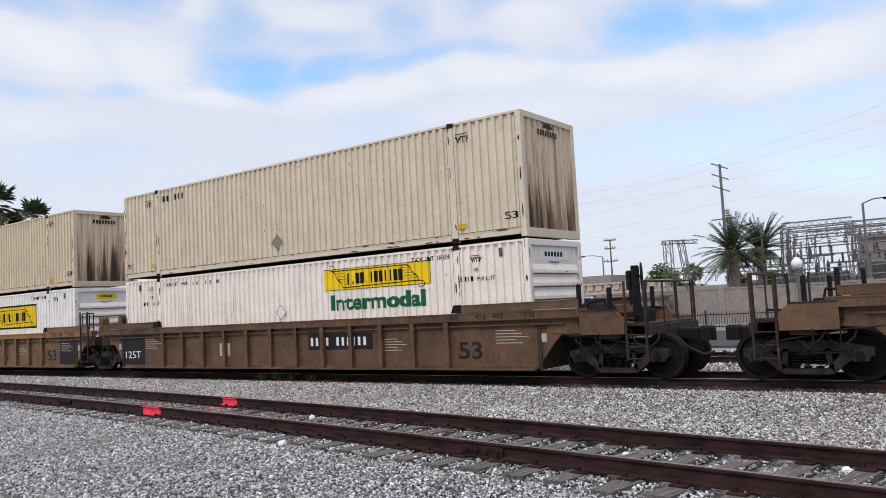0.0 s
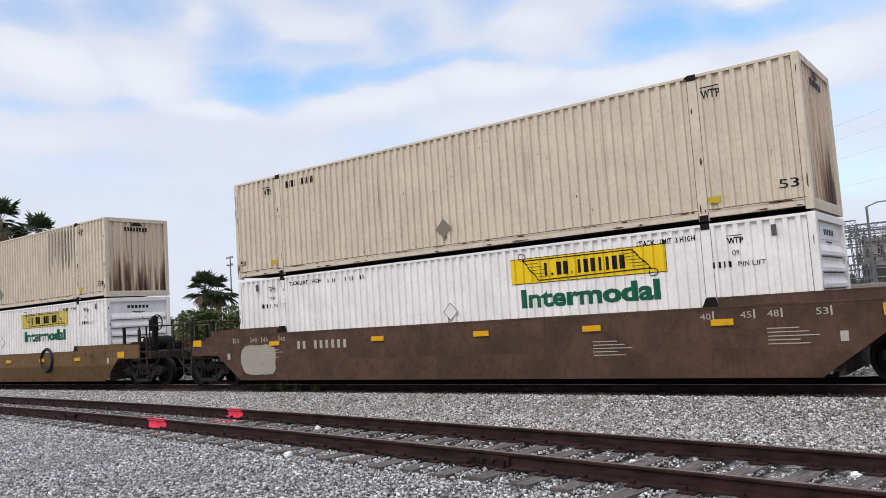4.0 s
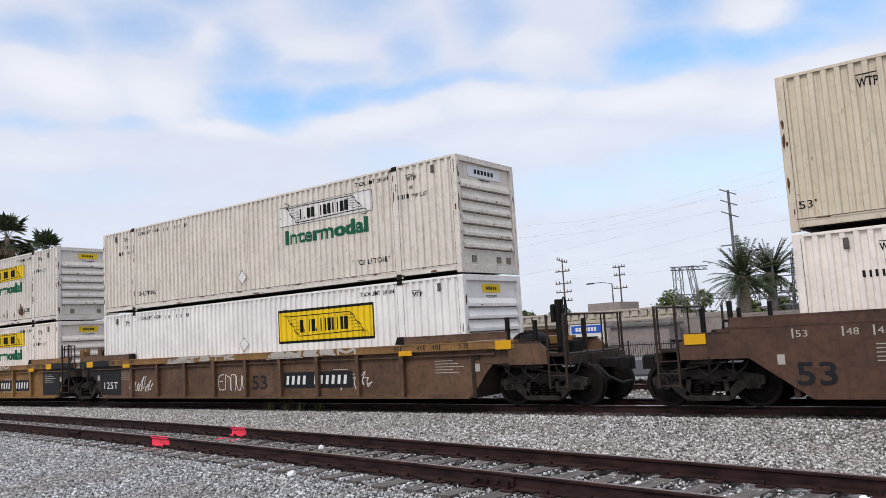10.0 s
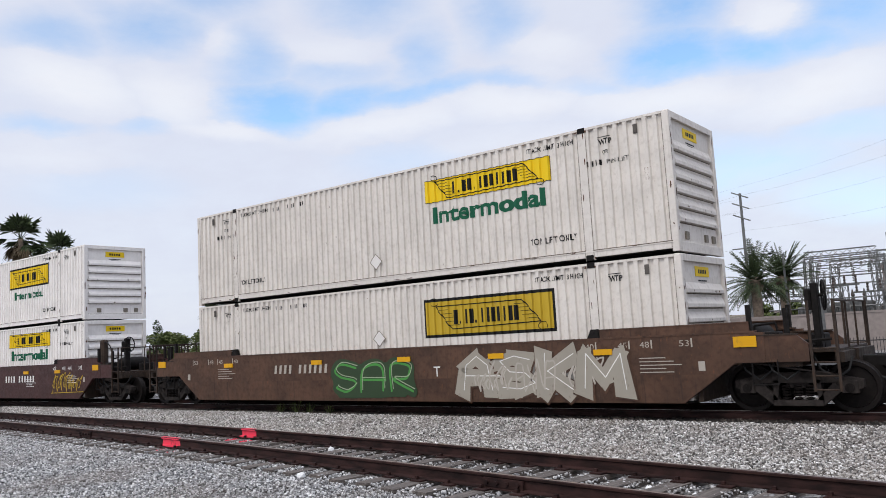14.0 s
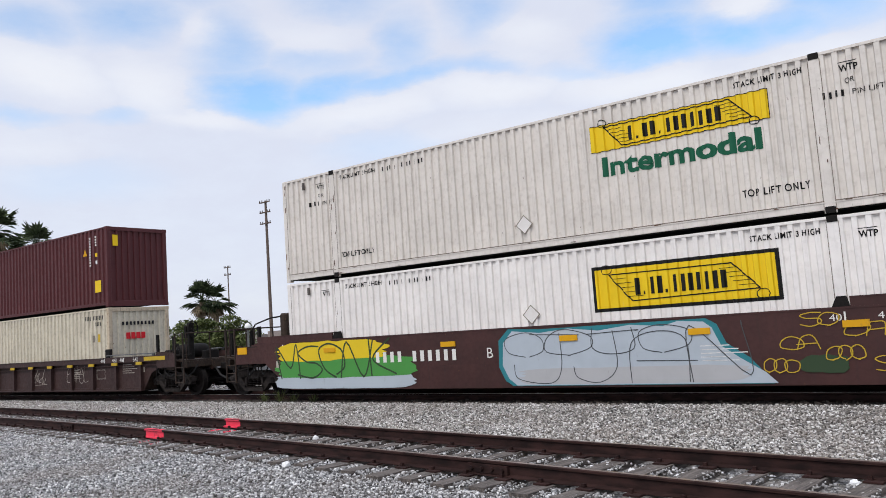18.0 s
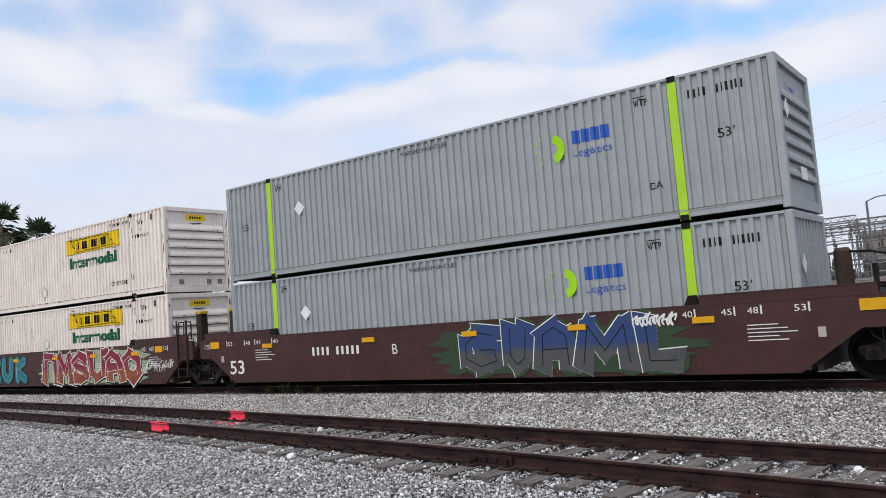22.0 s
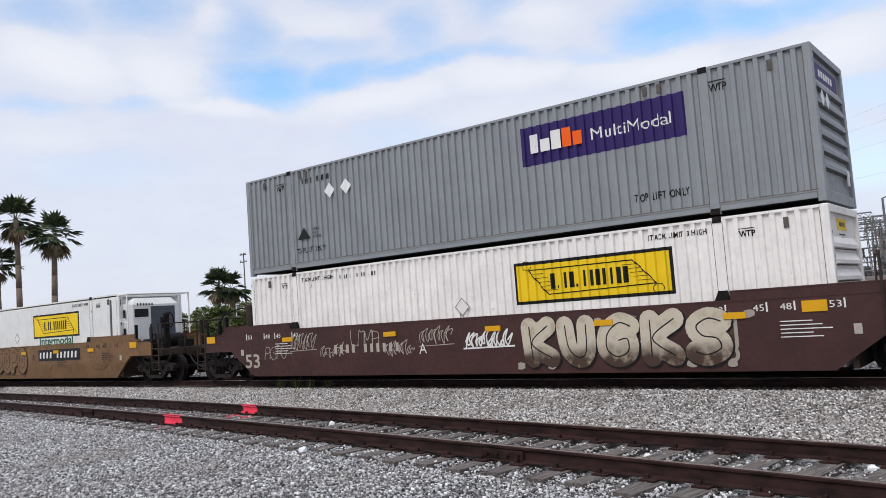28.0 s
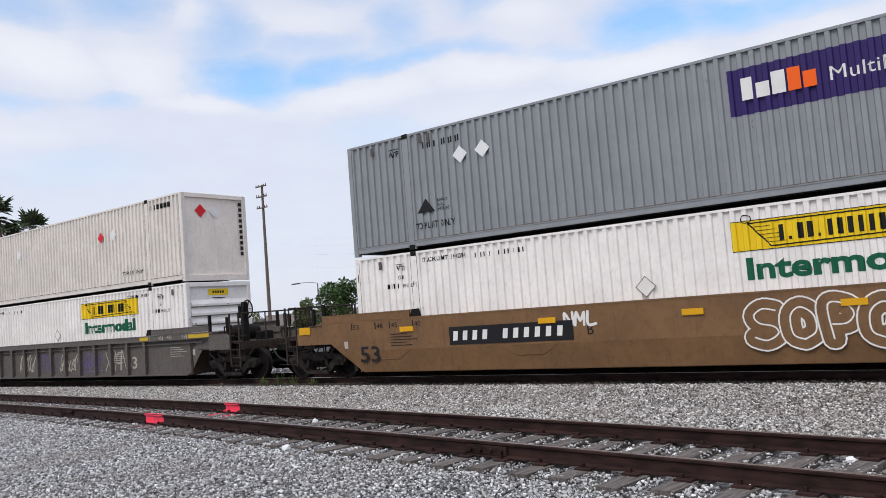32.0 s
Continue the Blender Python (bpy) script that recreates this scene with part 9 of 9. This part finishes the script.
for x, y, w, h in ((-12.0, 64, 1.3, 3.0), (-8.3, 65, 1.8, 3.6), (-5.2, 62, 1.4, 2.8), (-15, 66, 1.2, 2.8)):
    tr = piece("transformer", Mesh().box(x - w, x + w, y - 0.9, y + 0.9, 0.3, h, 0.1).data("transformer"), "galvanised", yard)
    m = Mesh()
    for k in range(9):
        a = x - w + 0.15 + k * (2 * w - 0.3) / 8
        m.box(a - 0.03, a + 0.03, y - 1.25, y - 0.9, 0.6, h - 0.3)
    tagged(piece("radiator", m.data("radiator"), "galvanised", tr), kind="stuff")
    m = Mesh()
    for k in (-0.6, 0, 0.6):
        m.lathe([(0.1, h), (0.16, h + 0.15), (0.09, h + 0.3), (0.15, h + 0.45), (0.07, h + 0.7), (0.02, h + 0.9)], (x + k * w, y, 0), n=8)
    tagged(piece("bushing_row", m.data("bushing_row"), "insulator", tr), kind="stuff")
piece("control_house", Mesh().box(-11, -3.5, 71, 76, 0, 5.6).box(-11.2, -3.3, 70.8, 76.2, 5.6, 5.9).data("control_house"), "block", yard)

# lattice tower of the yard's line entrance
tower = tagged(new("lattice_tower"), "small grey lattice tower with a crossbeam", "lattice tower")
tower.matrix_world = pose(0, 0, -0.2)
piece("mast", lattice(Mesh(), (-21.9, 58, 0), (-21.9, 58, 6.0), 0.55, 9).data("mast"), "galvanised", tower)
piece("second_mast", lattice(Mesh(), (-20.2, 58, 0), (-20.9, 58, 6.0), 0.4, 9).data("second_mast"), "galvanised", tower)
piece("crossbeam", lattice(Mesh(), (-22.4, 58, 5.9), (-19.6, 58, 5.75), 0.25, 6).data("crossbeam"), "iron", tower)
piece("line_beam", lattice(Mesh(), (-21.9, 58.4, 3.7), (-14.0, 58.4, 3.4), 0.4, 14).data("line_beam"), "galvanised", tower)
m = Mesh()
for k in range(6):
    for j in range(5):
        m.lathe([(0.03, 0), (0.09, 0.04), (0.03, 0.08)], (-21 + k * 1.2, 58.4, 3.2 - j * 0.12), n=8)
piece("insulator_string", m.data("insulator_string"), "insulator", tower)


# ---- long low building with a parapet ----
hall = tagged(new("warehouse"), "long low beige concrete building with a toothed parapet", "building")
hall.matrix_world = pose(0, 62, -0.2)
piece("wall", Mesh().box(-44.5, -23.5, 0, 14, 0, 2.55).data("wall"), "concrete", hall)
piece("cornice", Mesh().box(-44.8, -23.2, -0.3, 14.3, 2.2, 2.45).data("cornice"), "concrete", hall)
for k in range(26):
    piece("parapet_block", shared(("parapet_block",), lambda: Mesh().box(0, 0.56, -0.16, 0.2, 2.55, 3.05)), "concrete", hall, at=(-44.4 + k * 0.8, 0, 0))
piece("parapet", Mesh().box(-44.5, -23.5, 0, 0.25, 2.55, 2.95).box(-44.6, -23.4, -0.22, 0.3, 3.05, 3.2).data("parapet"), "concrete", hall)
for k in range(7):
    piece("recess_frame", shared(("recess_frame",), lambda: Mesh().box(0, 2.3, -0.08, 0.0, 0.2, 0.3).box(0, 2.3, -0.08, 0, 1.85, 1.95).box(0, 0.1, -0.08, 0, 0.3, 1.85).box(2.2, 2.3, -0.08, 0, 0.3, 1.85)), "concrete", hall, at=(-44 + k * 2.9, 0, 0))
piece("roof_house", Mesh().box(-33.2, -30.0, 3, 7, 2.5, 3.95).data("roof_house"), "block", hall)
piece("roof_unit", Mesh().box(-38, -36.6, 4, 6, 2.5, 3.5, 0.05).data("roof_unit"), "galvanised", hall)
sign = tagged(new("shop_sign"), "white and blue shop sign board on posts", "sign")
sign.matrix_world = pose(-23.2, 45, 0)
piece("board", Mesh().box(-1.15, 1.15, -0.06, 0.06, 1.0, 1.85).data("board"), "stucco", sign)
piece("blue_band", Mesh().box(-1.05, 1.05, -0.075, -0.06, 1.3, 1.78).data("blue_band"), "blue_print", sign)
bars(sign, 7, -0.75, 1.42, -0.08, 1.5, 0.24, "white_print", 0.25, "name_marking")
for x in (-1.0, 1.0):
    piece("post", shared(("sign_post",), lambda: Mesh().tube((0, 0, -0.2), (0, 0, 1.1), 0.05)), "galvanised", sign, at=(x, 0, 0))
shed = tagged(new("roadside_shed"), "low grey flat-roofed shed", "shed")
shed.matrix_world = pose(-20.0, 46.5, -0.2)
piece("wall", Mesh().box(-1.9, 1.9, -0.8, 1.0, 0, 1.75).data("wall"), "block", shed)
piece("roof", Mesh().box(-2.1, 2.1, -1.0, 1.2, 1.75, 1.9).data("roof"), "galvanised", shed)

house = tagged(new("stucco_house"), "small white stucco building with a dark door", "building")
house.matrix_world = pose(-90.5, 60, -0.2)
piece("wall", Mesh().box(-3.4, 2.0, 0, 8, 0, 3.2).data("wall"), "stucco", house)
piece("roof", Mesh().box(-3.6, 2.2, -0.2, 8.2, 3.2, 3.4).data("roof"), "stucco", house)
piece("door", Mesh().box(0.2, 1.2, -0.05, 0.0, 0.0, 2.2).data("door"), "dark_glass", house)


# ---- plants ----
def fan_palm(x, y, h, r, seed, label, skirt=True):
    rnd = random.Random(seed)
    root = tagged(new("palm_tree"), label, "palm tree", "palm trees")
    root.matrix_world = pose(x, y, -0.2)
    bend = rnd.uniform(-0.6, 0.6)
    pts = [(bend * (k / 6) ** 2, 0, h * k / 6) for k in range(7)]
    m = Mesh()
    for k in range(6):
        m.tube(pts[k], pts[k + 1], 0.42 - 0.02 * k, 0.40 - 0.02 * k, 10)
    piece("trunk", m.data("trunk", True), "bark", root)
    top = Vector(pts[-1])
    green, dry = Mesh(), Mesh()

    def frond(target, a, e, ln, fan):
        d = Vector((math.cos(a) * math.cos(e), math.sin(a) * math.cos(e), math.sin(e)))
        side = Vector((-math.sin(a), math.cos(a), 0))
        up = side.cross(d) * -1
        stem = top + d * ln * 0.45
        target.tube(top, stem, 0.03, 0.02, 4)
        for k in range(11):
            g = (k - 5) / 5 * fan
            tip_d = (d * math.cos(g) + side * math.sin(g)).normalized()
            tip = stem + tip_d * ln * (0.62 - 0.12 * abs(g)) + Vector((0, 0, -ln * 0.16 * rnd.uniform(0.5, 1.4)))
            w = side * math.cos(g) - d * math.sin(g)
            mid = stem.lerp(tip, 0.55) + Vector((0, 0, 0.05 * ln))
            target.add([stem, mid + w * 0.05 * ln, tip, mid - w * 0.05 * ln], [(0, 1, 2, 3)])
    for i in range(27):
        frond(green, rnd.uniform(0, math.tau), radians(rnd.uniform(-35, 80)), r * rnd.uniform(0.8, 1.1), 1.15)
    if skirt:
        for i in range(16):
            frond(dry, rnd.uniform(0, math.tau), radians(rnd.uniform(-80, -45)), r * rnd.uniform(0.6, 0.85), 0.9)
        piece("dry_skirt", dry.data("dry_skirt"), "dead_frond", root)
    piece("crown", green.data("crown"), "frond", root)


def feather_palm(x, y, h, r, seed, label):
    rnd = random.Random(seed)
    root = tagged(new("palm_tree"), label, "palm tree", "palm trees")
    root.matrix_world = pose(x, y, -0.2)
    piece("trunk", Mesh().tube((0, 0, 0), (0, 0, h), 0.34, 0.30, 10).lathe([(0.3, h - 0.5), (0.5, h - 0.1), (0.45, h + 0.3), (0.1, h + 0.6)], n=10).data("trunk", True), "bark", root)
    m = Mesh()
    for i in range(84):
        a, e, ln = rnd.uniform(0, math.tau), radians(rnd.uniform(-30, 85)), r * rnd.uniform(0.6, 0.98)
        prev = Vector((0, 0, h + 0.2))
        d = Vector((math.cos(a) * math.cos(e), math.sin(a) * math.cos(e), math.sin(e)))
        side = Vector((-math.sin(a), math.cos(a), 0))
        for k in range(9):
            d = (d + Vector((0, 0, -0.075))).normalized()
            q = prev + d * ln / 9
            m.tube(prev, q, 0.03 - 0.002 * k, n=3, caps=False)
            for sgn in (-1, 1):
                for j in (0.0, 0.5):
                    b = prev.lerp(q, j)
                    tip = b + side * sgn * ln * 0.14 * (1 - abs(k - 4) / 7) + d * ln * 0.10 + Vector((0, 0, -0.05 * ln * rnd.uniform(0.3, 1.2)))
                    m.add([b - d * 0.05, b + d * 0.05, tip], [(0, 1, 2)])
            prev = q
    piece("crown", m.data("crown"), "frond", root)


def leaf_tree(x, y, h, w, seed, label, leaf="leaf", trunk=0.35, count=2600, size=0.22, low=0.2, name="tree"):
    """Tapered trunk, limbs and a ragged crown of small leaf clumps."""
    rnd = random.Random(seed)
    root = tagged(new(name), label, "tree" if name == "tree" else "bush", "trees and bushes")
    root.matrix_world = pose(x, y, -0.2)
    m = Mesh().tube((0, 0, 0), (0.1, 0, h * trunk), 0.05 * h ** 0.5 + 0.08, 0.04 * h ** 0.5 + 0.04, 8)
    lobes = []
    for i in range(9):
        a = rnd.uniform(0, math.tau)
        c = Vector((math.cos(a) * w * rnd.uniform(0.15, 0.62), math.sin(a) * w * rnd.uniform(0.15, 0.62), h * rnd.uniform(low + 0.15, 0.86)))
        lobes.append((c, w * rnd.uniform(0.3, 0.5), h * rnd.uniform(0.12, 0.2)))
        m.tube((0.1, 0, h * trunk * 0.9), c, 0.09, 0.02, 5)
    lobes.append((Vector((0, 0, h * 0.82)), w * 0.35, h * 0.18))
    piece("trunk", m.data("trunk"), "bark", root)
    g = Mesh()
    for i in range(count):
        c, rw, rh = lobes[rnd.randrange(len(lobes))]
        a, e, k = rnd.uniform(0, math.tau), math.asin(rnd.uniform(-1, 1)), rnd.uniform(0.45, 1.0) ** 0.5 * rnd.choice((1, 1, 1, 1.15))
        p = c + Vector((math.cos(a) * math.cos(e) * rw, math.sin(a) * math.cos(e) * rw, math.sin(e) * rh)) * k
        u = Vector((rnd.uniform(-1, 1), rnd.uniform(-1, 1), rnd.uniform(-0.6, 0.6))).normalized() * size * rnd.uniform(0.6, 1.3)
        v = u.cross(Vector((rnd.uniform(-1, 1), rnd.uniform(-1, 1), 1))).normalized() * size * rnd.uniform(0.35, 0.7)
        g.add([p - u, p - v, p + u, p + v], [(0, 1, 2, 3)])
    piece("crown", g.data("crown"), leaf, root)


fan_palm(-103.5, 45, 17.6, 3.7, 1, "tall fan palm with a dark green crown")
fan_palm(-94.4, 45, 14.4, 3.6, 2, "fan palm with a dry leaf skirt")
fan_palm(-112, 46, 12.6, 3.2, 3, "fan palm standing behind two others")
feather_palm(-15.3, 52, 4.2, 3.0, 4, "feather palm with long arching green fronds")
feather_palm(-14.9, 57, 4.5, 2.9, 5, "feather palm beside the substation")
fan_palm(-83.2, 60, 7.1, 2.9, 6, "fan palm with a full round crown")
fan_palm(-81.4, 61, 6.7, 2.7, 16, "fan palm crowded against its neighbour")
leaf_tree(-113.5, 70, 7.4, 1.6, 7, "narrow dark cypress-like tree", "leaf_dark", 0.15, 1500, 0.22, 0.0)
for i, (x, y, h, w) in enumerate(((-87, 50, 4.0, 3.4), (-93, 51, 3.6, 3.0), (-69, 50, 4.3, 3.2), (-73, 51, 4.4, 3.4), (-78, 50.5, 4.2, 3.4), (-65.2, 50.5, 4.4, 3.2))):
    leaf_tree(x, y, h, w, 20 + i, "low spreading olive-green bush", "leaf_olive", 0.15, 5200, 0.17, 0.0, "bush")
for i, (x, y, h, w, kind) in enumerate(((-61.2, 61, 5.6, 2.6, "leaf"), (-58.0, 60, 5.8, 2.4, "leaf"), (-54.2, 60, 6.1, 2.2, "leaf"), (-51.0, 62, 4.4, 2.2, "leaf_dark"), (-47.5, 62, 3.9, 2.2, "leaf_dark"), (-44.6, 60, 3.9, 2.2, "leaf_olive"), (-66, 62, 4.2, 2.2, "leaf_olive"))):
    leaf_tree(x, y, h, w, 40 + i, "leafy green street tree", kind, 0.3, 2000, 0.2, 0.1)
for i, (x, y, h, w) in enumerate(((-30.2, 78, 5.2, 3.0), (-27.6, 80, 4.8, 2.6), (-24.5, 84, 4.0, 1.8), (-21.5, 84, 4.0, 1.8), (-46, 84, 4.2, 3.0), (-52, 84, 4.4, 3.0))):
    leaf_tree(x, y, h, w, 60 + i, "round olive-green tree behind the buildings", "leaf_olive", 0.3, 1600, 0.22, 0.1)

# the town's edge far behind, and plain ground behind the camera
far = Mesh()
rnd = random.Random(9)
for k in range(60):
    x = -420 + k * 9
    h = rnd.uniform(2.5, 4.2)
    far.box(x, x + rnd.uniform(5, 11), 150, 158, -0.3, h)
tagged(piece("backdrop", far.data("backdrop"), "block"), "distant low grey buildings", kind="structure")


# ---- what moves ----
# time, and how far the train is ahead of a steady run
LEAD = ((0.0, 1.27), (1.0, 0.95), (2.0, 1.04), (3.0, 1.31), (6.0, 1.30), (7.0, 1.00), (8.0, 0.86), (9.0, 1.22), (10.0, 0.81),
        (11.0, 0.59), (12.0, 0.43), (13.0, 0.35), (16.0, -0.07), (17.0, -0.21), (18.0, -0.33), (19.0, -0.55), (20.0, -0.41), (21.0, -0.32),
        (22.0, -0.63), (23.0, -0.37), (24.0, -0.53), (25.0, -0.90), (28.0, -1.09), (29.0, -1.28), (30.0, -1.21), (31.0, -1.54), (32.0, -1.70))


def motions():
    """The train runs through at an almost steady speed; its wheels roll while it is near."""
    for ob, x, z in RIDERS:
        walk(ob, [(t, pose(x + SPEED * t + lead, TRACK_Y, z)) for t, lead in LEAD])
    at = {ob.name: x for ob, x, z in RIDERS}
    for wheel, car, dx, local in WHEELSETS:
        x = at[car.name] + dx
        t0, t1 = max(0.0, (-42.0 - x) / SPEED), min(SECONDS, (6.0 - x) / SPEED)
        k0, k1 = math.ceil(t0 * FPS), math.floor(t1 * FPS)
        rows = []
        for k in range(k0, max(k0, k1) + 1):
            rows.append((k / FPS, pose(local, 0, WHEEL_R, 0, math.degrees(SPEED * (k - k0) / FPS / WHEEL_R) % 360, 0)))
        if not rows or rows[0][0] > 0:
            rows.insert(0, (0.0, pose(local, 0, WHEEL_R)))
        if rows[-1][0] < SECONDS:
            rows.append((SECONDS, rows[-1][1]))
        walk(wheel, rows)


motions()
